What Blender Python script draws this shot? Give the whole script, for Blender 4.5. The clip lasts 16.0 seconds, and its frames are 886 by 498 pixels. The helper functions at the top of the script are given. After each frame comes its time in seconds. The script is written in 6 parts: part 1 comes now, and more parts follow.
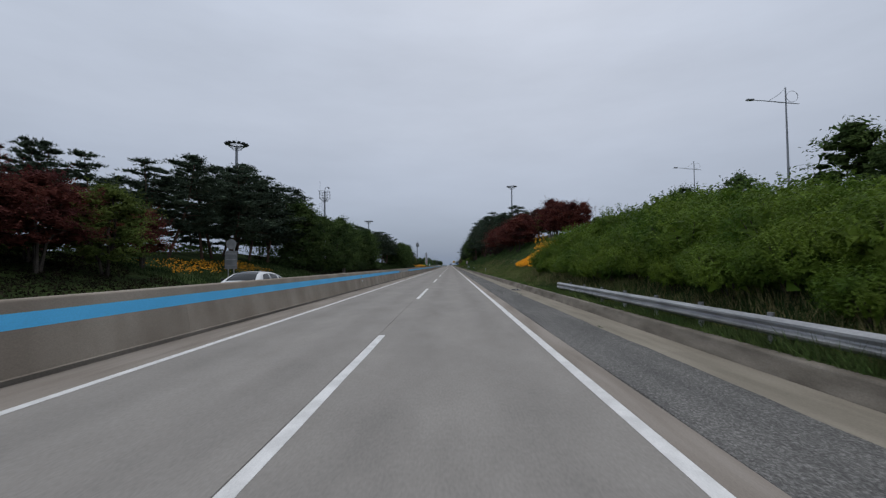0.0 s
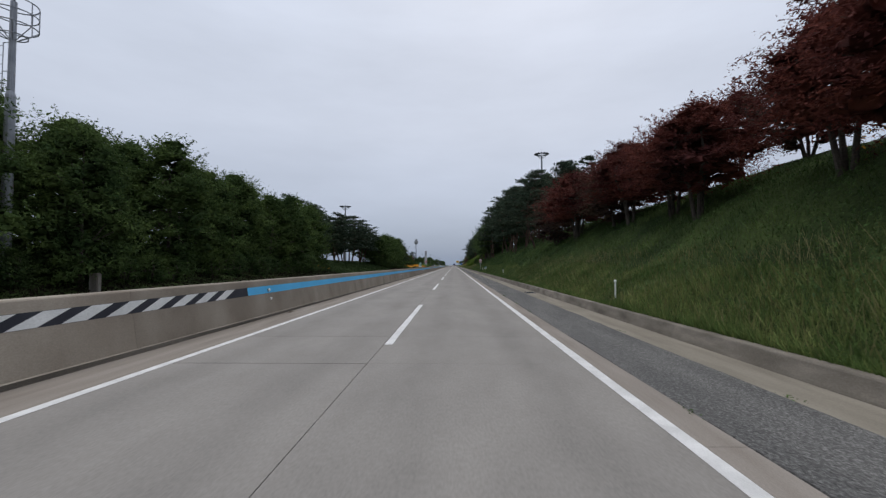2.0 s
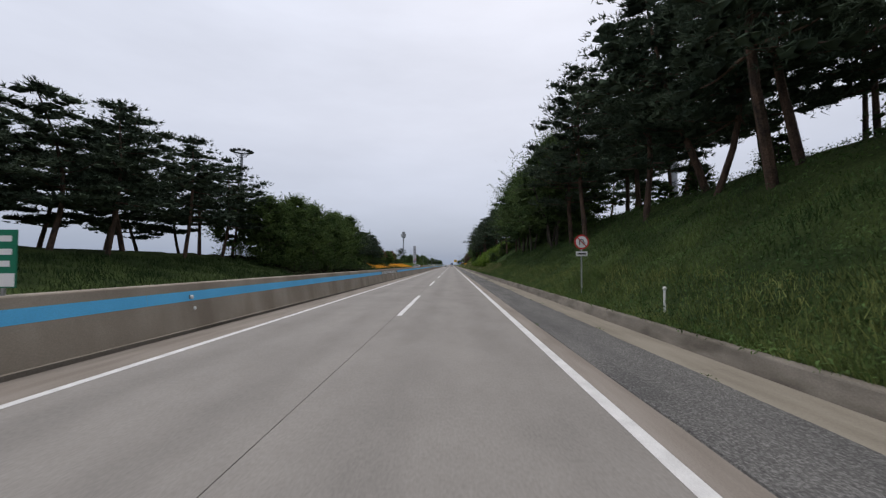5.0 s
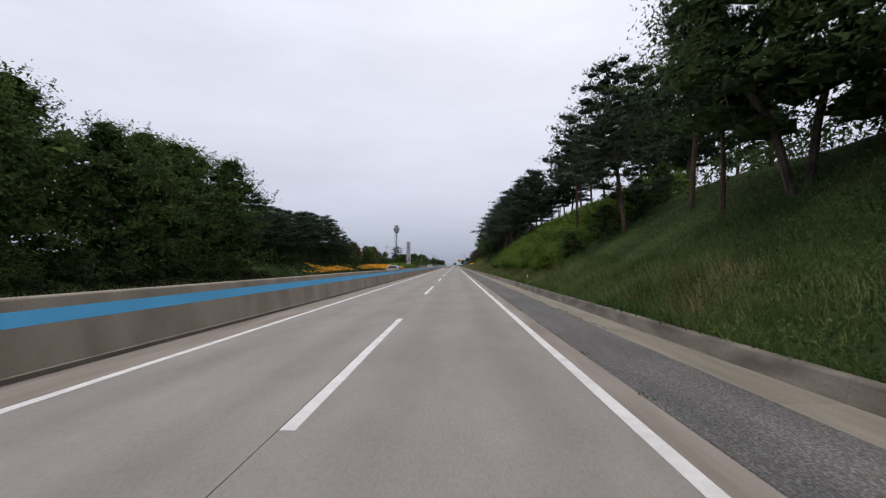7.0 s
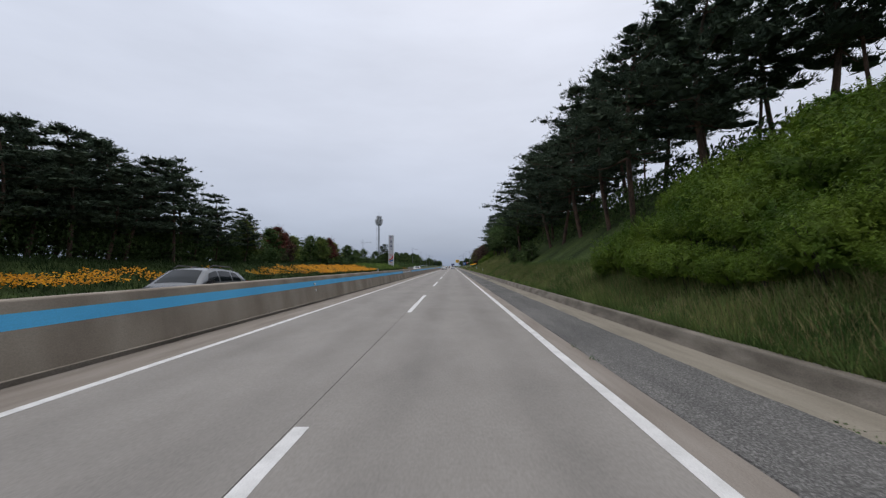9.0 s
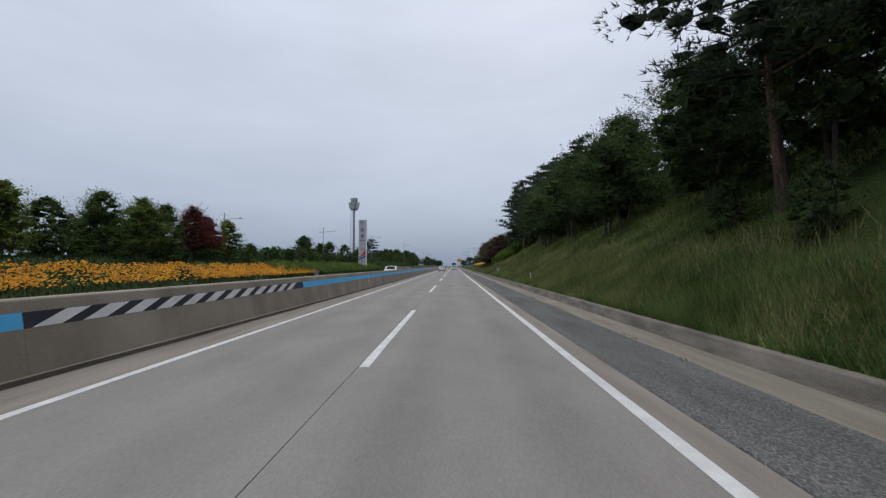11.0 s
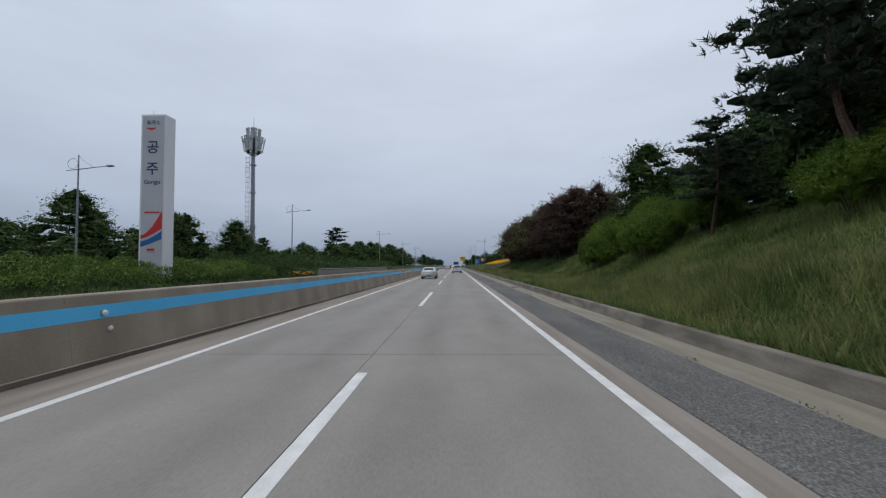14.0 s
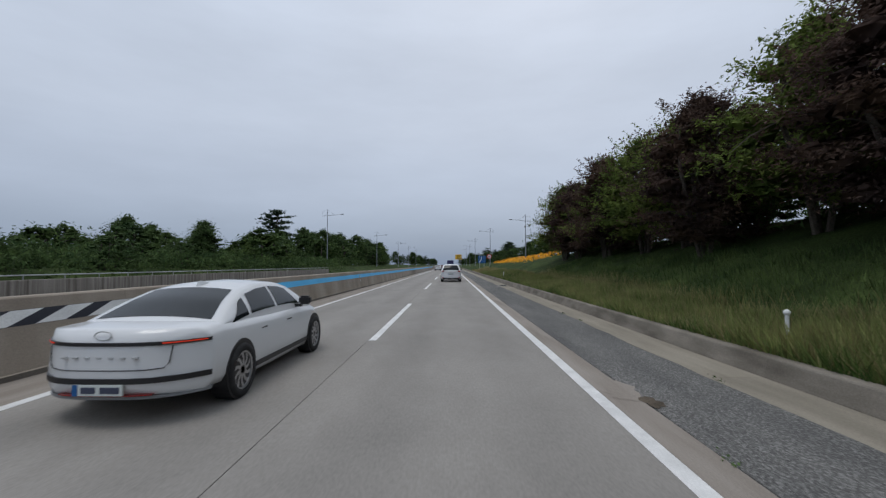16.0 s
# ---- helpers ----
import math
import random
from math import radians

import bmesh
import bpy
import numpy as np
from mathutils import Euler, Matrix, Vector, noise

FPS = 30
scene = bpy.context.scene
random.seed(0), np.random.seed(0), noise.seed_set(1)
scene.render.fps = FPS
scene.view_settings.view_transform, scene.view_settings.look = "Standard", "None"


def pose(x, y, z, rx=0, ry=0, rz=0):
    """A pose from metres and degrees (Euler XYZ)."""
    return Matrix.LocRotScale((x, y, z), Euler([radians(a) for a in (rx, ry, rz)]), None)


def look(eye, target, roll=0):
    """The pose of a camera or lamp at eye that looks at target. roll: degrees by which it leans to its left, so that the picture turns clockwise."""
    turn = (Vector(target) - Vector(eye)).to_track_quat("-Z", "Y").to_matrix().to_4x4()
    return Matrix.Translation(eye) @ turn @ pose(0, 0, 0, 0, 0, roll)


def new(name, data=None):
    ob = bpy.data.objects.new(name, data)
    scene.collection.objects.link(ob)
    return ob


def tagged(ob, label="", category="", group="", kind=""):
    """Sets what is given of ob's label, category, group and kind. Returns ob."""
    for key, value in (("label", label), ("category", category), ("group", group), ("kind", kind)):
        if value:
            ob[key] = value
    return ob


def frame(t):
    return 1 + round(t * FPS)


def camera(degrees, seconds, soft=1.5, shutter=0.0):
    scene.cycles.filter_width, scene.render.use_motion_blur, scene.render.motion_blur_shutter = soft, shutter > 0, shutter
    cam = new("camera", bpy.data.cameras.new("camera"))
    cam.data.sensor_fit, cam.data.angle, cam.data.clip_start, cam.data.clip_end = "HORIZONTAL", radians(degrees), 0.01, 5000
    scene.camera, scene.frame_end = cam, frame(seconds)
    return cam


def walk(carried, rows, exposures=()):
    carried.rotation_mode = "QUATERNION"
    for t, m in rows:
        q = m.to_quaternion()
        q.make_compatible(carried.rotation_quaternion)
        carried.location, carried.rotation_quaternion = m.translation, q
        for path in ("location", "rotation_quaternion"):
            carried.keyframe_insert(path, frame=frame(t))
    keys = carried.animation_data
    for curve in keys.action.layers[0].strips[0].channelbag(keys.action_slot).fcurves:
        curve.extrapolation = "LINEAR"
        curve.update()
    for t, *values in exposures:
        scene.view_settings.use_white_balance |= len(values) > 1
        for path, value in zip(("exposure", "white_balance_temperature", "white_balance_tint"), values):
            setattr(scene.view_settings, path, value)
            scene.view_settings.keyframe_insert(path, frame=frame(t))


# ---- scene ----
cam = camera(92.56, 16.0, soft=1.3, shutter=0.03)
EYE = 1.695
# seconds, metres to the right, metres along the road, degrees to the left, up, leaning
DRIVE = [
    (0, -0.127, 9.71, 1.04, 2.15, -0.37),
    (0.5, -0.161, 23.08, 1.09, 2.09, -0.22),
    (1, -0.315, 35.87, 1.18, 2.25, 0.10),
    (1.5, -0.395, 49.07, 1.28, 2.25, -0.02),
    (2, -0.398, 61.93, 1.46, 2.16, -0.14),
    (2.5, -0.391, 74.56, 1.50, 2.07, -0.16),
    (3, -0.262, 86.99, 1.10, 2.00, -0.50),
    (3.5, -0.193, 99.97, 0.65, 2.29, -0.39),
    (4, -0.121, 112.20, 0.77, 2.15, -0.16),
    (6.5, -0.034, 174.48, 1.60, 2.09, -0.04),
    (7, -0.074, 186.64, 1.61, 2.13, -0.18),
    (7.5, -0.105, 198.93, 1.52, 2.23, -0.13),
    (8, -0.093, 211.41, 1.59, 2.15, -0.34),
    (8.5, -0.127, 223.60, 1.47, 2.16, -0.35),
    (9, -0.203, 235.50, 1.29, 2.27, -0.16),
    (11.5, -0.300, 295.45, 1.46, 2.18, -0.13),
    (12, -0.244, 306.66, 1.41, 1.98, -0.47),
    (12.5, -0.267, 318.20, 1.45, 2.13, -0.36),
    (13, -0.276, 329.75, 1.39, 2.16, -0.43),
    (13.5, -0.286, 341.38, 1.55, 2.22, -0.25),
    (14, -0.323, 353.28, 1.67, 2.19, -0.21),
    (14.5, -0.292, 365.21, 1.39, 2.00, -0.33),
    (15, -0.188, 376.78, 1.18, 1.95, -0.38),
    (15.5, -0.114, 389.03, 0.93, 2.01, -0.25),
    (16, -0.056, 401.48, 0.97, 2.12, -0.09),
]


def drive_pose(x, y, yaw, pitch, roll):
    a, b = radians(yaw), radians(pitch)
    ahead = Vector((-math.sin(a) * math.cos(b), math.cos(a) * math.cos(b), math.sin(b)))
    eye = Vector((x, y, EYE))
    return look(eye, eye + 10 * ahead, roll)


EXPOSURES = [(0.0, -0.15, 6450, 10), (2.0, 0.1, 6550, 11), (4.0, 0.2, 6700, 12), (6.5, 0.38, 6850, 15), (7.5, 0.34, 6850, 15), (9.0, 0.2, 6650, 12), (11.5, 0.05, 6450, 10), (15.0, 0.0, 6380, 9), (15.5, -0.13, 6380, 9), (16.0, -0.02, 6380, 9)]
walk(cam, [(t, drive_pose(*row)) for t, *row in DRIVE], EXPOSURES)

# ---------------------------------------------------------------- light and sky
world = bpy.data.worlds.new("overcast_sky")
scene.world = world
world.use_nodes = True
wn, wl = world.node_tree.nodes, world.node_tree.links
wn.clear()
w_out = wn.new("ShaderNodeOutputWorld")
w_bg = wn.new("ShaderNodeBackground")
w_sky = wn.new("ShaderNodeTexSky")
w_sky.sky_type = "NISHITA"
w_sky.sun_disc = False
w_sky.sun_elevation = radians(52)
w_sky.sun_rotation = radians(12)
w_sky.air_density, w_sky.dust_density, w_sky.ozone_density = 1.0, 3.0, 1.5
w_geo = wn.new("ShaderNodeTexCoord")
w_sep = wn.new("ShaderNodeSeparateXYZ")
w_ramp = wn.new("ShaderNodeValToRGB")          # cloud deck: blue-grey at the horizon, paler overhead
w_noise = wn.new("ShaderNodeTexNoise")
w_map = wn.new("ShaderNodeMapping")
w_mul = wn.new("ShaderNodeMix")
w_mix = wn.new("ShaderNodeMix")
w_dim = wn.new("ShaderNodeMix")
for m in (w_mul, w_mix, w_dim):
    m.data_type = "RGBA"
wl.new(w_geo.outputs["Generated"], w_sep.inputs[0])
wl.new(w_sep.outputs["Z"], w_ramp.inputs[0])
SKY_STOPS = [(0.0, (0.245, 0.31, 0.425)), (0.05, (0.32, 0.385, 0.50)), (0.14, (0.45, 0.51, 0.625)),
             (0.30, (0.56, 0.615, 0.72)), (0.55, (0.62, 0.68, 0.79)), (1.0, (0.72, 0.76, 0.84))]
while len(w_ramp.color_ramp.elements) < len(SKY_STOPS):
    w_ramp.color_ramp.elements.new(0.5)
for e, (p, c) in zip(w_ramp.color_ramp.elements, SKY_STOPS):
    e.position, e.color = p, (*c, 1)
wl.new(w_geo.outputs["Generated"], w_map.inputs[0])
w_map.inputs["Scale"].default_value = (1.6, 1.6, 6.0)
wl.new(w_map.outputs[0], w_noise.inputs[0])
w_noise.inputs["Scale"].default_value = 1.4
w_noise.inputs["Detail"].default_value = 5
w_noise.inputs["Roughness"].default_value = 0.55
w_cr = wn.new("ShaderNodeMapRange")
w_cr.inputs["From Min"].default_value, w_cr.inputs["From Max"].default_value = 0.3, 0.7
w_cr.inputs["To Min"].default_value, w_cr.inputs["To Max"].default_value = 0.93, 1.07
wl.new(w_noise.outputs[0], w_cr.inputs[0])
w_mul.blend_type = "MULTIPLY"
w_mul.inputs[0].default_value = 1.0
wl.new(w_ramp.outputs[0], w_mul.inputs[6])
wl.new(w_cr.outputs[0], w_mul.inputs[7])
w_dim.blend_type = "MULTIPLY"
w_dim.inputs[0].default_value = 1.0
wl.new(w_sky.outputs[0], w_dim.inputs[6])
w_dim.inputs[7].default_value = (0.09, 0.09, 0.09, 1)
w_mix.inputs[0].default_value = 0.9
wl.new(w_dim.outputs[2], w_mix.inputs[6])
wl.new(w_mul.outputs[2], w_mix.inputs[7])
wl.new(w_mix.outputs[2], w_bg.inputs[0])
w_bg.inputs[1].default_value = 1.0
wl.new(w_bg.outputs[0], w_out.inputs[0])

sun = new("sun", bpy.data.lights.new("sun", "SUN"))
sun.data.energy, sun.data.angle, sun.data.color = 0.9, radians(25), (1.0, 0.965, 0.91)
sun.matrix_world = look((-12, 30, 70), (0, 40, 0))


# ---------------------------------------------------------------- materials
def material(name, c1, c2, scale=3.0, rough=0.7, fine=40.0, fine_amount=0.25, bump=0.0, stretch=(1, 1, 1),
             metal=0.0, vary=0.0, per_object=0.0, spec=0.4, leaf=0.0, contrast=(0.35, 0.65), streak=0.0, chips=0.0):
    """Two-scale noise colour between c1 and c2 in world space, with fine grain, relief and per-piece variation."""
    m = bpy.data.materials.new(name)
    m.use_nodes = True
    n, l = m.node_tree.nodes, m.node_tree.links
    b = n["Principled BSDF"]
    geo, mp = n.new("ShaderNodeNewGeometry"), n.new("ShaderNodeMapping")
    mp.inputs["Scale"].default_value = stretch
    l.new(geo.outputs["Position"], mp.inputs[0])
    n1, n2 = n.new("ShaderNodeTexNoise"), n.new("ShaderNodeTexNoise")
    n1.inputs["Scale"].default_value, n1.inputs["Detail"].default_value = scale, 5
    n2.inputs["Scale"].default_value, n2.inputs["Detail"].default_value = fine, 3
    l.new(mp.outputs[0], n1.inputs[0])
    l.new(geo.outputs["Position"], n2.inputs[0])
    mr = n.new("ShaderNodeMapRange")
    mr.inputs["From Min"].default_value, mr.inputs["From Max"].default_value = contrast
    l.new(n1.outputs[0], mr.inputs[0])
    mix = n.new("ShaderNodeMix")
    mix.data_type = "RGBA"
    mix.inputs[6].default_value, mix.inputs[7].default_value = (*c1, 1), (*c2, 1)
    l.new(mr.outputs[0], mix.inputs[0])
    val = n.new("ShaderNodeMapRange")
    val.inputs["From Min"].default_value, val.inputs["From Max"].default_value = 0.3, 0.7
    val.inputs["To Min"].default_value, val.inputs["To Max"].default_value = 1 - fine_amount, 1 + fine_amount
    l.new(n2.outputs[0], val.inputs[0])
    last = val.outputs[0]
    if streak:
        m3, n3, v3, x3 = n.new("ShaderNodeMapping"), n.new("ShaderNodeTexNoise"), n.new("ShaderNodeMapRange"), n.new("ShaderNodeMath")
        m3.inputs["Scale"].default_value = (1.2, 0.06, 1)
        l.new(geo.outputs["Position"], m3.inputs[0])
        l.new(m3.outputs[0], n3.inputs[0])
        n3.inputs["Scale"].default_value, n3.inputs["Detail"].default_value = 0.9, 6
        v3.inputs["From Min"].default_value, v3.inputs["From Max"].default_value = 0.33, 0.62
        v3.inputs["To Min"].default_value, v3.inputs["To Max"].default_value = 1 - streak, 1 + streak * 0.5
        l.new(n3.outputs[0], v3.inputs[0])
        x3.operation = "MULTIPLY"
        l.new(last, x3.inputs[0])
        l.new(v3.outputs[0], x3.inputs[1])
        last = x3.outputs[0]
    if chips:                                   # pale and dark stone chips
        vo, se, vr, xc = n.new("ShaderNodeTexVoronoi"), n.new("ShaderNodeSeparateColor"), n.new("ShaderNodeMapRange"), n.new("ShaderNodeMath")
        vo.inputs["Scale"].default_value = 55.0
        l.new(geo.outputs["Position"], vo.inputs["Vector"])
        l.new(vo.outputs["Color"], se.inputs[0])
        vr.interpolation_type = "SMOOTHSTEP"
        vr.inputs["From Min"].default_value, vr.inputs["From Max"].default_value = 0.35, 1.0
        vr.inputs["To Min"].default_value, vr.inputs["To Max"].default_value = 1 - chips * 0.45, 1 + chips
        l.new(se.outputs[0], vr.inputs[0])
        xc.operation = "MULTIPLY"
        l.new(last, xc.inputs[0])
        l.new(vr.outputs[0], xc.inputs[1])
        last = xc.outputs[0]
    if vary or per_object:
        src = geo.outputs["Random Per Island"]
        if per_object:
            src = n.new("ShaderNodeObjectInfo").outputs["Random"]
        a = vary or per_object
        v2 = n.new("ShaderNodeMapRange")
        v2.inputs["To Min"].default_value, v2.inputs["To Max"].default_value = 1 - a, 1 + a
        l.new(src, v2.inputs[0])
        mm = n.new("ShaderNodeMath")
        mm.operation = "MULTIPLY"
        l.new(last, mm.inputs[0])
        l.new(v2.outputs[0], mm.inputs[1])
        last = mm.outputs[0]
    sc = n.new("ShaderNodeVectorMath")
    sc.operation = "SCALE"
    l.new(mix.outputs[2], sc.inputs[0])
    l.new(last, sc.inputs["Scale"])
    l.new(sc.outputs[0], b.inputs["Base Color"])
    b.inputs["Roughness"].default_value = rough
    b.inputs["Metallic"].default_value = metal
    b.inputs["Specular IOR Level"].default_value = spec
    if bump:
        bp = n.new("ShaderNodeBump")
        bp.inputs["Strength"].default_value, bp.inputs["Distance"].default_value = 0.6, bump
        l.new(n2.outputs[0], bp.inputs["Height"])
        l.new(bp.outputs[0], b.inputs["Normal"])
    if leaf:
        tr, ad = n.new("ShaderNodeBsdfTranslucent"), n.new("ShaderNodeMixShader")
        l.new(sc.outputs[0], tr.inputs[0])
        ad.inputs[0].default_value = leaf
        l.new(b.outputs[0], ad.inputs[1])
        l.new(tr.outputs[0], ad.inputs[2])
        l.new(ad.outputs[0], n["Material Output"].inputs[0])
    return m


def plain(name, c, rough=0.5, metal=0.0, emit=0.0, spec=0.5):
    m = bpy.data.materials.new(name)
    m.use_nodes = True
    b = m.node_tree.nodes["Principled BSDF"]
    b.inputs["Base Color"].default_value = (*c, 1)
    b.inputs["Roughness"].default_value, b.inputs["Metallic"].default_value = rough, metal
    b.inputs["Specular IOR Level"].default_value = spec
    if emit:
        b.inputs["Emission Color"].default_value = (*c, 1)
        b.inputs["Emission Strength"].default_value = emit
    return m


def road_material():
    """Worn concrete: mottled, with darker wheel tracks in each lane and fine brushed grain."""
    m = bpy.data.materials.new("road_concrete")
    m.use_nodes = True
    n, l = m.node_tree.nodes, m.node_tree.links
    b = n["Principled BSDF"]
    geo = n.new("ShaderNodeNewGeometry")

    def noise_at(scale, stretch, detail, lo, hi, rough=0.6, f0=0.32, f1=0.68):
        mp, t, r = n.new("ShaderNodeMapping"), n.new("ShaderNodeTexNoise"), n.new("ShaderNodeMapRange")
        mp.inputs["Scale"].default_value = stretch
        l.new(geo.outputs["Position"], mp.inputs[0])
        l.new(mp.outputs[0], t.inputs[0])
        t.inputs["Scale"].default_value, t.inputs["Detail"].default_value, t.inputs["Roughness"].default_value = scale, detail, rough
        r.inputs["From Min"].default_value, r.inputs["From Max"].default_value = f0, f1
        r.inputs["To Min"].default_value, r.inputs["To Max"].default_value = lo, hi
        l.new(t.outputs[0], r.inputs[0])
        return r.outputs[0], t.outputs[0]

    def math_(op, a, c):
        k = n.new("ShaderNodeMath")
        k.operation = op
        for s, q in zip(k.inputs, (a, c)):
            if isinstance(q, (int, float)):
                s.default_value = q
            elif q is not None:
                l.new(q, s)
        return k.outputs[0]
    sep = n.new("ShaderNodeSeparateXYZ")
    l.new(geo.outputs["Position"], sep.inputs[0])
    u = math_("SUBTRACT", math_("FLOORED_MODULO", math_("ADD", sep.outputs["X"], 12.6), 3.6), 1.8)
    d = math_("ABSOLUTE", math_("SUBTRACT", math_("ABSOLUTE", u, None), 0.88), None)
    tr = n.new("ShaderNodeMapRange")
    tr.interpolation_type = "SMOOTHSTEP"
    tr.inputs["From Min"].default_value, tr.inputs["From Max"].default_value = 0.62, 0.05
    l.new(d, tr.inputs[0])
    patch, _ = noise_at(0.55, (1.2, 0.35, 1), 7, 0.25, 1.0, 0.65)
    track = math_("SUBTRACT", 1.0, math_("MULTIPLY", math_("MULTIPLY", tr.outputs[0], patch), 0.15))
    blotch, _ = noise_at(0.8, (1.0, 0.4, 1), 9, 0.86, 1.10, 0.7)
    grain, g_raw = noise_at(38.0, (1.0, 0.35, 1), 4, 0.90, 1.10)
    spots, _ = noise_at(3.2, (1.0, 0.8, 1), 6, 1.0, 0.80, 0.75, 0.66, 0.74)
    k = math_("MULTIPLY", math_("MULTIPLY", track, blotch), math_("MULTIPLY", grain, spots))
    sc = n.new("ShaderNodeVectorMath")
    sc.operation = "SCALE"
    sc.inputs[0].default_value = (0.266, 0.250, 0.230)
    l.new(k, sc.inputs["Scale"])
    l.new(sc.outputs[0], b.inputs["Base Color"])
    b.inputs["Roughness"].default_value, b.inputs["Specular IOR Level"].default_value = 0.82, 0.3
    bp = n.new("ShaderNodeBump")
    bp.inputs["Strength"].default_value, bp.inputs["Distance"].default_value = 0.5, 0.004
    l.new(g_raw, bp.inputs["Height"])
    l.new(bp.outputs[0], b.inputs["Normal"])
    return m


M_CONC = road_material()
M_MARGIN = material("road_margin_concrete", (0.220, 0.192, 0.164), (0.298, 0.266, 0.234), 1.3, 0.88, 60, 0.14, 0.003, stretch=(2.5, 0.25, 1), spec=0.25)
M_DIRT = material("dry_dirt", (0.075, 0.062, 0.048), (0.14, 0.115, 0.088), 3.0, 0.95, 40, 0.3, 0.01, spec=0.1)
M_CONC_OLD = material("gutter_concrete", (0.21, 0.188, 0.15), (0.28, 0.252, 0.205), 1.2, 0.9, 50, 0.12, 0.003,
                      stretch=(2.5, 0.3, 1), per_object=0.05, spec=0.25)
M_KERB = material("kerb_concrete", (0.13, 0.115, 0.095), (0.25, 0.225, 0.19), 1.5, 0.92, 45, 0.15, 0.004,
                  stretch=(1, 0.5, 2), per_object=0.08, spec=0.2)
M_BARR = material("barrier_concrete", (0.245, 0.208, 0.168), (0.355, 0.312, 0.258), 0.9, 0.9, 45, 0.12, 0.003,
                  stretch=(1.0, 0.8, 0.45), per_object=0.06, spec=0.25)
M_FOOT = material("barrier_foot_shade", (0.11, 0.098, 0.083), (0.19, 0.170, 0.145), 0.8, 0.95, 40, 0.2, stretch=(1, 0.4, 1))
M_ASPH = material("shoulder_asphalt", (0.104, 0.103, 0.100), (0.150, 0.147, 0.141), 0.9, 0.95, 38, 0.45, 0.005,
                  stretch=(1.5, 0.25, 1), spec=0.25, chips=0.55)
M_WHITE = material("road_paint", (0.60, 0.60, 0.59), (0.74, 0.74, 0.73), 3.0, 0.7, 70, 0.10, 0.001, spec=0.3)
M_DARKGAP = plain("joint_dark", (0.03, 0.028, 0.026), 0.95)
M_BLUE = material("barrier_blue_paint", (0.080, 0.46, 0.82), (0.100, 0.52, 0.90), 1.3, 0.55, 40, 0.08, stretch=(1, 0.5, 1))
M_BLACK = material("barrier_black_paint", (0.018, 0.02, 0.03), (0.03, 0.033, 0.045), 2.0, 0.6, 40, 0.1)
M_BWHITE = material("barrier_white_paint", (0.66, 0.67, 0.66), (0.80, 0.81, 0.80), 2.0, 0.6, 40, 0.1)
M_GRASSGROUND = material("grass_ground", (0.020, 0.034, 0.010), (0.052, 0.076, 0.022), 0.35, 0.95, 14.0, 0.5, 0.05, spec=0.1)
M_GRASS = material("grass_blades", (0.078, 0.130, 0.033), (0.260, 0.285, 0.100), 0.55, 0.8, 2.0, 0.2, vary=0.35, spec=0.2, leaf=0.25)
M_GRASSMID = material("green_grass_blades", (0.056, 0.115, 0.029), (0.168, 0.231, 0.073), 0.55, 0.8, 2.0, 0.2, vary=0.35, spec=0.2, leaf=0.25)
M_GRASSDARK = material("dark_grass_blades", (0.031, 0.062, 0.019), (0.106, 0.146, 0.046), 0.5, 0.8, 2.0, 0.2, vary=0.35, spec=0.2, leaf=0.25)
M_WEED = material("weed_leaves", (0.037, 0.079, 0.024), (0.081, 0.138, 0.039), 0.5, 0.7, 3.0, 0.25, vary=0.4, spec=0.2, leaf=0.2)
M_GRASSSHADE = material("shaded_grass_blades", (0.016, 0.034, 0.012), (0.048, 0.074, 0.026), 0.5, 0.85, 2.0, 0.2, vary=0.35, spec=0.1, leaf=0.2)
M_TREESHADE = material("under_tree_shade", (0.016, 0.014, 0.010), (0.036, 0.030, 0.020), 0.8, 0.95, 6.0, 0.3, vary=0.4, spec=0.05)
M_DRYGRASS = material("dry_grass", (0.19, 0.175, 0.07), (0.33, 0.285, 0.145), 0.4, 0.8, 2.0, 0.2, vary=0.3, spec=0.2, leaf=0.25)
M_PINE = material("pine_needles", (0.040, 0.061, 0.042), (0.077, 0.106, 0.068), 0.5, 0.85, 3.0, 0.2, vary=0.35, spec=0.12, leaf=0.12)
M_LEAF = material("broad_leaves", (0.039, 0.071, 0.025), (0.093, 0.139, 0.041), 0.45, 0.85, 3.0, 0.25, vary=0.4, spec=0.1, leaf=0.38)
M_LEAF2 = material("dark_broad_leaves", (0.039, 0.071, 0.027), (0.091, 0.137, 0.048), 0.5, 0.8, 3.0, 0.25, vary=0.4, spec=0.12, leaf=0.38)
M_LEAF3 = material("yellow_green_maple_leaves", (0.080, 0.120, 0.031), (0.185, 0.231, 0.058), 0.5, 0.85, 3.0, 0.25, vary=0.4, spec=0.1, leaf=0.38)
M_MAPLE = material("red_maple_leaves", (0.082, 0.029, 0.029), (0.170, 0.055, 0.040), 0.5, 0.85, 3.0, 0.25, vary=0.4, spec=0.1, leaf=0.38)
M_MAPLE2 = material("bronze_maple_leaves", (0.055, 0.038, 0.036), (0.120, 0.079, 0.058), 0.5, 0.85, 3.0, 0.25, vary=0.4, spec=0.1, leaf=0.38)
M_SHRUB = material("bright_shrub_leaves", (0.050, 0.104, 0.014), (0.140, 0.208, 0.028), 0.7, 0.6, 3.0, 0.25, vary=0.3, spec=0.15, leaf=0.38)
M_HEDGE = material("hedge_leaves", (0.072, 0.125, 0.026), (0.155, 0.225, 0.050), 0.6, 0.7, 3.0, 0.25, vary=0.35, spec=0.2, leaf=0.25)
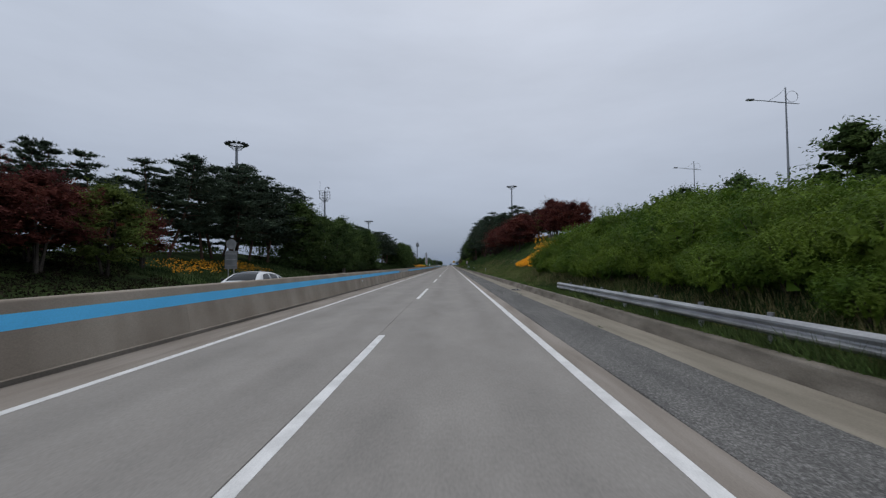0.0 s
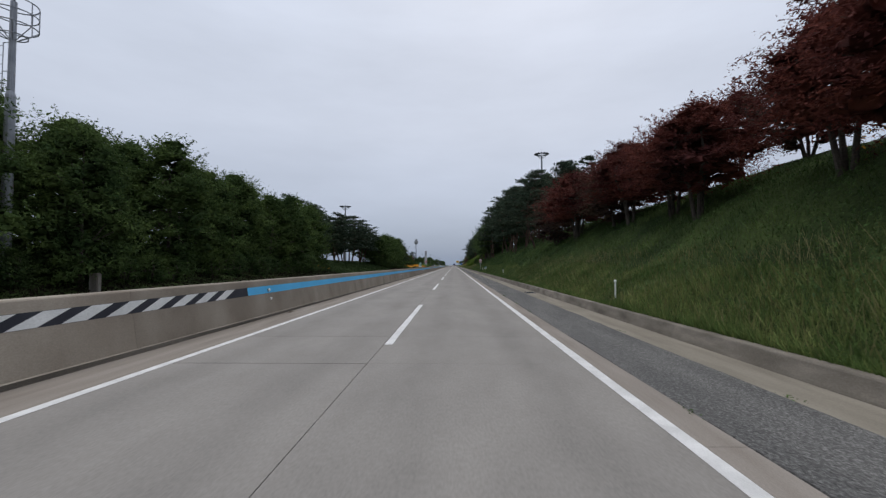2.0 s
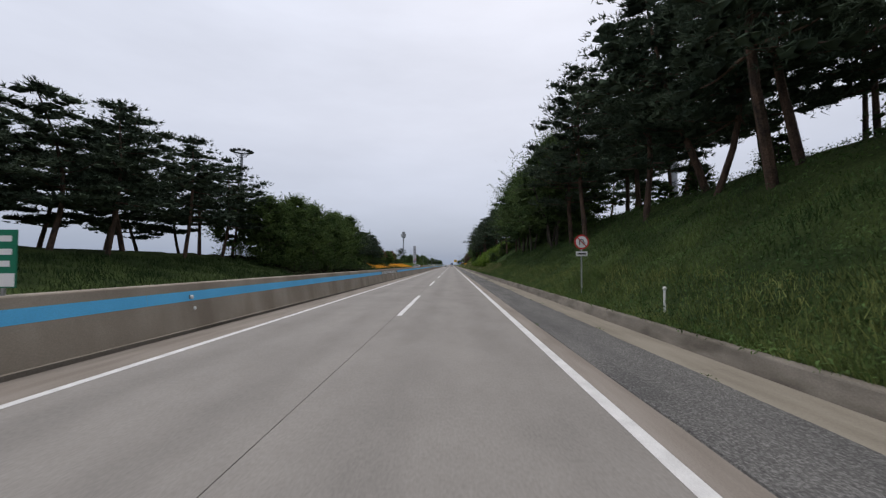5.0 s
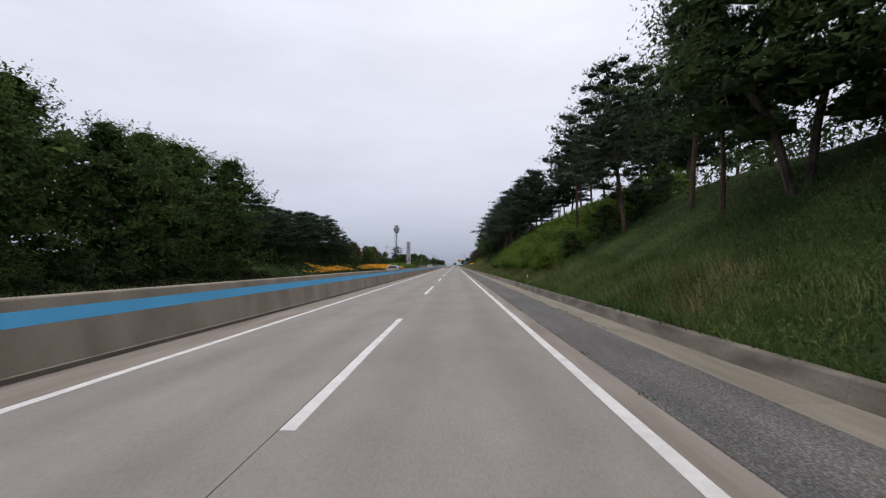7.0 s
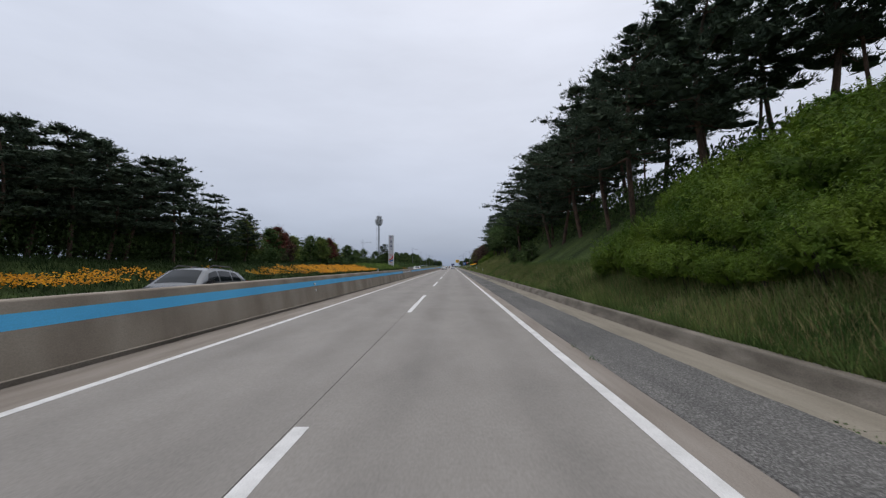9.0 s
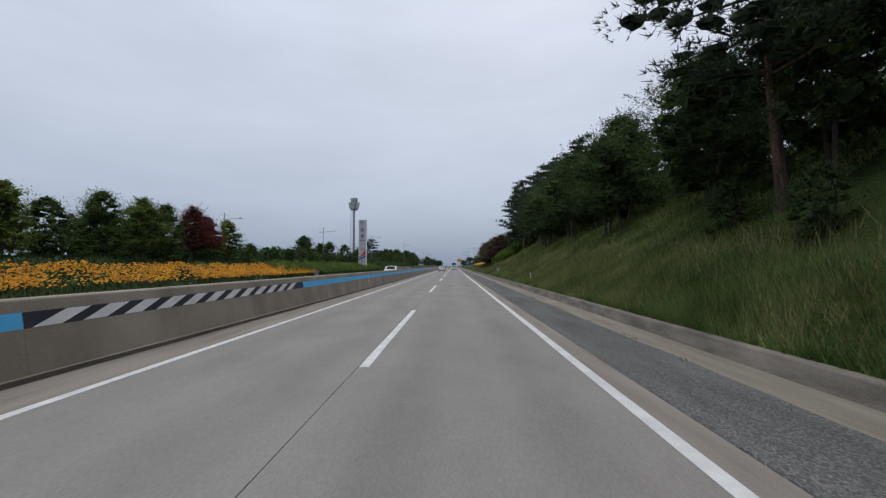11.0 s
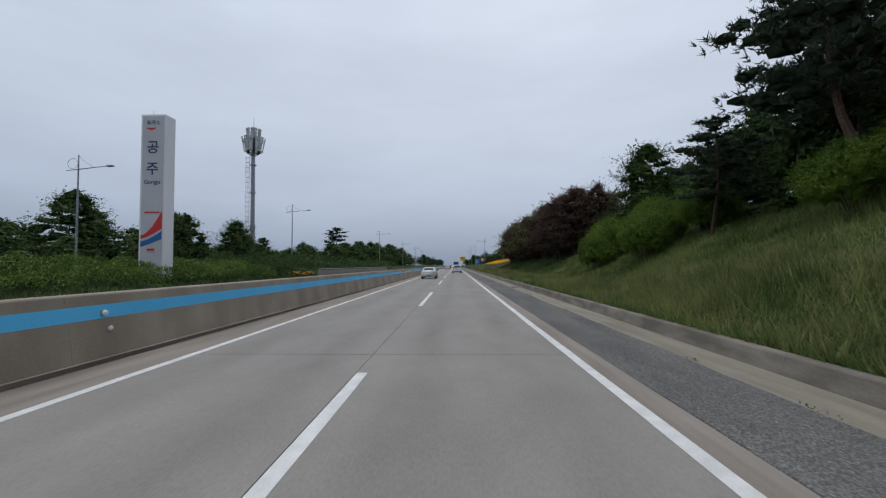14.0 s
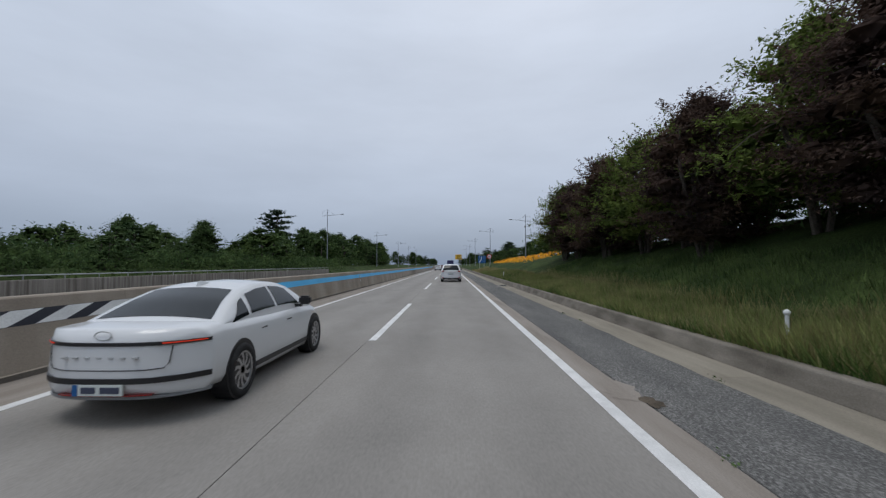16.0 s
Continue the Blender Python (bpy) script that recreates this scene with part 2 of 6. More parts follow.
M_BARK = material("pine_bark", (0.055, 0.042, 0.035), (0.13, 0.085, 0.062), 4.0, 0.95, 18, 0.35, 0.02, stretch=(1, 1, 0.3), spec=0.1)
M_BARK2 = material("grey_bark", (0.05, 0.043, 0.037), (0.11, 0.095, 0.08), 4.0, 0.95, 18, 0.3, 0.015, stretch=(1, 1, 0.3), spec=0.1)
M_FLOWER = material("yellow_flower_heads", (0.72, 0.30, 0.006), (0.86, 0.42, 0.010), 0.8, 0.6, 9, 0.15, vary=0.2, spec=0.2, leaf=0.25)
M_FLOWER2 = material("orange_flower_heads", (0.50, 0.20, 0.006), (0.66, 0.32, 0.010), 0.8, 0.6, 9, 0.15, vary=0.3, spec=0.2, leaf=0.25)
M_STEEL = material("galvanised_steel", (0.30, 0.31, 0.32), (0.44, 0.45, 0.46), 2.5, 0.45, 25, 0.1, metal=0.75, stretch=(1, 0.4, 1))
M_POLE = material("painted_pole_steel", (0.21, 0.225, 0.25), (0.28, 0.295, 0.32), 2.0, 0.5, 20, 0.08, metal=0.35)
M_DARKSTEEL = material("dark_lamp_steel", (0.05, 0.055, 0.065), (0.09, 0.095, 0.11), 2.0, 0.5, 20, 0.1, metal=0.4)
M_RUBBER = material("tyre_rubber", (0.016, 0.016, 0.017), (0.028, 0.028, 0.029), 8, 0.85, 60, 0.15)
M_RIM = plain("alloy_rim", (0.42, 0.42, 0.43), 0.3, 0.85)
M_CARWHITE = plain("white_car_paint", (0.66, 0.675, 0.69), 0.14, 0.0, spec=0.6)
M_CARSILVER = plain("silver_car_paint", (0.22, 0.23, 0.24), 0.25, 0.5)
M_CARRED = plain("dark_red_car_paint", (0.18, 0.02, 0.025), 0.25, 0.1)
M_GLASSDARK = plain("tinted_window", (0.010, 0.014, 0.016), 0.06, 0.0, spec=0.28)
M_TRIM = plain("black_trim", (0.015, 0.015, 0.017), 0.45)
M_TAIL = plain("tail_lamp", (0.55, 0.03, 0.012), 0.2, emit=0.5)
M_TAILOFF = plain("tail_lamp_lens", (0.30, 0.012, 0.010), 0.2)
M_PLATE = plain("plate_white", (0.62, 0.66, 0.64), 0.5)
M_PLATEBAR = plain("plate_bars", (0.05, 0.06, 0.10), 0.6)
M_SIGNGREEN = plain("sign_green", (0.0, 0.16, 0.09), 0.5)
M_SIGNTEAL = plain("sign_teal", (0.005, 0.17, 0.19), 0.5)
M_SCREEN = material("perforated_screen_grey", (0.40, 0.41, 0.42), (0.52, 0.53, 0.54), 1.5, 0.6, 20, 0.08)
M_SIGNBLUE = plain("sign_blue", (0.01, 0.10, 0.30), 0.5)
M_SIGNYELLOW = plain("sign_yellow", (0.72, 0.42, 0.01), 0.5)
M_SIGNRED = plain("sign_red", (0.50, 0.02, 0.02), 0.5)
M_SIGNWHITE = plain("sign_white", (0.72, 0.73, 0.74), 0.5)
M_SIGNNAVY = plain("sign_navy", (0.02, 0.025, 0.10), 0.5)
M_SIGNGREY = material("sign_back_grey", (0.20, 0.21, 0.22), (0.28, 0.29, 0.30), 2.0, 0.6, 20, 0.08, metal=0.3)
M_PYLON = material("pylon_panel_grey", (0.40, 0.41, 0.44), (0.46, 0.47, 0.50), 0.5, 0.5, 15, 0.03)
M_PYLONSIDE = material("pylon_side_white", (0.62, 0.63, 0.65), (0.70, 0.71, 0.73), 0.7, 0.55, 12, 0.05, stretch=(1, 1, 0.3))
M_PARAPET = material("weathered_parapet", (0.13, 0.115, 0.10), (0.30, 0.28, 0.25), 2.0, 0.92, 30, 0.2, 0.004, stretch=(1, 2.5, 0.12), spec=0.2)


# ---------------------------------------------------------------- mesh helpers
def mesh_of(name, verts, faces, mat):
    me = bpy.data.meshes.new(name)
    me.from_pydata([tuple(v) for v in verts], [], [tuple(f) for f in faces])
    me.materials.append(mat)
    return me


def mesh_np(name, verts, faces, mat):
    """A mesh from numpy arrays: verts (n, 3), faces (m, k) with k the same for all."""
    me = bpy.data.meshes.new(name)
    k = faces.shape[1]
    me.vertices.add(len(verts))
    me.vertices.foreach_set("co", np.ascontiguousarray(verts, np.float32).ravel())
    me.loops.add(faces.size)
    me.loops.foreach_set("vertex_index", np.ascontiguousarray(faces, np.int32).ravel())
    me.polygons.add(len(faces))
    me.polygons.foreach_set("loop_start", np.arange(0, faces.size, k, dtype=np.int32))
    me.polygons.foreach_set("loop_total", np.full(len(faces), k, np.int32))
    me.update(calc_edges=True)
    me.materials.append(mat)
    return me


def put(name, me, parent=None, label="", category="", kind="", group="", smooth=False):
    ob = new(name, me)
    if parent is not None:
        ob.parent = parent
    if smooth:
        me.polygons.foreach_set("use_smooth", [True] * len(me.polygons))
    return tagged(ob, label, category, group, kind)


def part(name, bm, mat, parent, label="", smooth=False):
    me = bpy.data.meshes.new(name)
    bm.to_mesh(me)
    bm.free()
    me.materials.append(mat)
    return put(name, me, parent, label, smooth=smooth)


def thing(name, label, category, at=(0, 0, 0), turn=0.0, group=""):
    ob = new(name)
    ob.matrix_basis = pose(*at, 0, 0, turn)
    return tagged(ob, label, category, group)


def box(bm, x0, x1, y0, y1, z0, z1, bevel=0.0):
    vs = [bm.verts.new(p) for p in ((x0, y0, z0), (x1, y0, z0), (x1, y1, z0), (x0, y1, z0),
                                    (x0, y0, z1), (x1, y0, z1), (x1, y1, z1), (x0, y1, z1))]
    fs = [bm.faces.new([vs[i] for i in f]) for f in ((3, 2, 1, 0), (4, 5, 6, 7), (0, 1, 5, 4), (1, 2, 6, 5), (2, 3, 7, 6), (3, 0, 4, 7))]
    if bevel:
        es = list({e for f in fs for e in f.edges})
        bmesh.ops.bevel(bm, geom=es, offset=bevel, segments=2, affect="EDGES")
    return bm


def tube_arrays(pts, radii, sides=7):
    """Vertices and faces of a tapered tube along points."""
    pts = [Vector(p) for p in pts]
    verts, faces = [], []
    for i, p in enumerate(pts):
        d = (pts[min(i + 1, len(pts) - 1)] - pts[max(i - 1, 0)]).normalized()
        a = d.orthogonal().normalized()
        if abs(d.z) > 0.5:
            a = (Vector((1, 0, 0)) - d * d.x).normalized()
        b = d.cross(a)
        for k in range(sides):
            w = 2 * math.pi * k / sides
            verts.append(p + (a * math.cos(w) + b * math.sin(w)) * radii[i])
    for i in range(len(pts) - 1):
        for k in range(sides):
            j = (k + 1) % sides
            faces.append((i * sides + k, i * sides + j, (i + 1) * sides + j, (i + 1) * sides + k))
    faces.append(tuple(range(sides))[::-1])
    faces.append(tuple((len(pts) - 1) * sides + k for k in range(sides)))
    return verts, faces


def tube(bm, pts, radii, sides=8):
    if not isinstance(radii, (list, tuple)):
        radii = [radii] * len(pts)
    v, f = tube_arrays(pts, radii, sides)
    vs = [bm.verts.new(p) for p in v]
    for q in f:
        bm.faces.new([vs[i] for i in q])
    return bm


def ring_pts(cx, cy, cz, r, n=20, a0=0.0, a1=360.0):
    return [(cx + r * math.cos(radians(a0 + (a1 - a0) * i / n)), cy + r * math.sin(radians(a0 + (a1 - a0) * i / n)), cz) for i in range(n + 1)]


def text_on(name, body, size, m, mat, parent=None, label="", depth=0.004, align="CENTER"):
    """Built-in lettering turned into a mesh; its own x runs along the line, its z faces the reader."""
    cu = bpy.data.curves.new(name, "FONT")
    cu.body, cu.size, cu.align_x, cu.align_y, cu.extrude, cu.offset = body, size, align, "CENTER", depth, 0.018 * size
    tmp = bpy.data.objects.new(name, cu)
    scene.collection.objects.link(tmp)
    dg = bpy.context.evaluated_depsgraph_get()
    me = bpy.data.meshes.new_from_object(tmp.evaluated_get(dg))
    bpy.data.objects.remove(tmp)
    me.materials.clear()
    me.materials.append(mat)
    ob = put(name, me, parent, label)
    ob.matrix_basis = m
    return ob


# ---------------------------------------------------------------- the lie of the land
KERB_R, KERB_L = 4.86, -18.25
CREST = [(-100, 1.8), (16, 1.9), (22, 2.3), (29, 3.2), (36, 3.7), (41, 3.5), (47, 3.4), (55, 3.6), (63, 4.6), (70, 5.7), (78, 6.4), (110, 6.5), (200, 6.3), (215, 7.0), (228, 7.6),
         (240, 7.9), (265, 8.6), (285, 8.2), (310, 7.4), (335, 7.0), (365, 5.9), (378, 6.6), (392, 6.6), (402, 4.9), (440, 3.6), (520, 3.0), (900, 2.0), (1400, 0.3)]
SLOPE = [(-100, 0.60), (15, 0.55), (50, 0.60), (75, 0.66), (345, 0.62), (358, 0.50), (366, 0.42), (406, 0.42), (440, 0.32), (600, 0.2), (1400, 0.1)]
TOE = [(-100, 5.15), (364, 5.15), (371, 6.6), (378, 8.2), (388, 8.2), (402, 8.0), (440, 6.8), (600, 5.15), (1400, 5.15)]
LCREST = [(-100, 2.4), (30, 2.2), (60, 3.2), (90, 2.6), (140, 2.7), (200, 2.4), (260, 2.0), (330, 1.9), (390, 1.2), (470, 1.0), (600, 1.5), (1400, 0.3)]


def ground_z(x, y):
    x, y = np.asarray(x, float), np.asarray(y, float)
    c = np.interp(y, *zip(*CREST))
    s = np.interp(y, *zip(*SLOPE))
    d = np.maximum(x - 5.15, 0)
    up = 0.30 + 0.05 * d + s * np.maximum(x - np.interp(y, *zip(*TOE)), 0)
    soft = 0.9
    right = c - soft * np.log1p(np.exp(np.clip((c - up) / soft, -40, 40))) + 0.012 * d
    right = np.maximum(right, 0.30) * np.clip((260 - x) / 160, 0, 1) - 0.4 * (1 - np.clip((260 - x) / 160, 0, 1))
    lc = np.interp(y, *zip(*LCREST))
    e = np.maximum(-18.6 - x, 0)
    left = 0.28 + np.minimum(0.27 * e, lc)
    left = left - np.clip((e - 12) / 18, 0, 1) * (lc + 0.3)
    rough = 0.10 * np.sin(x * 0.9 + 1.7 * np.sin(y * 0.21)) * np.sin(y * 0.47 + x * 0.3) + 0.06 * np.sin(y * 1.3 + x * 2.1)
    z = np.where(x >= KERB_R - 0.005, right + rough * np.clip((d - 0.4) / 2, 0, 1),
                 np.where(x <= KERB_L + 0.005, left + rough * np.clip((e - 0.4) / 2, 0, 1), -0.45))
    return z


def gz(x, y):
    return float(ground_z(x, y))


gx = np.concatenate([[-4000, -1500, -600, -250, -120, -80], np.arange(-60, -18.3, 1.4), [KERB_L - 0.3, KERB_L, KERB_L + 0.06, -12, -6, 0, KERB_R - 0.06, KERB_R, 5.15],
                     np.arange(5.6, 30, 0.7), np.arange(30, 62, 2.5), [80, 120, 180, 260, 600, 1500, 4000]])
gy = np.concatenate([[-3000, -800, -250, -100], np.arange(-60, 480, 1.6), np.arange(480, 720, 6), np.arange(720, 1500, 30), [1700, 2200, 3000, 4800]])
GX, GY = np.meshgrid(gx, gy)
gv = np.stack([GX.ravel(), GY.ravel(), ground_z(GX, GY).ravel()], -1)
nx_, ny_ = len(gx), len(gy)
ii = (np.arange(ny_ - 1)[:, None] * nx_ + np.arange(nx_ - 1)[None]).ravel()
gf = np.stack([ii, ii + 1, ii + 1 + nx_, ii + nx_], -1)
put("ground", mesh_np("ground", gv, gf, M_GRASSGROUND), None, "grassy roadside ground with sloping banks", "ground", "structure", smooth=True)


# ---------------------------------------------------------------- trees and plants
def leaf_cards(centres, out, size, rng, droop=0.25, plain3=False):
    """A bent rhombus per centre: four corners, folded along the midrib, turned mostly outward."""
    n = len(centres)
    nrm = out + rng.normal(0, 0.55, (n, 3)) + np.array([0, 0, 0.35])
    nrm /= np.linalg.norm(nrm, axis=1)[:, None] + 1e-9
    t = np.cross(nrm, rng.normal(0, 1, (n, 3)))
    t[:, 2] -= droop
    t /= np.linalg.norm(t, axis=1)[:, None] + 1e-9
    b = np.cross(nrm, t)
    s = size * rng.uniform(0.6, 1.3, n)[:, None]
    if plain3:
        v = np.stack([centres - t * s * 0.65, centres + b * s * 0.29 + t * s * 0.2 + nrm * s * 0.1, centres - b * s * 0.26 + t * s * 0.62], 1)
        return v.reshape(-1, 3), np.arange(3 * n).reshape(n, 3)
    v = np.stack([centres - t * s * 0.5, centres + b * s * 0.36 + nrm * s * 0.10, centres + t * s * 0.6, centres - b * s * 0.36 + nrm * s * 0.10], 1)
    f = np.arange(4 * n).reshape(n, 4)
    return v.reshape(-1, 3), f


def needle_tufts(centres, dirs, length, rng, per=7, width=0.045):
    """Sprays of thin triangles round a direction."""
    n = len(centres)
    c = np.repeat(centres, per, 0)
    d = np.repeat(dirs, per, 0) + rng.normal(0, 0.55, (n * per, 3))
    d /= np.linalg.norm(d, axis=1)[:, None] + 1e-9
    side = np.cross(d, rng.normal(0, 1, (n * per, 3)))
    side /= np.linalg.norm(side, axis=1)[:, None] + 1e-9
    s = length * rng.uniform(0.7, 1.25, n * per)[:, None]
    v = np.stack([c - side * width, c + side * width, c + d * s], 1)
    return v.reshape(-1, 3), np.arange(3 * n * per).reshape(-1, 3)


def shell(rng, n, flat=1.0, lower=-0.35):
    """Unit directions over a ball, fewer below."""
    d = rng.normal(0, 1, (int(n * 1.9) + 8, 3))
    d /= np.linalg.norm(d, axis=1)[:, None]
    d = d[d[:, 2] > lower][:n]
    return d * np.array([1, 1, flat])


def limb(verts, faces, pts, radii, sides=6):
    v, f = tube_arrays(pts, radii, sides)
    o = len(verts)
    verts += v
    faces += [tuple(i + o for i in q) for q in f]


GOLD = (1 + 5 ** 0.5) / 2
ICO_V = np.array([(a, b * GOLD, 0) for a in (-1, 1) for b in (-1, 1)] + [(0, a, b * GOLD) for a in (-1, 1) for b in (-1, 1)]
                 + [(b * GOLD, 0, a) for a in (-1, 1) for b in (-1, 1)]) / math.hypot(1, GOLD)
ICO_F = np.array([(a, b, c) for a in range(12) for b in range(a + 1, 12) for c in range(b + 1, 12)
                  if max(np.linalg.norm(ICO_V[a] - ICO_V[b]), np.linalg.norm(ICO_V[b] - ICO_V[c]), np.linalg.norm(ICO_V[a] - ICO_V[c])) < 1.1])


def hearts(centres, radii, flat, rng):
    """The dense heart of each pad or spray: a small crumpled lump that the tufts or leaves cover."""
    vs = [c + ICO_V * r * np.array([1, 1, flat]) * rng.uniform(0.65, 1.2, (12, 1)) for c, r in zip(centres, radii)]
    return np.concatenate(vs), np.concatenate([ICO_F + 12 * k for k in range(len(vs))])


def fill_cards(centres, size, rng):
    """Loose inner leaves or needle bundles that close a crown from within."""
    n = len(centres)
    d = rng.normal(0, 1, (n, 3))
    d /= np.linalg.norm(d, axis=1)[:, None]
    return leaf_cards(centres, d, size, rng, 0.0, True)


def joined(*lots):
    """Several lots of triangles as one."""
    vs, fs, o = [], [], 0
    for v, f in lots:
        vs.append(v)
        fs.append(f + o)
        o += len(v)
    return np.concatenate(vs), np.concatenate(fs)


def pine_meshes(seed, height=11.0, bare=0.42, spread=3.4, lod=0):
    """A red pine: bent stem, whorls of level boughs, each carrying flat pads of upturned needle tufts."""
    tufts, per, length, width = ((27, 6, 0.25, 0.018), (16, 5, 0.29, 0.030), (9, 4, 0.34, 0.055))[lod]
    rng = np.random.default_rng(seed)
    lean = rng.normal(0, 0.6, 2)
    bend = rng.normal(0, 0.45, 2)

    def stem(t):
        return Vector((lean[0] * t + bend[0] * math.sin(t * 3.4), lean[1] * t + bend[1] * math.sin(t * 3.0 + 0.5), height * 0.95 * t))
    verts, faces = [], []
    limb(verts, faces, [stem(t) - Vector((0, 0, 0.4 if t == 0 else 0)) for t in np.linspace(0, 1, 10)], list(np.linspace(0.14, 0.03, 10)), (8, 6, 5)[lod])
    cs, ds, hc, hr = [], [], [], []
    tiers = max(5, int(round((1 - bare) * height / 0.95)))
    for i in range(tiers):
        u = i / (tiers - 1)
        t = bare + (1 - bare) * (0.03 + 0.95 * u)
        boughs = 5 if u < 0.75 else 4
        turn = rng.uniform(0, 6.28)
        for k in range(boughs):
            a = turn + 2 * math.pi * k / boughs + rng.normal(0, 0.25)
            reach = spread * (1 - 0.80 * u ** 1.8) * (0.72 + 0.28 * min(1, u * 4)) * rng.uniform(0.55, 1.12)
            base = stem(max(t - 0.03 + rng.normal(0, 0.012), 0.1))
            rise = rng.uniform(-0.12, 0.16) + 0.25 * u
            tip = base + Vector((math.cos(a) * reach, math.sin(a) * reach, reach * rise))
            mid = base.lerp(tip, 0.5) + Vector((0, 0, -0.08 * reach))
            if lod == 0 or k % 2 == 0:
                limb(verts, faces, [base, mid, tip], [0.05 * (1.3 - t) + 0.015, 0.030, 0.010], (4, 3, 3)[lod])
            for w in ((0.50, 1.0) if reach < 1.3 else (0.42, 0.74, 1.02)):
                q = np.array(mid.lerp(tip, (w - 0.5) * 2) if w > 0.5 else base.lerp(mid, w * 2))
                q = q + rng.normal(0, 0.16, 3) * np.array([1, 1, 0.5])
                rr = rng.uniform(0.68, 1.05) * (0.75 + 0.25 * min(1, reach / 2.5))
                n = int(tufts * rr * rng.uniform(0.9, 1.3)) + 2
                p = rng.normal(0, 0.52, (n, 3))
                p *= np.minimum(1, 1.0 / (np.linalg.norm(p, axis=1)[:, None] + 1e-6))
                p[:, 2] = np.abs(p[:, 2]) * 0.8 - 0.15
                cs.append(q + p * np.array([1, 1, 0.50]) * rr)
                hc.append(q + np.array([0, 0, 0.06]))
                hr.append(rr * (0.40, 0.50, 0.56)[lod])
                ds.append(p * np.array([0.9, 0.9, 0.5]) + np.array([math.cos(a) * 0.30, math.sin(a) * 0.30, 0.55]))
    return mesh_of("trunk", verts, faces, M_BARK), mesh_np("crown", *joined(needle_tufts(np.concatenate(cs), np.concatenate(ds), length, rng, per, width), hearts(hc, hr, 0.45, rng)), M_PINE)


def broad_meshes(seed, height=10.0, spread=3.6, low=0.18, sprays=84, leaves=130, leaf=0.17, mat=None, stems=1, flat=0.34, taper=0.8, bark=None, lod=0, fill=1.0):
    """Layered sprays of leaves on spreading limbs, with feathered twigs along the outline."""
    leaves, leaf = int(leaves * (1.0, 0.62, 0.18)[lod]), leaf * (0.95, 1.20, 2.0)[lod]
    rng = np.random.default_rng(seed)
    verts, faces = [], []
    top = height * 0.9
    stem_tips = []
    for s in range(stems):
        a = s * 2 * math.pi / stems + rng.uniform(0, 1)
        out = 0.0 if stems == 1 else rng.uniform(0.5, 1.0) * spread * 0.4
        p1 = Vector((math.cos(a) * out * 0.35, math.sin(a) * out * 0.35, height * low * 0.9))
        p2 = Vector((math.cos(a) * out, math.sin(a) * out, height * 0.5)) + Vector(rng.normal(0, 0.2, 3))
        p3 = Vector((math.cos(a) * out * 0.8, math.sin(a) * out * 0.8, top * rng.uniform(0.85, 0.98)))
        limb(verts, faces, [Vector((math.cos(a) * 0.12 * (stems > 1), math.sin(a) * 0.12 * (stems > 1), -0.4)), p1, p2, p3], [0.17 / stems ** 0.4, 0.13 / stems ** 0.4, 0.08, 0.02], (7, 5, 4)[lod])
        stem_tips.append((p1, p2, p3))
    cs, ds, fc, hc, hr = [], [], [], [], []
    unit = spread / 3.6
    for i in range(sprays):
        h = low + (1 - low) * (i + 0.5) / sprays
        u = (h - low) / (1 - low)
        prof = (math.sin(math.pi * min(1, (u * 0.84 + 0.16))) ** 0.55) * (1 - (1 - taper) * u)
        a = i * 2.399 + rng.uniform(-0.5, 0.5)
        r = spread * prof * (rng.uniform(0.12, 1.0) ** 0.55)
        c = np.array([math.cos(a) * r, math.sin(a) * r, height * h * 0.97 + rng.normal(0, 0.15)])
        p1, p2, p3 = stem_tips[i % stems]
        start = p1.lerp(p2, rng.uniform(0.1, 1)) if h < 0.6 else p2.lerp(p3, rng.uniform(0.1, 0.9))
        if i % (3, 4, 7)[lod] == 0:
            limb(verts, faces, [start, start.lerp(Vector(c), 0.6) + Vector((0, 0, 0.15)), Vector(c)], [0.05, 0.03, 0.012], (4, 3, 3)[lod])
        along, across = np.array([math.cos(a), math.sin(a), rng.uniform(-0.35, 0.25)]), np.array([-math.sin(a), math.cos(a), rng.normal(0, 0.12)])
        size = rng.uniform(0.75, 1.25) * unit
        k = int(leaves * rng.uniform(0.75, 1.25))
        p = rng.normal(0, 0.46, (k, 3))
        sag = -0.22 * (p[:, 0] ** 2 + p[:, 1] ** 2) * size
        cs.append(c + along * p[:, :1] * size * 1.15 + across * p[:, 1:2] * size + np.array([0, 0, 1.0]) * (p[:, 2:] * flat * size * 1.5 + sag[:, None]))
        ds.append(np.tile(np.array([math.cos(a) * 0.45, math.sin(a) * 0.45, 0.75]), (k, 1)))
        m = int((15, 10, 4)[lod] * fill)
        fc.append(c * np.array([0.78, 0.78, 0.97]) + rng.normal(0, 0.30, (m, 3)) * size * np.array([1, 1, 0.6]))
        hc.append(c * np.array([0.70, 0.70, 0.96]))
        hr.append(0.54 * size)
        if lod < 2 and i % 2 == 0:      # feathered twigs that stand out of the crown
            way = np.array([math.cos(a), math.sin(a), 0.35 + 1.1 * u]) + rng.normal(0, 0.25, 3)
            way /= np.linalg.norm(way)
            w = np.linspace(0.2, 1, int(leaves * 0.24))[:, None]
            cs.append(c + along * size * 0.45 + way * w * size * rng.uniform(0.6, 1.1) + rng.normal(0, 0.10, (len(w), 3)) * (1.15 - w))
            ds.append(np.tile(way * 0.3 + np.array([0, 0, 0.6]), (len(w), 1)))
    cards = leaf_cards(np.concatenate(cs), np.concatenate(ds), leaf, rng, plain3=True)
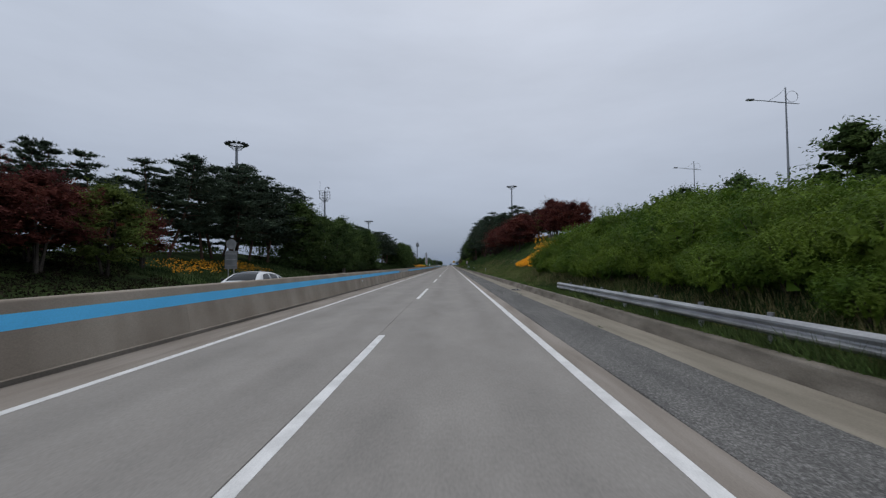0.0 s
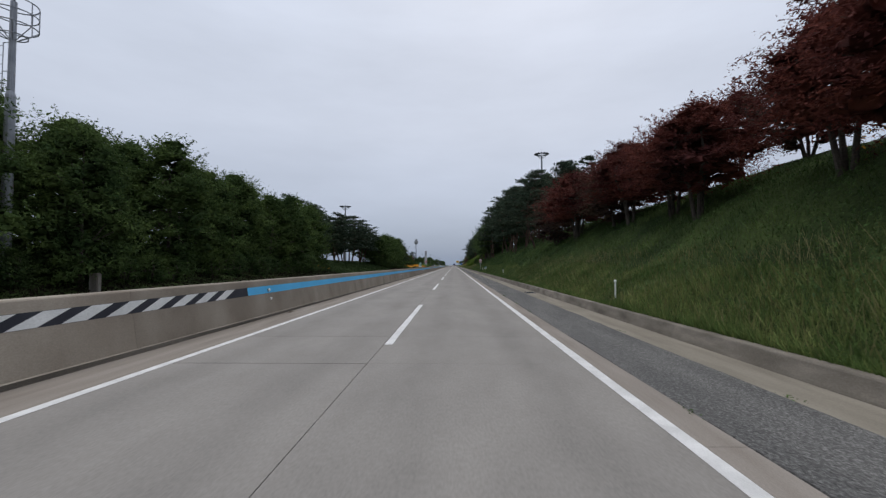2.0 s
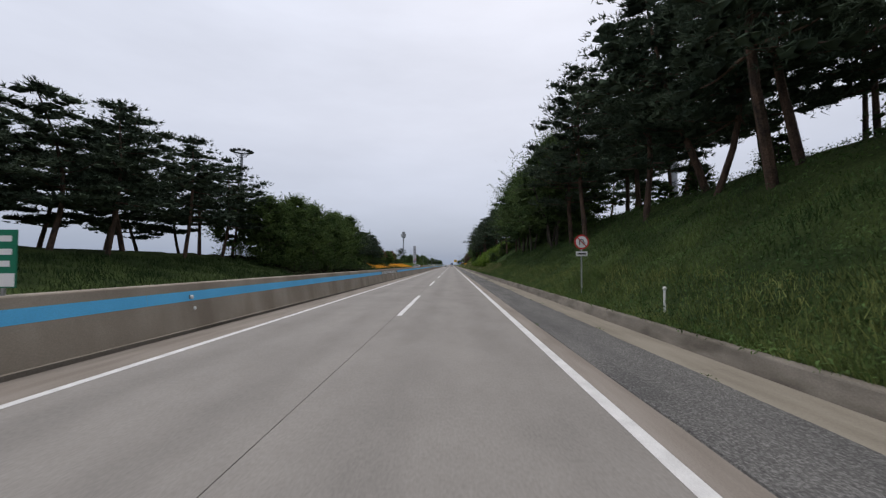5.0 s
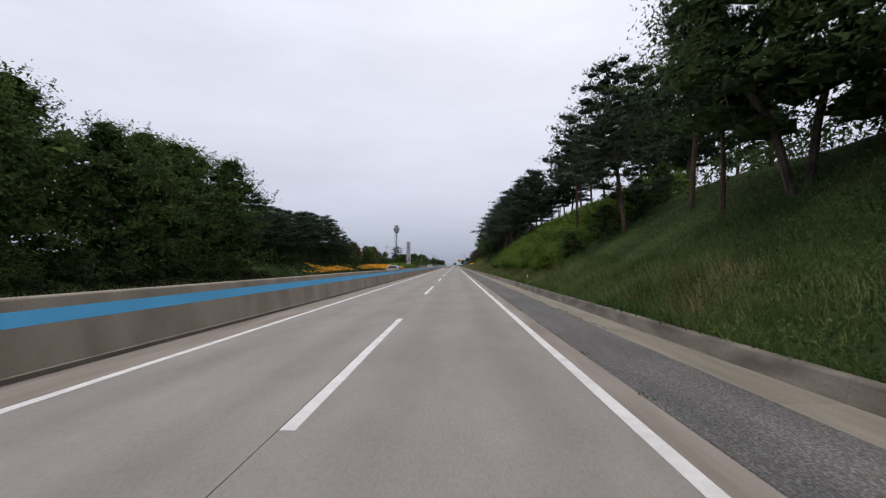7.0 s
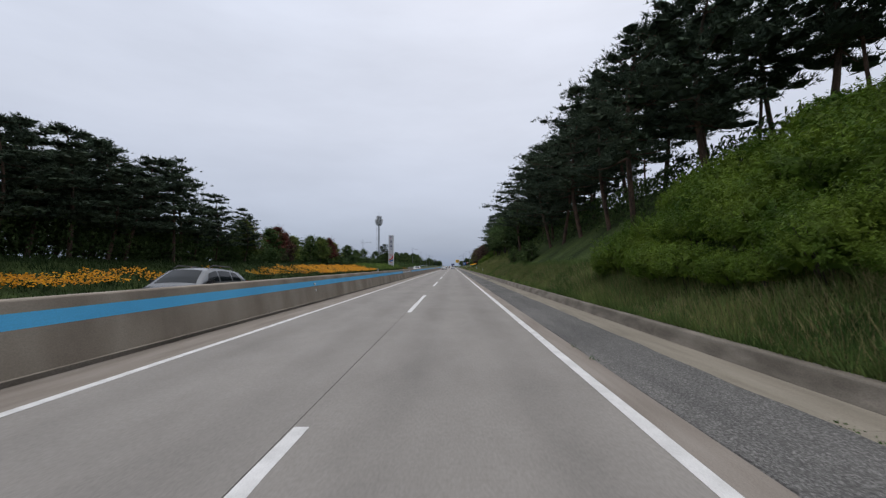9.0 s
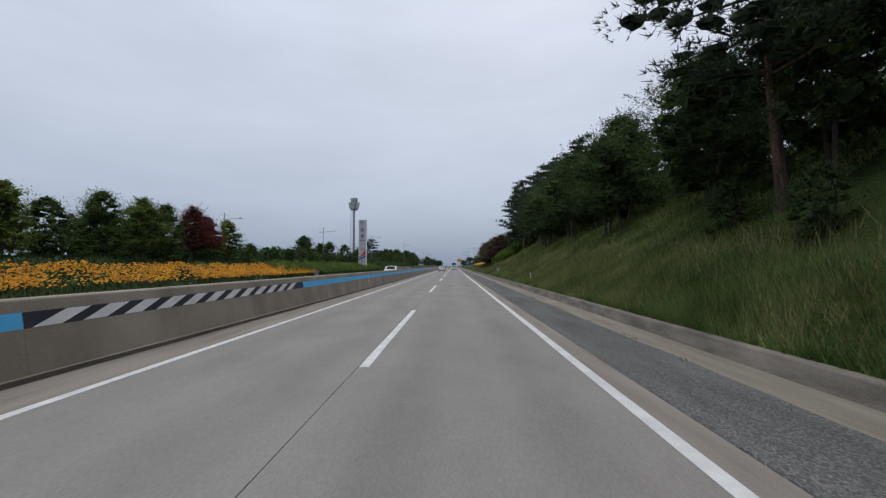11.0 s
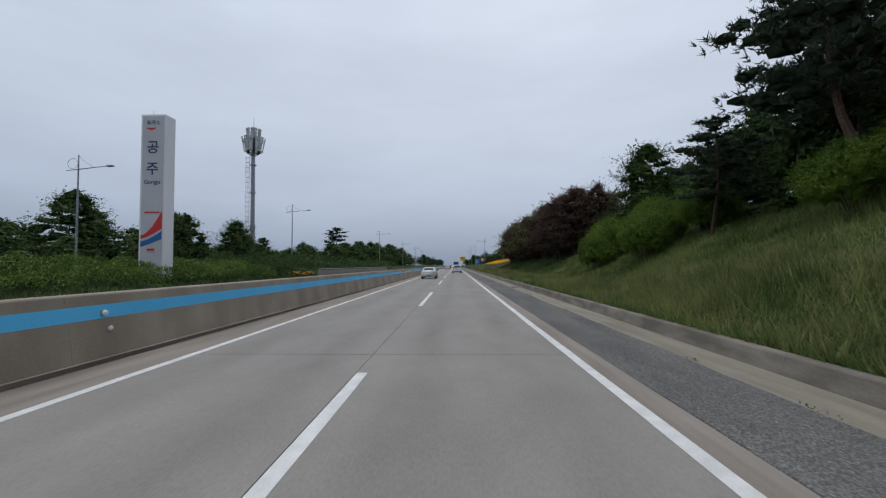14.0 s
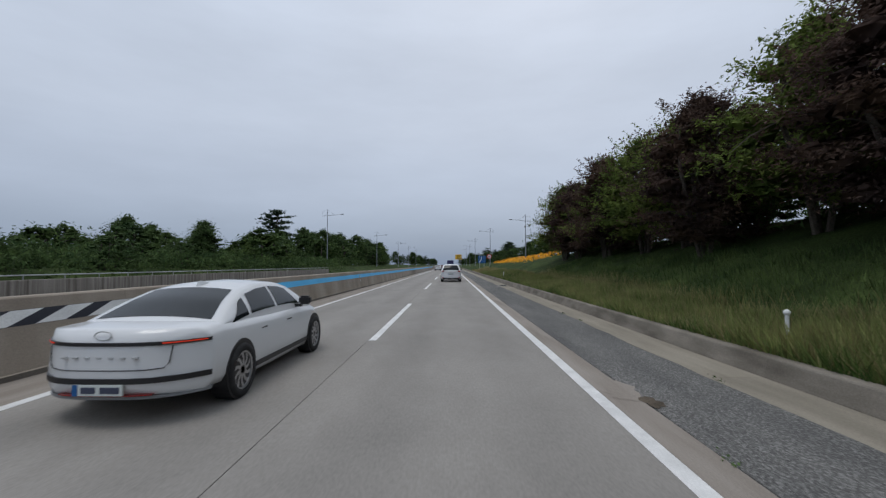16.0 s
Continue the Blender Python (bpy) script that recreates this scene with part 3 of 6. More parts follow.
    inner = fill_cards(np.concatenate(fc), (0.25, 0.29, 0.54)[lod] * unit, rng)
    return mesh_of("trunk", verts, faces, bark or M_BARK2), mesh_np("crown", *joined(cards, inner, hearts(hc, hr, 0.55, rng)), mat or M_LEAF)


def shrub_meshes(seed, height=1.7, spread=1.2, shoots=560, per=11, leaf=0.068, mat=None, lod=0, long=0.42):
    """A rounded shrub: a leafy heart and upright leafy shoots all over it, on a fan of thin stems."""
    shoots, per, leaf = int(shoots * (1, 0.55, 0.30)[lod]), (per, per - 2, per - 4)[lod], leaf * (1, 1.4, 2.2)[lod]
    rng = np.random.default_rng(seed)
    d = shell(rng, shoots, 1.0, -0.5)
    knobs = rng.normal(0, 1, (9, 3))
    knobs /= np.linalg.norm(knobs, axis=1)[:, None]
    near = (d @ knobs.T).max(1)
    swell = 0.74 + 0.30 * np.clip((near - 0.55) / 0.45, 0, 1) + rng.normal(0, 0.04, len(d))
    body = np.array([spread, spread, height * 0.50])
    root = d * body * swell[:, None] * 0.84 + np.array([0, 0, height * 0.44])
    way = d * np.array([0.7, 0.7, 0.45]) + np.array([0, 0, 0.55]) + rng.normal(0, 0.28, d.shape)
    way /= np.linalg.norm(way, axis=1)[:, None]
    reach = rng.uniform(0.45, 1.0, len(d)) * long * (0.7 + 0.5 * np.clip(d[:, 2], 0, 1))
    w = np.tile(np.linspace(0.0, 1.0, per), len(d))
    rep = np.repeat(np.arange(len(d)), per)
    c = root[rep] + way[rep] * (w * reach[rep])[:, None] + rng.normal(0, 0.05, (len(rep), 3)) * (1.25 - w)[:, None]
    leaves = leaf_cards(c, way[rep] * 0.5 + d[rep] * 0.5, leaf, rng, -0.2, True)
    k = (200, 130, 80)[lod]
    inside = fill_cards(shell(rng, k, 1.0, -0.7) * body * rng.uniform(0.45, 0.74, (k, 1)) + np.array([0, 0, height * 0.44]), 0.34 * spread * (1, 1.1, 1.3)[lod], rng)
    verts, faces = [], []
    for q in range((9, 6, 4)[lod]):
        a = q * 2.4
        limb(verts, faces, [Vector((0.08 * math.cos(a), 0.08 * math.sin(a), -0.3)), Vector((0.3 * spread * math.cos(a), 0.3 * spread * math.sin(a), height * 0.35)),
                            Vector((0.6 * spread * math.cos(a), 0.6 * spread * math.sin(a), height * 0.7))], [0.022, 0.016, 0.008], 4)
    return mesh_of("trunk", verts, faces, M_BARK2), mesh_np("crown", *joined(leaves, inside), mat or M_SHRUB)


def three(make, seeds):
    """The same plants in three degrees of fineness."""
    return [[make(s, i, lod) for i, s in enumerate(seeds)] for lod in range(3)]


KINDS = {
    "pine": ("pine_tree", "tall red pine with bare trunk and dark flat-topped crown",
             three(lambda s, i, q: pine_meshes(s, 11.0, (0.30, 0.37, 0.26, 0.34)[i], (3.5, 3.2, 3.8, 3.4)[i], q), (11, 12, 13, 14)), 11.0),
    "thinpine": ("pine_tree", "slender pine with a long bare trunk and sparse crown",
                 three(lambda s, i, q: pine_meshes(s, 11.0, 0.52, 3.0, q), (41, 42, 43)), 11.0),
    "broad": ("broadleaf_tree", "dense dark green broadleaf tree on the grassy bank",
              three(lambda s, i, q: broad_meshes(s, 10.0, 3.8, 0.05, 92, 165, 0.145, M_LEAF, lod=q, fill=2.1), (21, 22, 23, 24)), 10.0),
    "dark": ("broadleaf_tree", "dark green broadleaf tree with spreading branches",
             three(lambda s, i, q: broad_meshes(s, 10.0, 4.0, 0.22, 84, 165, 0.135, M_LEAF2, 2, 0.32, lod=q, fill=1.9), (31, 32, 33, 34)), 10.0),
    "maple": ("maple_tree", "dark red maple with several slim stems",
              three(lambda s, i, q: broad_meshes(s, 8.0, 3.2, 0.31, 92, 155, 0.128, M_MAPLE, 3, 0.28, 0.75, lod=q, fill=2.0), (51, 52, 53)), 8.0),
    "bronze": ("maple_tree", "bronze purple maple with several slim stems",
               three(lambda s, i, q: broad_meshes(s, 8.0, 3.2, 0.14, 92, 155, 0.128, M_MAPLE2, 3, 0.28, 0.75, lod=q, fill=2.3), (61, 62, 63)), 8.0),
    "greenmaple": ("maple_tree", "green maple with low spreading leaf layers",
                   three(lambda s, i, q: broad_meshes(s, 8.0, 3.2, 0.18, 88, 160, 0.120, M_LEAF3, 3, 0.28, 0.75, lod=q, fill=2.2), (71, 72)), 8.0),
    "bush": ("bush", "rounded wild bush of mixed green leaves",
             three(lambda s, i, q: broad_meshes(s, 4.0, 2.6, 0.0, 46, 120, 0.115, (M_LEAF2, M_LEAF)[i % 2], 3, 0.5, 0.85, lod=q, fill=1.6), (81, 82, 83, 84)), 4.0),
    "bright": ("shrub", "yellow-green rounded shrub growing on the bank",
               three(lambda s, i, q: shrub_meshes(s, 3.0, 1.9, 1500, 10, 0.085, lod=0, long=0.55), (91, 92)), 3.0),
    "bankshrub": ("shrub", "dense yellow-green shrub with upright shoots on the bank",
                  three(lambda s, i, q: shrub_meshes(s, 1.7, 1.25, lod=q), (93, 94, 95, 96)), 1.7),
}
SITES = {"made": 0}


def tree(kind, x, y, height, wide=1.0, seed=None):
    name, label, meshes, full = KINDS[kind]
    k = SITES["made"]
    SITES["made"] += 1
    rng = random.Random(k * 7 + 3)
    if kind == "bankshrub":
        lod = 0 if x < 8.6 else 1 if x < 11 else 2
    elif kind == "bright":
        lod = 0
    elif kind == "bush":
        lod = 1 if (0 < x < 14 and y < 420) or (-22 < x < 0 and y < 410) else 2
    elif x < 0:
        lod = 1 if x > (-30 if "pine" in kind else -27.5) and y < 430 else 2
    else:
        lod = 2 if y > 450 or x > (21.5 if "pine" in kind else 15.8) else 0 if x < 12.4 and y < 425 else 1
    trunk, crown = meshes[lod][rng.randrange(len(meshes[0]))]
    ob = new(name)
    s = height / full
    ob.matrix_basis = Matrix.LocRotScale((x, y, gz(x, y) - 0.05), Euler((0, 0, rng.uniform(0, 6.28))), (s * wide, s * wide, s))
    tagged(ob, label, "tree" if kind not in ("bush", "bright", "bankshrub") else "shrub", group=name + "s along the road")
    put("trunk", trunk, ob)
    put("crown", crown, ob)
    return ob


def row(kind, y0, y1, step, x0, x1, h0, h1, wide=1.0, seed=1):
    rng = random.Random(seed)
    y = y0
    kinds = kind if isinstance(kind, (list, tuple)) else [kind]
    while y <= y1:
        u = (y - y0) / max(y1 - y0, 1e-6)
        tree(kinds[rng.randrange(len(kinds))], rng.uniform(x0, x1), y + rng.uniform(-0.3, 0.3) * step, (h0 + (h1 - h0) * u) * rng.uniform(0.92, 1.07), wide * rng.uniform(0.92, 1.1))
        y += step


# far side, from the start of the road onwards
for kind, tx, ty, th, tw in (("maple", -23.4, 24.5, 6.0, 1.4), ("maple", -23.6, 29.0, 6.2, 1.4), ("maple", -22.9, 32.6, 5.8, 1.4), ("greenmaple", -22.0, 36.2, 5.9, 1.35),
                             ("greenmaple", -25.4, 34.6, 5.0, 1.4), ("maple", -23.4, 41.2, 4.6, 1.25), ("maple", -26.0, 39.0, 5.0, 1.3)):
    tree(kind, tx, ty, th, tw)
row("pine", 22, 50, 3.4, -30.5, -27, 7.3, 8.7, 1.2, 2)
row("pine", 50, 78, 3.8, -29, -25.4, 9.8, 12.6, 1.2, 3)
for tx, ty, th in ((-25.6, 60.5, 12.2), (-27.6, 63.4, 12.6), (-25.2, 66.8, 12.2), (-27.0, 57.0, 11.4)):
    tree("pine", tx, ty, th, 1.25)
row("pine", 26, 80, 5, -37, -33, 7.2, 10.3, 1.25, 4)
row("broad", 71, 131, 3.8, -24.4, -21.6, 9.6, 10.0, 1.08, 5)
row("dark", 76, 131, 8.0, -31, -28, 10.0, 10.2, 1.1, 6)
row("bush", 73, 129, 2.6, -20.9, -20.0, 1.7, 2.1, 1.0, 73)
row("pine", 127, 192, 4.2, -29, -25.5, 10.8, 12.0, 1.35, 7)
row("pine", 130, 190, 6.0, -36, -32, 10.5, 11.5, 1.4, 8)
row("broad", 190, 230, 3.8, -24.6, -21.8, 9.6, 10.6, 1.05, 9)
row("dark", 194, 232, 8.0, -31, -28, 9.2, 10.4, 1.1, 10)
row("bush", 191, 226, 2.6, -20.9, -20.0, 1.7, 2.0, 1.0, 74)
row("pine", 244, 275.3, 2.84, -28.5, -25, 7.6, 10.6, 1.3, 11)
row("dark", 238, 282, 6.0, -35, -30, 8.0, 7.5, 1.1, 61)
row("bush", 226, 292, 2.6, -31, -27.5, 3.0, 3.2, 1.15, 80)
row("pine", 281, 287, 5, -27, -26, 7.6, 6.8, 1.0, 13)
row(["greenmaple", "bronze", "maple", "broad", "greenmaple"], 288, 338, 4.4, -29, -25, 5.6, 5.4, 1.05, 14)
row(["bush", "dark"], 288, 345, 5, -38, -33, 6.8, 5.6, 1.1, 15)
row(["bush", "dark", "bush"], 322, 404, 3.2, -38, -29, 3.0, 3.5, 1.4, 16)
row(["dark", "bush"], 326, 410, 4.0, -48, -40, 5.2, 6.0, 1.3, 17)
row("bush", 392, 470, 3.0, -30, -23.5, 2.2, 2.4, 1.45, 18)
row("bush", 398, 470, 3.6, -40, -31, 3.4, 4.2, 1.35, 19)
row(["dark", "broad"], 396, 420, 5, -42, -36, 8.8, 7.4, 1.1, 20)
row(["dark", "broad"], 444, 456, 4.5, -34, -29, 5.6, 6.2, 1.1, 62)
row("dark", 484, 530, 8, -40, -28, 8.5, 10.5, 1.1, 63)
row(["bush", "dark", "bush"], 442, 560, 5.5, -36, -25, 4.8, 7.5, 1.25, 21)
row(["dark", "broad"], 500, 700, 11, -44, -26, 8.5, 9.0, 1.2, 22)
row(["dark", "broad", "pine"], 700, 1150, 22, -44, -24, 9, 10, 1.5, 23)
row(["dark", "broad", "pine"], 560, 1150, 24, 14, 30, 8, 9, 1.5, 24)
row("bush", 505, 620, 6.5, 14.5, 22, 3.0, 5.0, 1.3, 25)
for kind, tx, ty, th in (("dark", -26.5, 403.0, 6.0), ("dark", -30.0, 399.0, 6.2), ("dark", -28.6, 407.5, 5.2), ("broad", -27.6, 412.5, 4.4), ("dark", -31.0, 415.0, 5.0)):
    tree(kind, tx, ty, th, 1.1)
tree("thinpine", -44.8, 507, 16.2, 1.25)
tree("bush", -43, 510, 8, 1.2)

tree("broad", -20.7, 78.0, 9.0, 1.0)
tree("broad", -19.9, 83.6, 8.6, 0.95)

# near side
for tx, ty, th, tw in ((21.8, 33.0, 5.8, 1.2), (24.0, 30.5, 6.0, 1.3), (27.0, 36.0, 5.4, 1.3), (21.0, 29.0, 5.0, 1.3), (29.0, 33.0, 5.6, 1.3)):
    tree("broad", tx, ty, th, tw)
for tx, ty, th in ((13.6, 34.5, 2.7), (14.4, 37.2, 2.6), (15.6, 33.0, 2.9), (17.2, 35.0, 3.2)):
    tree("bush", tx, ty, th, 0.8)
tree("maple", 15.6, 60.0, 4.8, 0.85)
tree("greenmaple", 16.4, 57.6, 3.0, 1.1)
tree("bush", 19.2, 54.6, 3.0, 0.9)
tree("bush", 21.0, 56.6, 3.0, 0.9)
row(["maple", "bronze", "maple"], 61.5, 70.5, 2.2, 12.4, 14.8, 4.7, 5.8, 1.25, 32)
row(["maple", "bronze", "maple"], 71, 106, 4.2, 9.2, 11.2, 5.0, 5.5, 1.38, 33)
row(["maple", "bronze", "greenmaple"], 73, 108, 5.2, 13.4, 15.6, 4.7, 5.8, 1.3, 34)
row("pine", 111.5, 150, 4.4, 9.8, 11.4, 9.2, 13.4, 1.08, 35)
row("pine", 112, 136, 4.6, 12.8, 15.0, 7.8, 9.8, 1.3, 36)
row("pine", 139, 178, 5.0, 12.5, 15.5, 12.6, 12.4, 1.25, 65)
row("bush", 112, 178, 4.0, 15.5, 18.0, 1.7, 1.9, 1.1, 77)
row("pine", 152, 174, 4.8, 9.4, 11.6, 13.0, 12.4, 1.1, 37)
row(["thinpine", "pine"], 120, 192, 5.5, 16.5, 20.5, 11.5, 11.5, 1.0, 38)
row("dark", 177, 200.5, 4.3, 8.8, 10.8, 11.4, 11.0, 1.0, 39)
row("broad", 180, 204, 5.0, 12.5, 14.5, 8.6, 8.6, 1.05, 76)
row(["pine", "thinpine", "thinpine"], 203.6, 221, 4.2, 9.2, 11.0, 10.2, 10.4, 0.95, 60)
row(["thinpine", "pine"], 192, 212, 7.0, 13.5, 16.5, 10.2, 9.4, 1.0, 40)
row(["thinpine", "pine"], 222, 243, 4.6, 18.8, 21.0, 13.0, 13.4, 1.12, 41)
row(["thinpine", "pine"], 247, 264, 4.8, 18.4, 20.0, 13.6, 13.8, 1.1, 70)
row(["pine", "thinpine"], 220, 242, 5.4, 22.5, 26.0, 11.4, 11.8, 1.05, 64)
row("pine", 258, 297, 4.4, 13.0, 16.5, 12.6, 12.6, 1.1, 42)
row("pine", 260, 300, 4.6, 9.6, 12.0, 11.6, 12.0, 1.1, 43)
row("thinpine", 255, 300, 8, 18, 22, 10, 10, 1.0, 44)
row("dark", 297, 338, 4.2, 9.8, 12.2, 7.2, 7.6, 1.15, 45)
row("dark", 302, 334, 6.0, 14, 18, 6.4, 6.6, 1.1, 46)
row("pine", 343, 362, 5.4, 11.4, 13.5, 12.2, 12.4, 0.88, 47)
tree("pine", 14.8, 369.5, 12.6, 1.05)
tree("pine", 13.0, 376.0, 6.6, 1.5)
tree("pine", 15.2, 379.5, 6.4, 1.4)
tree("pine", 13.2, 366.0, 12.4, 1.0)
tree("pine", 15.4, 373.5, 12.0, 1.0)
row("dark", 364, 377, 4.2, 17.5, 20.0, 7.0, 7.4, 1.1, 66)
row("bush", 362, 375, 3.4, 14.5, 17.0, 3.4, 3.6, 1.1, 67)
row("pine", 340, 362, 6.6, 14.0, 16.4, 10.6, 11.6, 1.05, 68)
row("thinpine", 336, 372, 7.5, 14.5, 18.5, 12.4, 12.4, 1.0, 48)
for tx, ty, th, tw in ((15.7, 389.0, 8.0, 1.2), (24.5, 388.0, 6.5, 1.2), (20.5, 381.5, 5.4, 1.2), (23.0, 399.0, 6.0, 1.2)):
    tree("broad", tx, ty, th, tw)
row("bronze", 400, 409, 4.1, 11.8, 13.0, 7.2, 7.3, 1.2, 50)
for k in range(10):
    tree(("bronze", "greenmaple", "bronze", "greenmaple", "greenmaple")[k % 5], 12.2 + 0.9 * math.sin(k * 2.3), 412.3 + 4.1 * k, 7.5 + 0.3 * math.sin(k * 1.7), 1.2)
tree("bronze", 14.4, 397.5, 6.8, 0.8)
row("bush", 411, 456, 3.2, 15.6, 18.0, 3.0, 3.0, 1.2, 78)
row("broad", 338, 368, 4.2, 18.0, 20.5, 5.4, 5.4, 1.1, 75)
row("bush", 383, 414, 3.0, 18.5, 21.5, 3.6, 4.2, 1.2, 71)
row("dark", 382, 412, 4.6, 23.0, 27.0, 7.6, 8.0, 1.15, 72)
row(["bronze", "greenmaple", "bronze"], 402, 455, 5.2, 15.0, 18.0, 6.0, 7.0, 1.15, 51)
row(["dark", "broad"], 462, 520, 6.0, 19.0, 23.0, 5.0, 5.0, 1.3, 79)
for tx, ty, th in ((7.6, 214.6, 1.9), (9.4, 213.4, 2.3), (11.4, 213.2, 2.5), (13.2, 214.0, 2.6)):
    tree("bush", tx, ty, th, 0.95)
row("bush", 278, 300, 4.0, 7.6, 9.0, 1.9, 1.8, 0.9, 52)
row("bush", 300, 340, 5.0, 19, 24, 4.0, 4.0, 1.2, 53)
row("pine", 236, 275, 3.2, -32.5, -29.5, 7.6, 10.2, 1.3, 81)
row("pine", 278, 288, 4.6, -28.5, -27, 6.6, 6.2, 1.1, 82)
for tx, ty, th in ((-26.4, 237.4, 9.4), (-27.2, 241.2, 9.6)):
    tree("pine", tx, ty, th, 1.2)
for sx, sy, sh, sw in ((9.9, 384.4, 2.7, 0.95), (11.6, 386.2, 3.3, 0.95), (11.1, 379.4, 3.2, 0.9), (12.6, 381.4, 3.4, 0.95), (14.1, 377.8, 3.0, 0.95), (15.4, 380.2, 3.4, 0.95), (13.2, 389.0, 3.0, 0.95),
                       (14.6, 384.6, 3.3, 0.95), (11.0, 365.5, 2.3, 1.1), (12.0, 363.4, 2.4, 1.1), (10.6, 361.6, 2.1, 1.05), (12.4, 360.2, 2.3, 1.0)):
    tree("bright", sx, sy, sh, sw)


def scatter_leaves(name, label, x0, x1, y0, y1, per_m2, lift, leaf, mat, seed, edge=1.2, mound=0.8, lump=0.0, shoot=1):
    """One thick mass of leaves over a stretch of bank, with a bumpy top and ragged edges."""
    rng = np.random.default_rng(seed)
    n = int((x1 - x0) * (y1 - y0) * per_m2)
    m = n // shoot + 1
    x, y = (np.repeat(rng.uniform(a, b, m), shoot)[:n] for a, b in ((x0, x1), (y0, y1)))
    ripple = 0.5 + 0.5 * np.sin(x * 1.9 + 2.0 * np.sin(y * 0.55)) * np.sin(y * 1.35 + 1.4 * np.sin(x * 0.8))
    rim = np.clip(np.minimum.reduce([(x - x0), (x1 - x), (y - y0), (y1 - y)]) / edge + np.repeat(rng.uniform(-0.2, 0.2, m), shoot)[:n], 0, 1)
    ripple = 0.6 * ripple + 0.4 * (0.5 + 0.5 * np.sin(x * 0.75 + 1.3 * np.sin(y * 0.4) + 1) * np.sin(y * 0.62 + 0.9 * np.sin(x * 0.5)))
    top = lift * (0.45 + mound * 0.85 * ripple) * rim ** 0.35 * rng.uniform(0.9, 1.08, n)
    tilt = np.zeros((n, 2))
    if lump:
        cx, cy = np.meshgrid(np.arange(x0, x1 + lump, lump), np.arange(y0, y1 + lump, lump))
        cx, cy = (q + rng.uniform(-0.45, 0.45, q.shape) * lump for q in (cx, cy))
        rr = lump * rng.uniform(0.5, 0.85, cx.shape)
        best = np.zeros(n)
        for qx, qy, r in zip(cx.ravel(), cy.ravel(), rr.ravel()):
            h = np.sqrt(np.maximum(1 - ((x - qx) ** 2 + (y - qy) ** 2) / r ** 2, 0)) * r / lump
            win = h > best
            best[win] = h[win]
            tilt[win] = np.stack([x[win] - qx, y[win] - qy], -1) / r
        top = lift * (0.16 + 1.25 * best) * rim ** 0.35 * np.repeat(rng.uniform(0.9, 1.1, m), shoot)[:n]
    depth = np.repeat(rng.uniform(0, 1, m), shoot)[:n] ** 2.2
    z = ground_z(np.where(x > 0, np.maximum(x, 4.95), x), y) + top * (1 - 0.85 * depth)
    keep = rim > 0.02
    if shoot > 1:
        up = np.repeat(rng.uniform(0.25, 0.65, m), shoot)[:n] * np.tile(np.linspace(0, 1, shoot), m)[:n]
        lean = np.repeat(rng.normal(0, 0.3, (m, 2)), shoot, 0)[:n] + 0.5 * tilt
        x, y, z = x + lean[:, 0] * up + rng.normal(0, 0.07, n), y + lean[:, 1] * up + rng.normal(0, 0.07, n), z + up - 0.2
    c = np.stack([x, y, z], -1)[keep]
    out = np.stack([np.full(n, -0.45), np.zeros(n), np.full(n, 0.7)], -1)[keep] + rng.normal(0, 0.3, (keep.sum(), 3))
    out[:, :2] += 1.5 * tilt[keep]
    v, f = leaf_cards(c, out, leaf, rng, -0.6, True)
    put(name, mesh_np(name, v, f, mat), None, label, "shrubbery", "stuff")


def shrub_bank(x0, x1, y0, y1, step, h, seed):
    """Shrubs standing close together over a stretch of bank."""
    rng = random.Random(seed)
    x, r = x0, 0
    while x <= x1:
        y = y0 + (r % 2) * step * 0.5
        while y <= y1:
            tree("bankshrub", x + rng.uniform(-0.3, 0.3), y + rng.uniform(-0.35, 0.35), h * rng.uniform(0.70, 1.32), rng.uniform(0.92, 1.12))
            y += step
        x += step * 0.98
        r += 1


shrub_bank(6.5, 6.6, 12.0, 41.2, 1.5, 1.25, 4)
shrub_bank(7.6, 13.8, 12.0, 40.4, 1.65, 1.70, 5)
for sx, sy, sh in ((6.9, 41.4, 1.7), (7.9, 41.0, 1.9), (8.9, 40.6, 2.0), (9.9, 40.6, 1.9), (10.9, 40.6, 1.8)):
    tree("bankshrub", sx, sy, sh, 0.95)
shrub_bank(6.6, 6.7, 216.0, 254.6, 1.5, 1.35, 7)
shrub_bank(7.7, 16.2, 215.4, 254.6, 1.7, 1.50, 6)
UNDER = "dark tangled undergrowth beneath the trees"
scatter_leaves("undergrowth", UNDER, -29, -20.6, 66, 134, 24, 2.6, 0.30, M_LEAF2, 8)
scatter_leaves("undergrowth", UNDER, -29, -20.8, 187, 232, 24, 2.6, 0.30, M_LEAF2, 9)
scatter_leaves("undergrowth", UNDER, -33, -25.0, 228, 300, 60, 3.2, 0.24, M_LEAF2, 10)
scatter_leaves("undergrowth", UNDER, -34, -28.5, 20, 66, 18, 0.9, 0.30, M_LEAF2, 11)
scatter_leaves("undergrowth", UNDER, 15, 24, 396, 455, 20, 5.2, 0.42, M_LEAF2, 12)
scatter_leaves("undergrowth", UNDER, 12.6, 17.0, 399, 455, 70, 4.2, 0.24, M_LEAF2, 19)
scatter_leaves("undergrowth", UNDER, 11.5, 20, 300, 342, 26, 2.2, 0.30, M_LEAF2, 13)
scatter_leaves("undergrowth", UNDER, 10.5, 17, 255, 300, 26, 2.0, 0.30, M_LEAF2, 14)
scatter_leaves("undergrowth", UNDER, 12.5, 19, 187, 214, 16, 1.6, 0.30, M_LEAF2, 15)
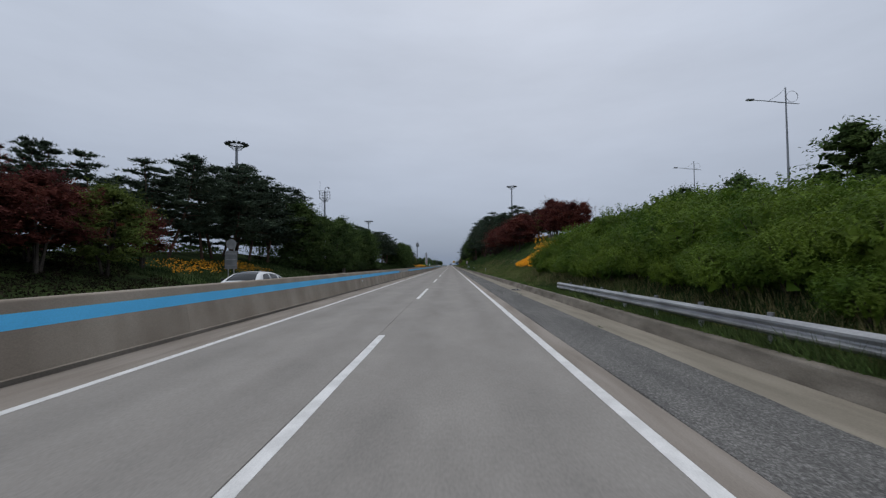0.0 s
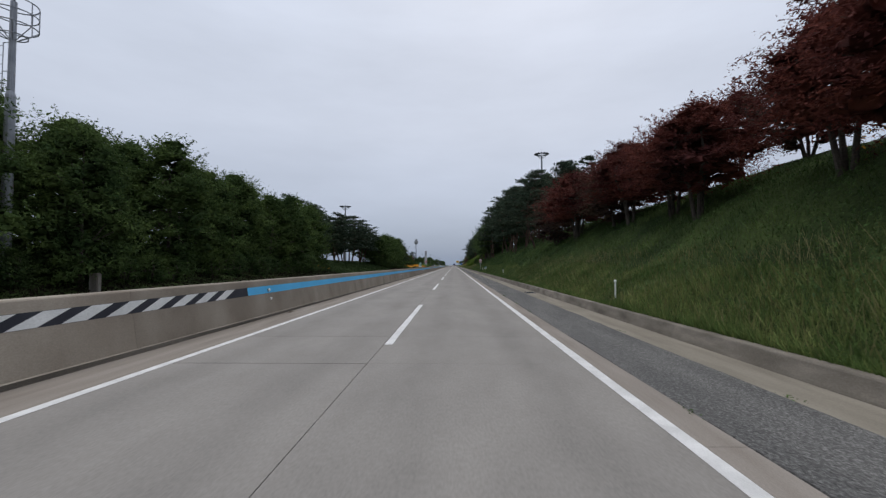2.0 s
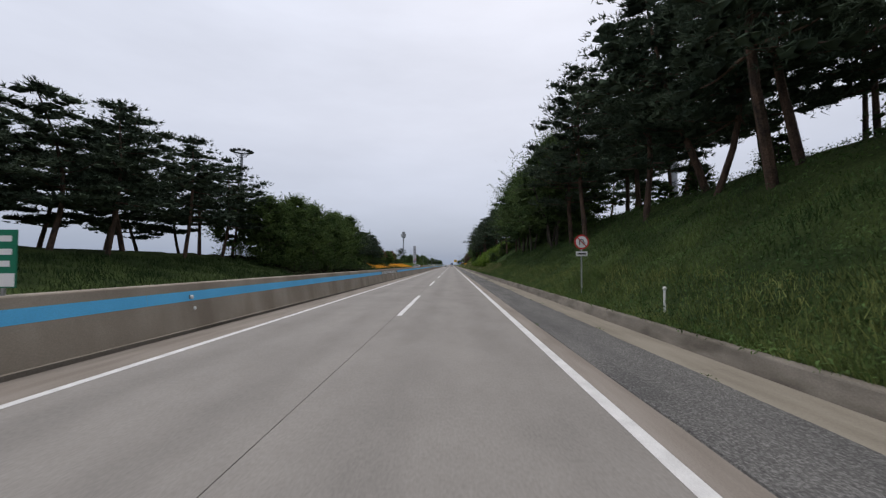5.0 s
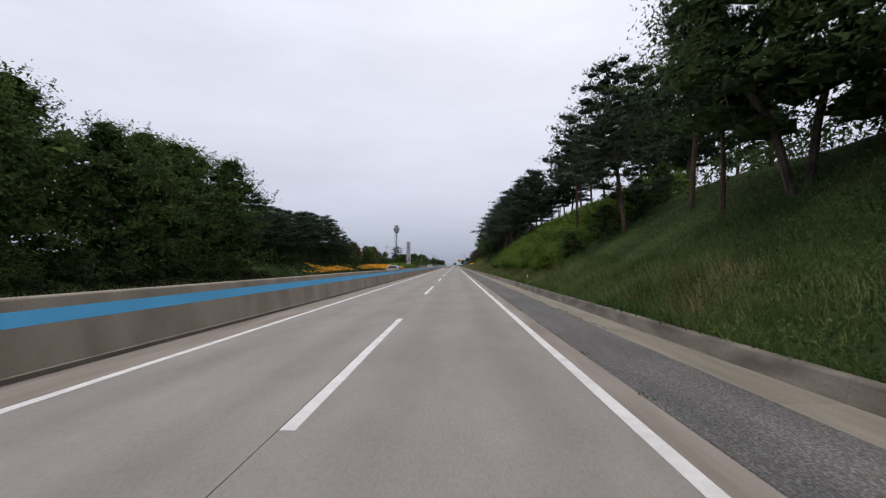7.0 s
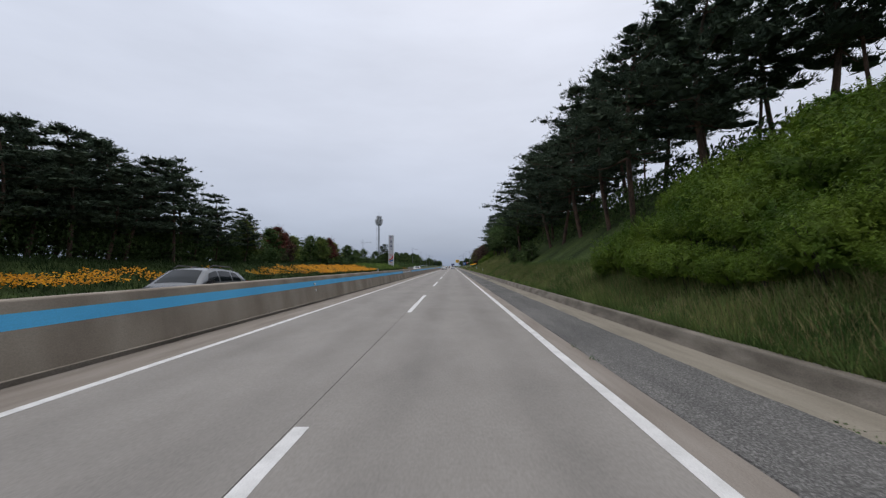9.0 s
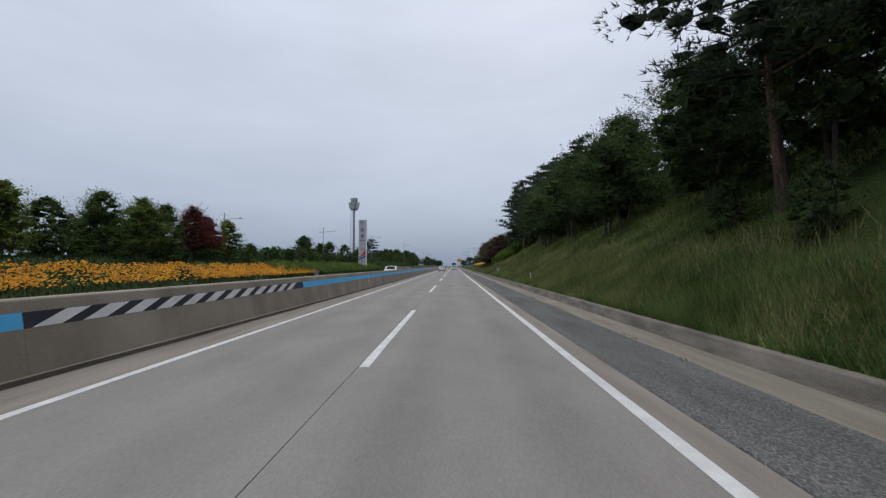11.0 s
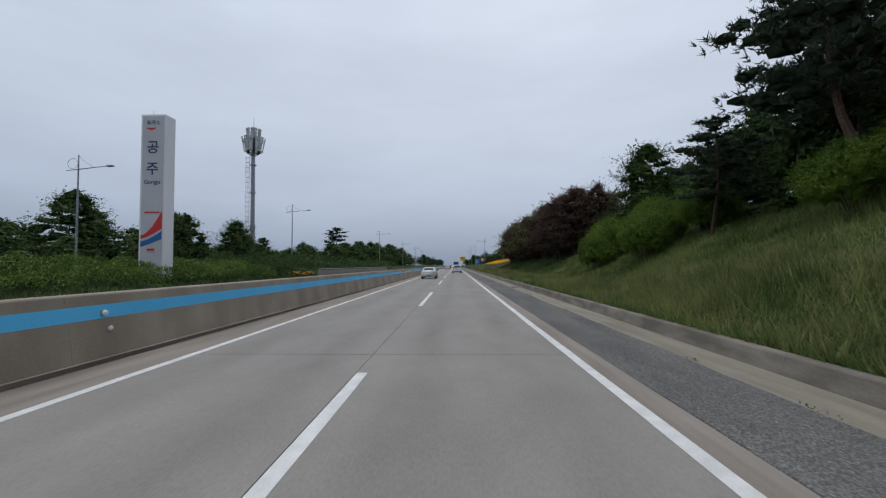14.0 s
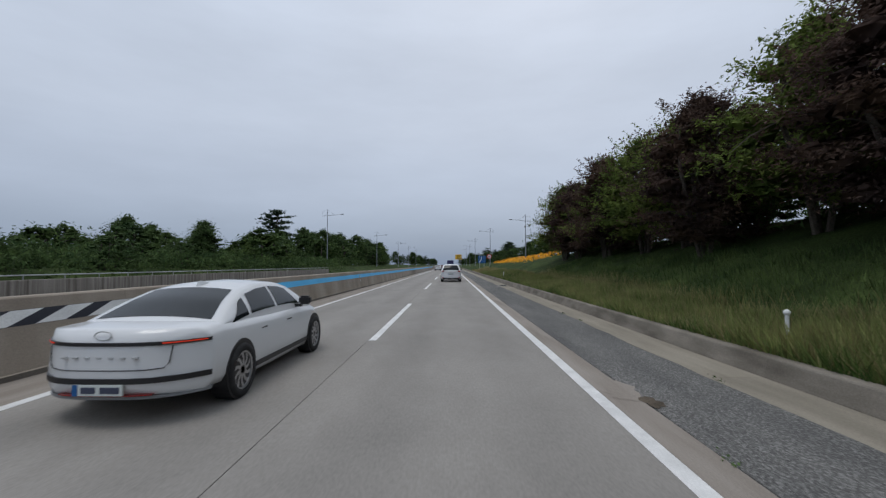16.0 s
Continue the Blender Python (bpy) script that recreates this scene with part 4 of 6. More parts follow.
scatter_leaves("undergrowth", UNDER, 17, 25, 338, 398, 22, 3.0, 0.32, M_LEAF2, 16)
scatter_leaves("undergrowth", UNDER, -40, -22.5, 400, 520, 14, 1.9, 0.36, M_LEAF2, 17)
scatter_leaves("undergrowth", UNDER, -23.5, -19.2, 411, 480, 26, 1.7, 0.26, M_LEAF2, 18, 0.5)
scatter_leaves("undergrowth", UNDER, -26, -19.9, 394, 412, 90, 1.6, 0.16, M_LEAF2, 20, 0.8, lump=1.6)
scatter_leaves("hedge_mass", "long low clipped green hedge beyond the median", -23.5, -19.6, 333, 399, 190, 0.95, 0.15, M_HEDGE, 7, 0.6, 0.25, lump=1.1)


def grass(name, label, x0, x1, y0, y1, per_m2, h, mat, seed, width=0.02, bow=-0.12):
    rng = np.random.default_rng(seed)
    n = int((x1 - x0) * (y1 - y0) * per_m2)
    x, y = rng.uniform(x0, x1, n), rng.uniform(y0, y1, n)
    patch = 0.5 + 0.5 * np.sin(x * 1.1 + y * 0.35) * np.sin(y * 0.8 + 1.5 * np.sin(x))
    s = h * (0.45 + 0.75 * patch) * rng.uniform(0.6, 1.3, n)
    p = np.stack([x, y, ground_z(np.where(x > 0, np.maximum(x, 4.95), x), y) - 0.03], -1)
    a = rng.uniform(0, 6.283, n)
    side = np.stack([np.cos(a), np.sin(a), np.zeros(n)], -1) * width * rng.uniform(0.7, 1.6, (n, 1))
    tip = np.stack([rng.normal(bow, 0.32, n), rng.normal(0, 0.32, n), np.ones(n)], -1) * s[:, None]
    v = np.stack([p - side, p + side, p + tip], 1)[(x < 0) | (x > np.where(y < 66, 4.97, 4.90))]
    n = len(v)
    put(name, mesh_np(name, v.reshape(-1, 3), np.arange(3 * n).reshape(n, 3), mat), None, label, "grass", "stuff")



grass("grass", "long green grass on the road bank", 4.74, 7.0, 15, 40, 300, 0.34, M_GRASSDARK, 21, 0.010)
grass("grass", "short green grass on the road bank", 4.74, 7.0, 40, 96, 300, 0.27, M_GRASSMID, 45, 0.010)
grass("grass", "long green grass on the road bank", 4.74, 7.4, 198, 296, 260, 0.46, M_GRASSMID, 44, 0.0115)
grass("dry_grass", "pale seeding grass along the kerb", 5.0, 6.9, 196, 292, 120, 0.56, M_DRYGRASS, 47, 0.008)
grass("grass", "lighter grass along the kerb", 4.74, 6.6, 198, 296, 110, 0.40, M_GRASS, 48, 0.011)
grass("grass", "long green grass on the road bank", 4.74, 7.4, 296, 470, 220, 0.46, M_GRASS, 26, 0.0120)
grass("grass", "grass tips hanging over the kerb", 4.88, 5.1, 15, 470, 420, 0.28, M_GRASSMID, 43, 0.009, -0.45)
scatter_leaves("creeping_weeds", "leafy green weeds spilling over the kerb", 4.58, 9.5, 94, 215, 130, 0.40, 0.07, M_WEED, 27, 0.5)
scatter_leaves("creeping_weeds", "leafy green weeds covering the upper bank", 9.2, 14.0, 92, 214, 45, 0.36, 0.10, M_WEED, 28, 0.5)
scatter_leaves("creeping_weeds", "leafy green weeds among the grass of the bank", 5.5, 13.0, 56, 97, 95, 0.34, 0.07, M_WEED, 29, 0.8)
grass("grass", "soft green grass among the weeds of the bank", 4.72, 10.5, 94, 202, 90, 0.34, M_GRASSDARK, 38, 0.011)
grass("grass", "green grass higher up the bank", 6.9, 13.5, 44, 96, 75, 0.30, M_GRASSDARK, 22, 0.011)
# the maples' shade on this slope is put in with the dark blade colour
grass("grass", "grass coloured darker for the shade of the maples", 7.0, 11.5, 396, 440, 90, 0.36, M_GRASSDARK, 39, 0.013)
grass("grass", "green grass higher up the bank", 7.2, 15.0, 296, 400, 110, 0.42, M_GRASS, 30, 0.014)
grass("dry_grass", "pale seeding grass along the kerb", 5.0, 7.8, 38, 100, 45, 0.48, M_DRYGRASS, 23, 0.007)
grass("grass", "lighter grass along the kerb", 4.74, 6.9, 36, 200, 150, 0.32, M_GRASS, 40, 0.010)
grass("dry_grass", "brown weeds between guard rail and shrubs", 5.35, 6.6, 12, 43, 110, 0.42, M_DRYGRASS, 46, 0.009)
grass("grass", "lighter grass along the kerb", 4.9, 7.6, 392, 470, 130, 0.44, M_GRASS, 49, 0.011)
grass("dry_grass", "ochre dry grass beside the kerb", 4.9, 8.0, 396, 500, 190, 0.42, M_DRYGRASS, 41, 0.010)
grass("dry_grass", "pale seeding grass along the kerb", 5.0, 8.5, 290, 440, 55, 0.55, M_DRYGRASS, 24, 0.007)
# far-bank blades take a darker copy of the grass colour, for tree shade
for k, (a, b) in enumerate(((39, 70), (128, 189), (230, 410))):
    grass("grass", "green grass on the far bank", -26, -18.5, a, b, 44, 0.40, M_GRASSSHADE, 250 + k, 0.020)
# near-black flakes spread over the ground to paint the canopy's shade
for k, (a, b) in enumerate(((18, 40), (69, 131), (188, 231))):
    scatter_leaves("under_tree_shade", "near-black flakes that put shade under the dense trees", -32, -18.5, a, b, 60, 0.07, 0.16, M_TREESHADE, 260 + k, 0.6)


def flowers(name, label, x0, x1, y0, y1, count, seed, h=0.6, size=0.075, mat=None):
    rng = np.random.default_rng(seed)
    cx, cy = rng.uniform(x0, x1, count), rng.uniform(y0, y1, count)
    keep = (0.55 + 0.45 * np.sin(cx * 0.9 + 1.1 * np.sin(cy * 0.6)) * np.sin(cy * 0.7 + cx * 0.4)) > rng.uniform(0.0, 0.75, count)
    cx, cy = cx[keep], cy[keep]
    n = len(cx)
    z = ground_z(cx, cy) + h * rng.uniform(0.6, 1.15, n)
    a = np.arange(5) * 2 * math.pi / 5
    r = size * rng.uniform(0.7, 1.3, n)
    t1 = np.stack([np.ones(n), rng.normal(0, 0.3, n), rng.normal(-0.35, 0.35, n)], -1)
    t1 /= np.linalg.norm(t1, axis=1)[:, None]
    t2 = np.cross(np.stack([rng.normal(-0.3, 0.3, n), rng.normal(-0.5, 0.3, n), np.ones(n)], -1), t1)
    t2 /= np.linalg.norm(t2, axis=1)[:, None]
    c = np.stack([cx, cy, z], -1)
    v = c[:, None] + (t1[:, None] * np.cos(a)[None, :, None] + t2[:, None] * np.sin(a)[None, :, None]) * r[:, None, None]
    put(name, mesh_np(name, v.reshape(-1, 3), np.arange(5 * n).reshape(n, 5), mat or M_FLOWER), None, label, "flowers", "stuff")


flowers("yellow_flowers", "bright yellow coreopsis flowers covering the bank", 6.6, 17, 42.6, 54.2, 37000, 31, 0.55, 0.05)
flowers("yellow_flowers", "scattered yellow flowers at the edge of the flower bank", 9.8, 14, 55.5, 61, 900, 42, 0.55, 0.05)
flowers("yellow_flowers", "scattered yellow flowers under the maples", 11, 14, 64, 76, 260, 32)
flowers("yellow_flowers", "orange-yellow flowers on the far bank", -24.5, -20.5, 41, 58, 1500, 33, 0.5, 0.05, M_FLOWER2)
FAR_FLOWERS = "orange-yellow flowers on the far bank"
flowers("yellow_flowers", FAR_FLOWERS, -23.5, -20.5, 122, 131, 600, 34, 0.5, 0.055, M_FLOWER2)
for k, (fx, fy, rx, ry, fn) in enumerate(((-19.5, 241.4, 0.4, 0.7, 45), (-19.4, 243.4, 0.4, 0.6, 40), (-19.4, 246.9, 0.4, 0.6, 60),
                                          (-22.6, 252.2, 0.8, 1.4, 90), (-21.6, 252.6, 0.8, 1.4, 130), (-19.6, 250.4, 0.6, 1.6, 190),
                                          (-20.4, 253.6, 1.0, 2.4, 620), (-20.4, 257.6, 1.1, 2.6, 560), (-20.8, 262.0, 1.2, 2.6, 430),
                                          (-19.9, 266.0, 0.7, 2.0, 120), (-21.8, 273.0, 0.8, 2.0, 20), (-20.4, 280.5, 1.0, 2.4, 200),
                                          (-20.9, 286.5, 1.6, 3.6, 420), (-21.2, 292.5, 1.8, 3.4, 560))):
    flowers("yellow_flowers", FAR_FLOWERS, fx - rx, fx + rx, fy - ry, fy + ry, fn, 300 + k, 0.42, 0.052, M_FLOWER2)
flowers("yellow_flowers", FAR_FLOWERS, -22.9, -19.0, 296, 343, 13000, 35, 0.50, 0.062, M_FLOWER2)
flowers("yellow_flowers", "orange-yellow flowers beside the parapet", -20.0, -19.1, 402, 410, 90, 36, 0.3, 0.07, M_FLOWER2)
flowers("yellow_flowers", "yellow flowers on the low bank", 10.4, 15.0, 455, 505, 3000, 37, 0.6, 0.08)


# ---------------------------------------------------------------- carriageway
Y0, Y1 = -30.0, 474.0
road = new("road")
tagged(road, "two-lane concrete motorway carriageway with jointed slabs", "road", kind="structure")
bm = bmesh.new()
box(bm, -18.2, KERB_R - 0.1, -300, 1500, -0.40, -0.05)
part("road_bed", bm, M_DARKGAP, road)


def slab_mesh(name, x0, x1, length, z0, z1, mat, bevel=0.006):
    bm = box(bmesh.new(), x0, x1, 0, length, z0, z1)
    top = [e for e in bm.edges if all(v.co.z > z1 - 1e-6 for v in e.verts)]
    bmesh.ops.bevel(bm, geom=top, offset=bevel, segments=1, affect="EDGES")
    me = bpy.data.meshes.new(name)
    bm.to_mesh(me)
    bm.free()
    me.materials.append(mat)
    return me


def lay(name, me, parent, y, label=""):
    ob = put(name, me, parent, label)
    ob.location = (0, y, 0)
    return ob


# continuous concrete: the lanes are only cut where old joints show
CUTS = [Y0, 69.28, 72.07, 92.5, 210.0, 361.4, Y1]
for a, b in zip(CUTS, CUTS[1:]):
    lay("concrete_slab", slab_mesh("concrete_slab", -5.44, -1.9045, b - a - (0.03 if b in (69.28, 72.07, 361.4) else 0.012), -0.25, 0, M_CONC, 0.003), road, a)
    lay("concrete_slab", slab_mesh("concrete_slab", -1.8955, 1.93, b - a - (0.022 if b == 361.4 else 0.006), -0.25, 0, M_CONC, 0.002), road, a)
y = Y0
while y < Y1 - 0.1:
    lay("margin_slab", slab_mesh("margin_slab", -6.47, -5.441, 23.99, -0.25, 0, M_MARGIN, 0.002), road, y)
    lay("margin_slab", slab_mesh("margin_slab", 1.931, 2.33, 23.99, -0.25, 0, M_MARGIN, 0.002), road, y)
    y += 24.0
for a, b in ((-300, Y0), (Y1, 1500)):
    bm = box(bmesh.new(), -6.47, 2.33, a, b - 0.01, -0.25, -0.001)
    part("concrete_run", bm, M_CONC, road)
bm = box(bmesh.new(), -18.2, -7.2, -300, 1500, -0.25, -0.002)
part("opposite_carriageway", bm, M_CONC, road)

shoulder = new("road_shoulder")
tagged(shoulder, "rough grey asphalt shoulder strip beside the carriageway", "shoulder", kind="structure")
sv, sf = [], []
ys = np.arange(-60, 520, 0.8)
rng = np.random.default_rng(4)
wob0 = 2.345 + 0.014 * np.sin(ys * 0.9) + rng.normal(0, 0.010, len(ys))
wob1 = 3.83 + 0.02 * np.sin(ys * 0.5 + 1) + rng.normal(0, 0.018, len(ys))
for k, yy in enumerate(ys):
    sv += [(wob0[k], yy, -0.03), (wob0[k] + 0.012, yy, -0.004), (3.0, yy, -0.002), (wob1[k] - 0.02, yy, 0.003), (wob1[k], yy, -0.03)]
for k in range(len(ys) - 1):
    for j in range(4):
        sf.append((5 * k + j, 5 * k + j + 1, 5 * k + j + 6, 5 * k + j + 5))
put("asphalt_strip", mesh_of("asphalt_strip", sv, sf, M_ASPH), shoulder)
bm = box(bmesh.new(), 2.34, 3.84, 519, 1500, -0.2, -0.003)
part("asphalt_run", bm, M_ASPH, shoulder)
bm = box(bmesh.new(), 2.3, 3.9, -300, 1500, -0.2, -0.028)
part("shoulder_bed", bm, M_CONC_OLD, shoulder)

kerb = new("kerb")
tagged(kerb, "weathered concrete gutter and raised kerb below the bank", "kerb", kind="structure")
gut = slab_mesh("gutter_slab", 3.80, 4.655, 5.995, -0.25, -0.006, M_CONC_OLD, 0.004)
gut_wide = slab_mesh("gutter_slab", 3.80, 4.74, 5.995, -0.25, -0.006, M_CONC_OLD, 0.004)
PROFILE = [(4.655, -0.2), (4.66, 0.0), (4.735, 0.270), (4.752, 0.293), (4.775, 0.303), (4.925, 0.301), (4.948, 0.285), (4.953, -0.2)]


def extrude_profile(name, prof, length, mat):
    n = len(prof)
    v = [(x, 0, z) for x, z in prof] + [(x, length, z) for x, z in prof]
    f = [(i, i + 1, n + i + 1, n + i) for i in range(n - 1)] + [tuple(range(n))[::-1], tuple(range(n, 2 * n))]
    return mesh_of(name, v, f, mat)


kerb_me = extrude_profile("kerb_stone", PROFILE, 5.996, M_KERB)
y = Y0
while y < Y1 - 0.1:
    out = 0.085 if y < 53 else 0.04 if y < 65 else 0.0      # the kerb stands a little further out at the start
    lay("gutter_slab", gut_wide if out else gut, kerb, y)
    lay("kerb_stone", kerb_me, kerb, y).location.x = out
    y += 6.0
for a, b in ((-300, Y0), (Y1, 1500)):
    bm = box(bmesh.new(), 3.80, 4.655, a, b - 0.01, -0.25, -0.006)
    part("gutter_run", bm, M_CONC_OLD, kerb)
    ob = put("kerb_run", extrude_profile("kerb_run", PROFILE, b - a - 0.01, M_KERB), kerb)
    ob.location = (0, a, 0)
ob = put("kerb_far_side", extrude_profile("kerb_far_side", [(KERB_L - 0.02 - (x - 4.57) + 0.30, z) for x, z in PROFILE][::-1], 1800, M_KERB), kerb)
ob.location = (0, -300, 0)

# painted lines
lines = new("lane_marking")
tagged(lines, "worn white painted lane lines", "road marking", kind="structure")


def strip(name, x, w, a, b, seed, mat=M_WHITE, z=0.004, step=1.0):
    """A thin painted strip with slightly ragged sides."""
    rng = np.random.default_rng(seed)
    n = max(2, int((b - a) / step) + 1)
    yy = np.linspace(a, b, n)
    l = x - w / 2 + rng.normal(0, 0.004, n)
    r = x + w / 2 + rng.normal(0, 0.004, n)
    v = [p for k in range(n) for p in ((l[k], yy[k], z), (r[k], yy[k], z))]
    f = [(2 * k, 2 * k + 1, 2 * k + 3, 2 * k + 2) for k in range(n - 1)]
    put(name, mesh_of(name, v, f, mat), lines)


strip("edge_line", 1.83, 0.175, -300, 1500, 1, step=2.0)
strip("edge_line", -5.37, 0.16, -300, 1500, 2, step=2.0)
for k in range(-2, 60):
    strip("lane_dash", -1.80, 0.17, 20 * k - 9.0, 20 * k, 100 + k)

# ---------------------------------------------------------------- median barrier
barrier = new("median_barrier")
tagged(barrier, "tall concrete median barrier with painted blue band", "barrier", kind="structure")
BX = -6.84
half = [(0.37, 0.0), (0.37, 0.085), (0.345, 0.10), (0.17, 1.185), (0.15, 1.21)]
BPROF = [(BX - a, z) for a, z in half] + [(BX + a, z) for a, z in half[::-1]]


def face_x(z):
    return BX + float(np.interp(z, [p[1] for p in half], [p[0] for p in half]))


def barrier_section(name, length):
    return extrude_profile(name, BPROF[::-1], length, M_BARR)


sec = barrier_section("barrier_section", 9.996)
y = Y0
while y < Y1 - 0.1:
    lay("barrier_section", sec, barrier, y)
    y += 10.0
for a, b in ((-300, Y0), (494.0, 1500)):
    lay("barrier_run", barrier_section("barrier_run", b - a), barrier, a)
lay("barrier_run", barrier_section("barrier_run", 20.0), barrier, 474.0)
ZB, ZT = 0.775, 1.015
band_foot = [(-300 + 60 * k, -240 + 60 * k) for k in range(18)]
HAZ = [(63.2, 74.6), (176.6, 188.0), (290.0, 301.6), (403.2, 415.8)]


def band(name, a, b, mat, off=0.003, z0=ZB, z1=ZT, shift=0.0):
    """A painted band on the near face; shift slants its ends."""
    v = [(face_x(z0) + off, a, z0), (face_x(z0) + off, b, z0), (face_x(z1) + off, b + shift, z1), (face_x(z1) + off, a + shift, z1)]
    put(name, mesh_of(name, v, [(0, 1, 2, 3)], mat), barrier)


# shade of the undercut barrier foot, painted on as a darker band
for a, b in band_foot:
    band("shaded_foot", a, b, M_FOOT, 0.004, 0.006, 0.082)
last = -300.0
for a, b in HAZ + [(560.0, 560.0)]:
    n = max(1, int((a - last) / 10))
    for k in range(n):
        p, q = last + (a - last) * k / n, last + (a - last) * (k + 1) / n
        band("blue_band", p, q - 0.004, M_BLUE)
    if b > a:
        band("black_panel", a, b, M_BLACK)
        k, w = a + 0.12, (b - a) / 13.2
        while k + w * 0.55 + 0.60 < b:
            band("white_bar", k, k + w * 0.55, M_BWHITE, 0.006, ZB + 0.004, ZT - 0.004, 0.60)
            k += w
    last = b


def knob(bm, x, y, z, r):
    m = Matrix.Translation((x, y, z)) @ Matrix.Diagonal((0.7, 1, 1, 1))
    bmesh.ops.create_uvsphere(bm, u_segments=8, v_segments=6, radius=r, matrix=m)


for y in (40.3, 76.0, 111.6, 147.5, 183.4, 219.1, 255.0, 286.0, 315.0, 360.7, 396.5, 432.0):
    ob = thing("barrier_reflector", "small dirty white reflector fixed to the median barrier", "reflector", (face_x(0.9), y, 0.86), group="barrier reflectors")
    bm = bmesh.new()
    box(bm, -0.01, 0.03, -0.05, 0.05, -0.04, 0.06, 0.008)
    part("bracket", bm, M_SIGNGREY, ob)
    bm = bmesh.new()
    knob(bm, 0.05, 0, 0.01, 0.055)
    part("lens", bm, M_BWHITE, ob, "dirty white lens", True)
    ob = thing("barrier_reflector", "small dirty white reflector low on the median barrier", "reflector", (face_x(0.58), y + 0.1, 0.58), group="barrier reflectors")
    bm = bmesh.new()
    knob(bm, 0.02, 0, 0, 0.05)
    part("lens", bm, M_BWHITE, ob, "", True)

# drain grates in the gutter
for y in (38.3, 88.0, 137.7, 187.0, 237.5, 287.0, 337.0, 386.0, 436.0):
    ob = thing("drain_grate", "dark iron drain grate set in the gutter", "grate", (4.22, y, 0.0), group="drain grates")
    bm = bmesh.new()
    for a, b, c, d in ((-0.28, -0.24, -0.55, 0.55), (0.24, 0.28, -0.55, 0.55), (-0.28, 0.28, -0.55, -0.51), (-0.28, 0.28, 0.51, 0.55)):
        box(bm, a, b, c, d, -0.005, 0.012)
    part("frame", bm, M_DARKSTEEL, ob)
    bm = bmesh.new()
    box(bm, -0.24, 0.24, -0.51, 0.51, -0.004, -0.002)
    part("pit", bm, M_DARKGAP, ob)
    for k in range(12):
        bm = box(bmesh.new(), -0.24, 0.24, -0.47 + k * 0.082, -0.44 + k * 0.082, -0.002, 0.008)
        part("bar", bm, M_DARKSTEEL, ob)

# ---------------------------------------------------------------- guard rail
rail = thing("guard_rail", "galvanised corrugated steel guard rail on posts", "guard rail", (0, 0, 0))
W_PROFILE = [(0.00, 0.31), (-0.035, 0.29), (-0.08, 0.255), (-0.085, 0.22), (-0.03, 0.175), (-0.02, 0.155), (-0.03, 0.135), (-0.085, 0.09), (-0.08, 0.055), (-0.035, 0.02), (0.0, 0.0)]


def w_beam(name, a, b):
    prof = [(5.16 + x, 0.50 + z) for x, z in W_PROFILE] + [(5.163 + x, 0.50 + z) for x, z in W_PROFILE[::-1]]
    n = len(prof)
    v = [(x, a, z) for x, z in prof] + [(x, b, z) for x, z in prof]
    f = [(i, (i + 1) % n, n + (i + 1) % n, n + i) for i in range(n)] + [tuple(range(n))[::-1], tuple(range(n, 2 * n))]
    return put(name, mesh_of(name, v, f, M_STEEL), rail, smooth=False)


y = -29.7
while y < 30.6:
    w_beam("beam", y, min(y + 4.02, 30.7))
    y += 4.0
y = -29
while y < 31:
    bm = bmesh.new()
    tube(bm, [(5.27, y, gz(5.27, y) - 0.25), (5.27, y, 0.86)], 0.055, 10)
    part("post", bm, M_STEEL, rail)
    bm = box(bmesh.new(), 5.155, 5.24, y - 0.06, y + 0.06, 0.58, 0.74)
    part("spacer", bm, M_STEEL, rail)
    y += 2.0
bm = bmesh.new()
tube(bm, [(5.20, 30.68, 0.655), (5.30, 30.74, 0.655)], 0.155, 12)
part("end_cap", bm, M_STEEL, rail)

# white marker posts on the verge
for y in (77.4, 112.2, 148.0, 219.0, 315.6, 408.5, 445.0):
    ob = thing("marker_post", "slim white plastic marker post in the verge", "post", (5.42, y, gz(5.42, y) - (0.28 if y == 219.0 else 0.06)), group="marker posts")
    bm = bmesh.new()
    tube(bm, [(0, 0, 0), (0, 0, 0.62)], 0.03, 10)
    part("shaft", bm, M_BWHITE, ob)
    bm = bmesh.new()
    bmesh.ops.create_uvsphere(bm, u_segments=10, v_segments=8, radius=0.052, matrix=Matrix.Translation((0, 0, 0.66)))
    part("reflector_head", bm, M_BWHITE, ob, "round white reflector head", True)


# tar patch, dirt heap and small tufts along the joints
def blob(name, x, y, rx, ry, h, mat, seed, z=0.004):
    rng = random.Random(seed)
    n = 18
    ring = [(x + rx * math.cos(2 * math.pi * k / n) * rng.uniform(0.6, 1.1), y + ry * math.sin(2 * math.pi * k / n) * rng.uniform(0.7, 1.1), z) for k in range(n)]
    mid = [(x + (p[0] - x) * 0.5, y + (p[1] - y) * 0.5, z + h * rng.uniform(0.5, 0.9)) for p in ring]
    f = [(k, (k + 1) % n, n + (k + 1) % n, n + k) for k in range(n)] + [(n + k, n + (k + 1) % n, 2 * n) for k in range(n)]
    return mesh_of(name, ring + mid + [(x, y, z + h)], f, mat)


put("tar_patch", blob("tar_patch", 2.22, 407.3, 0.30, 0.55, 0.002, M_MARGIN, 1), road)
put("tar_patch", blob("tar_patch", 2.42, 406.8, 0.13, 0.26, 0.003, M_DIRT, 2), road)
put("dirt_heap", blob("dirt_heap", -6.30, 326.0, 0.14, 0.75, 0.05, M_DIRT, 3), None, "small heap of dirt against the median barrier foot", "dirt")
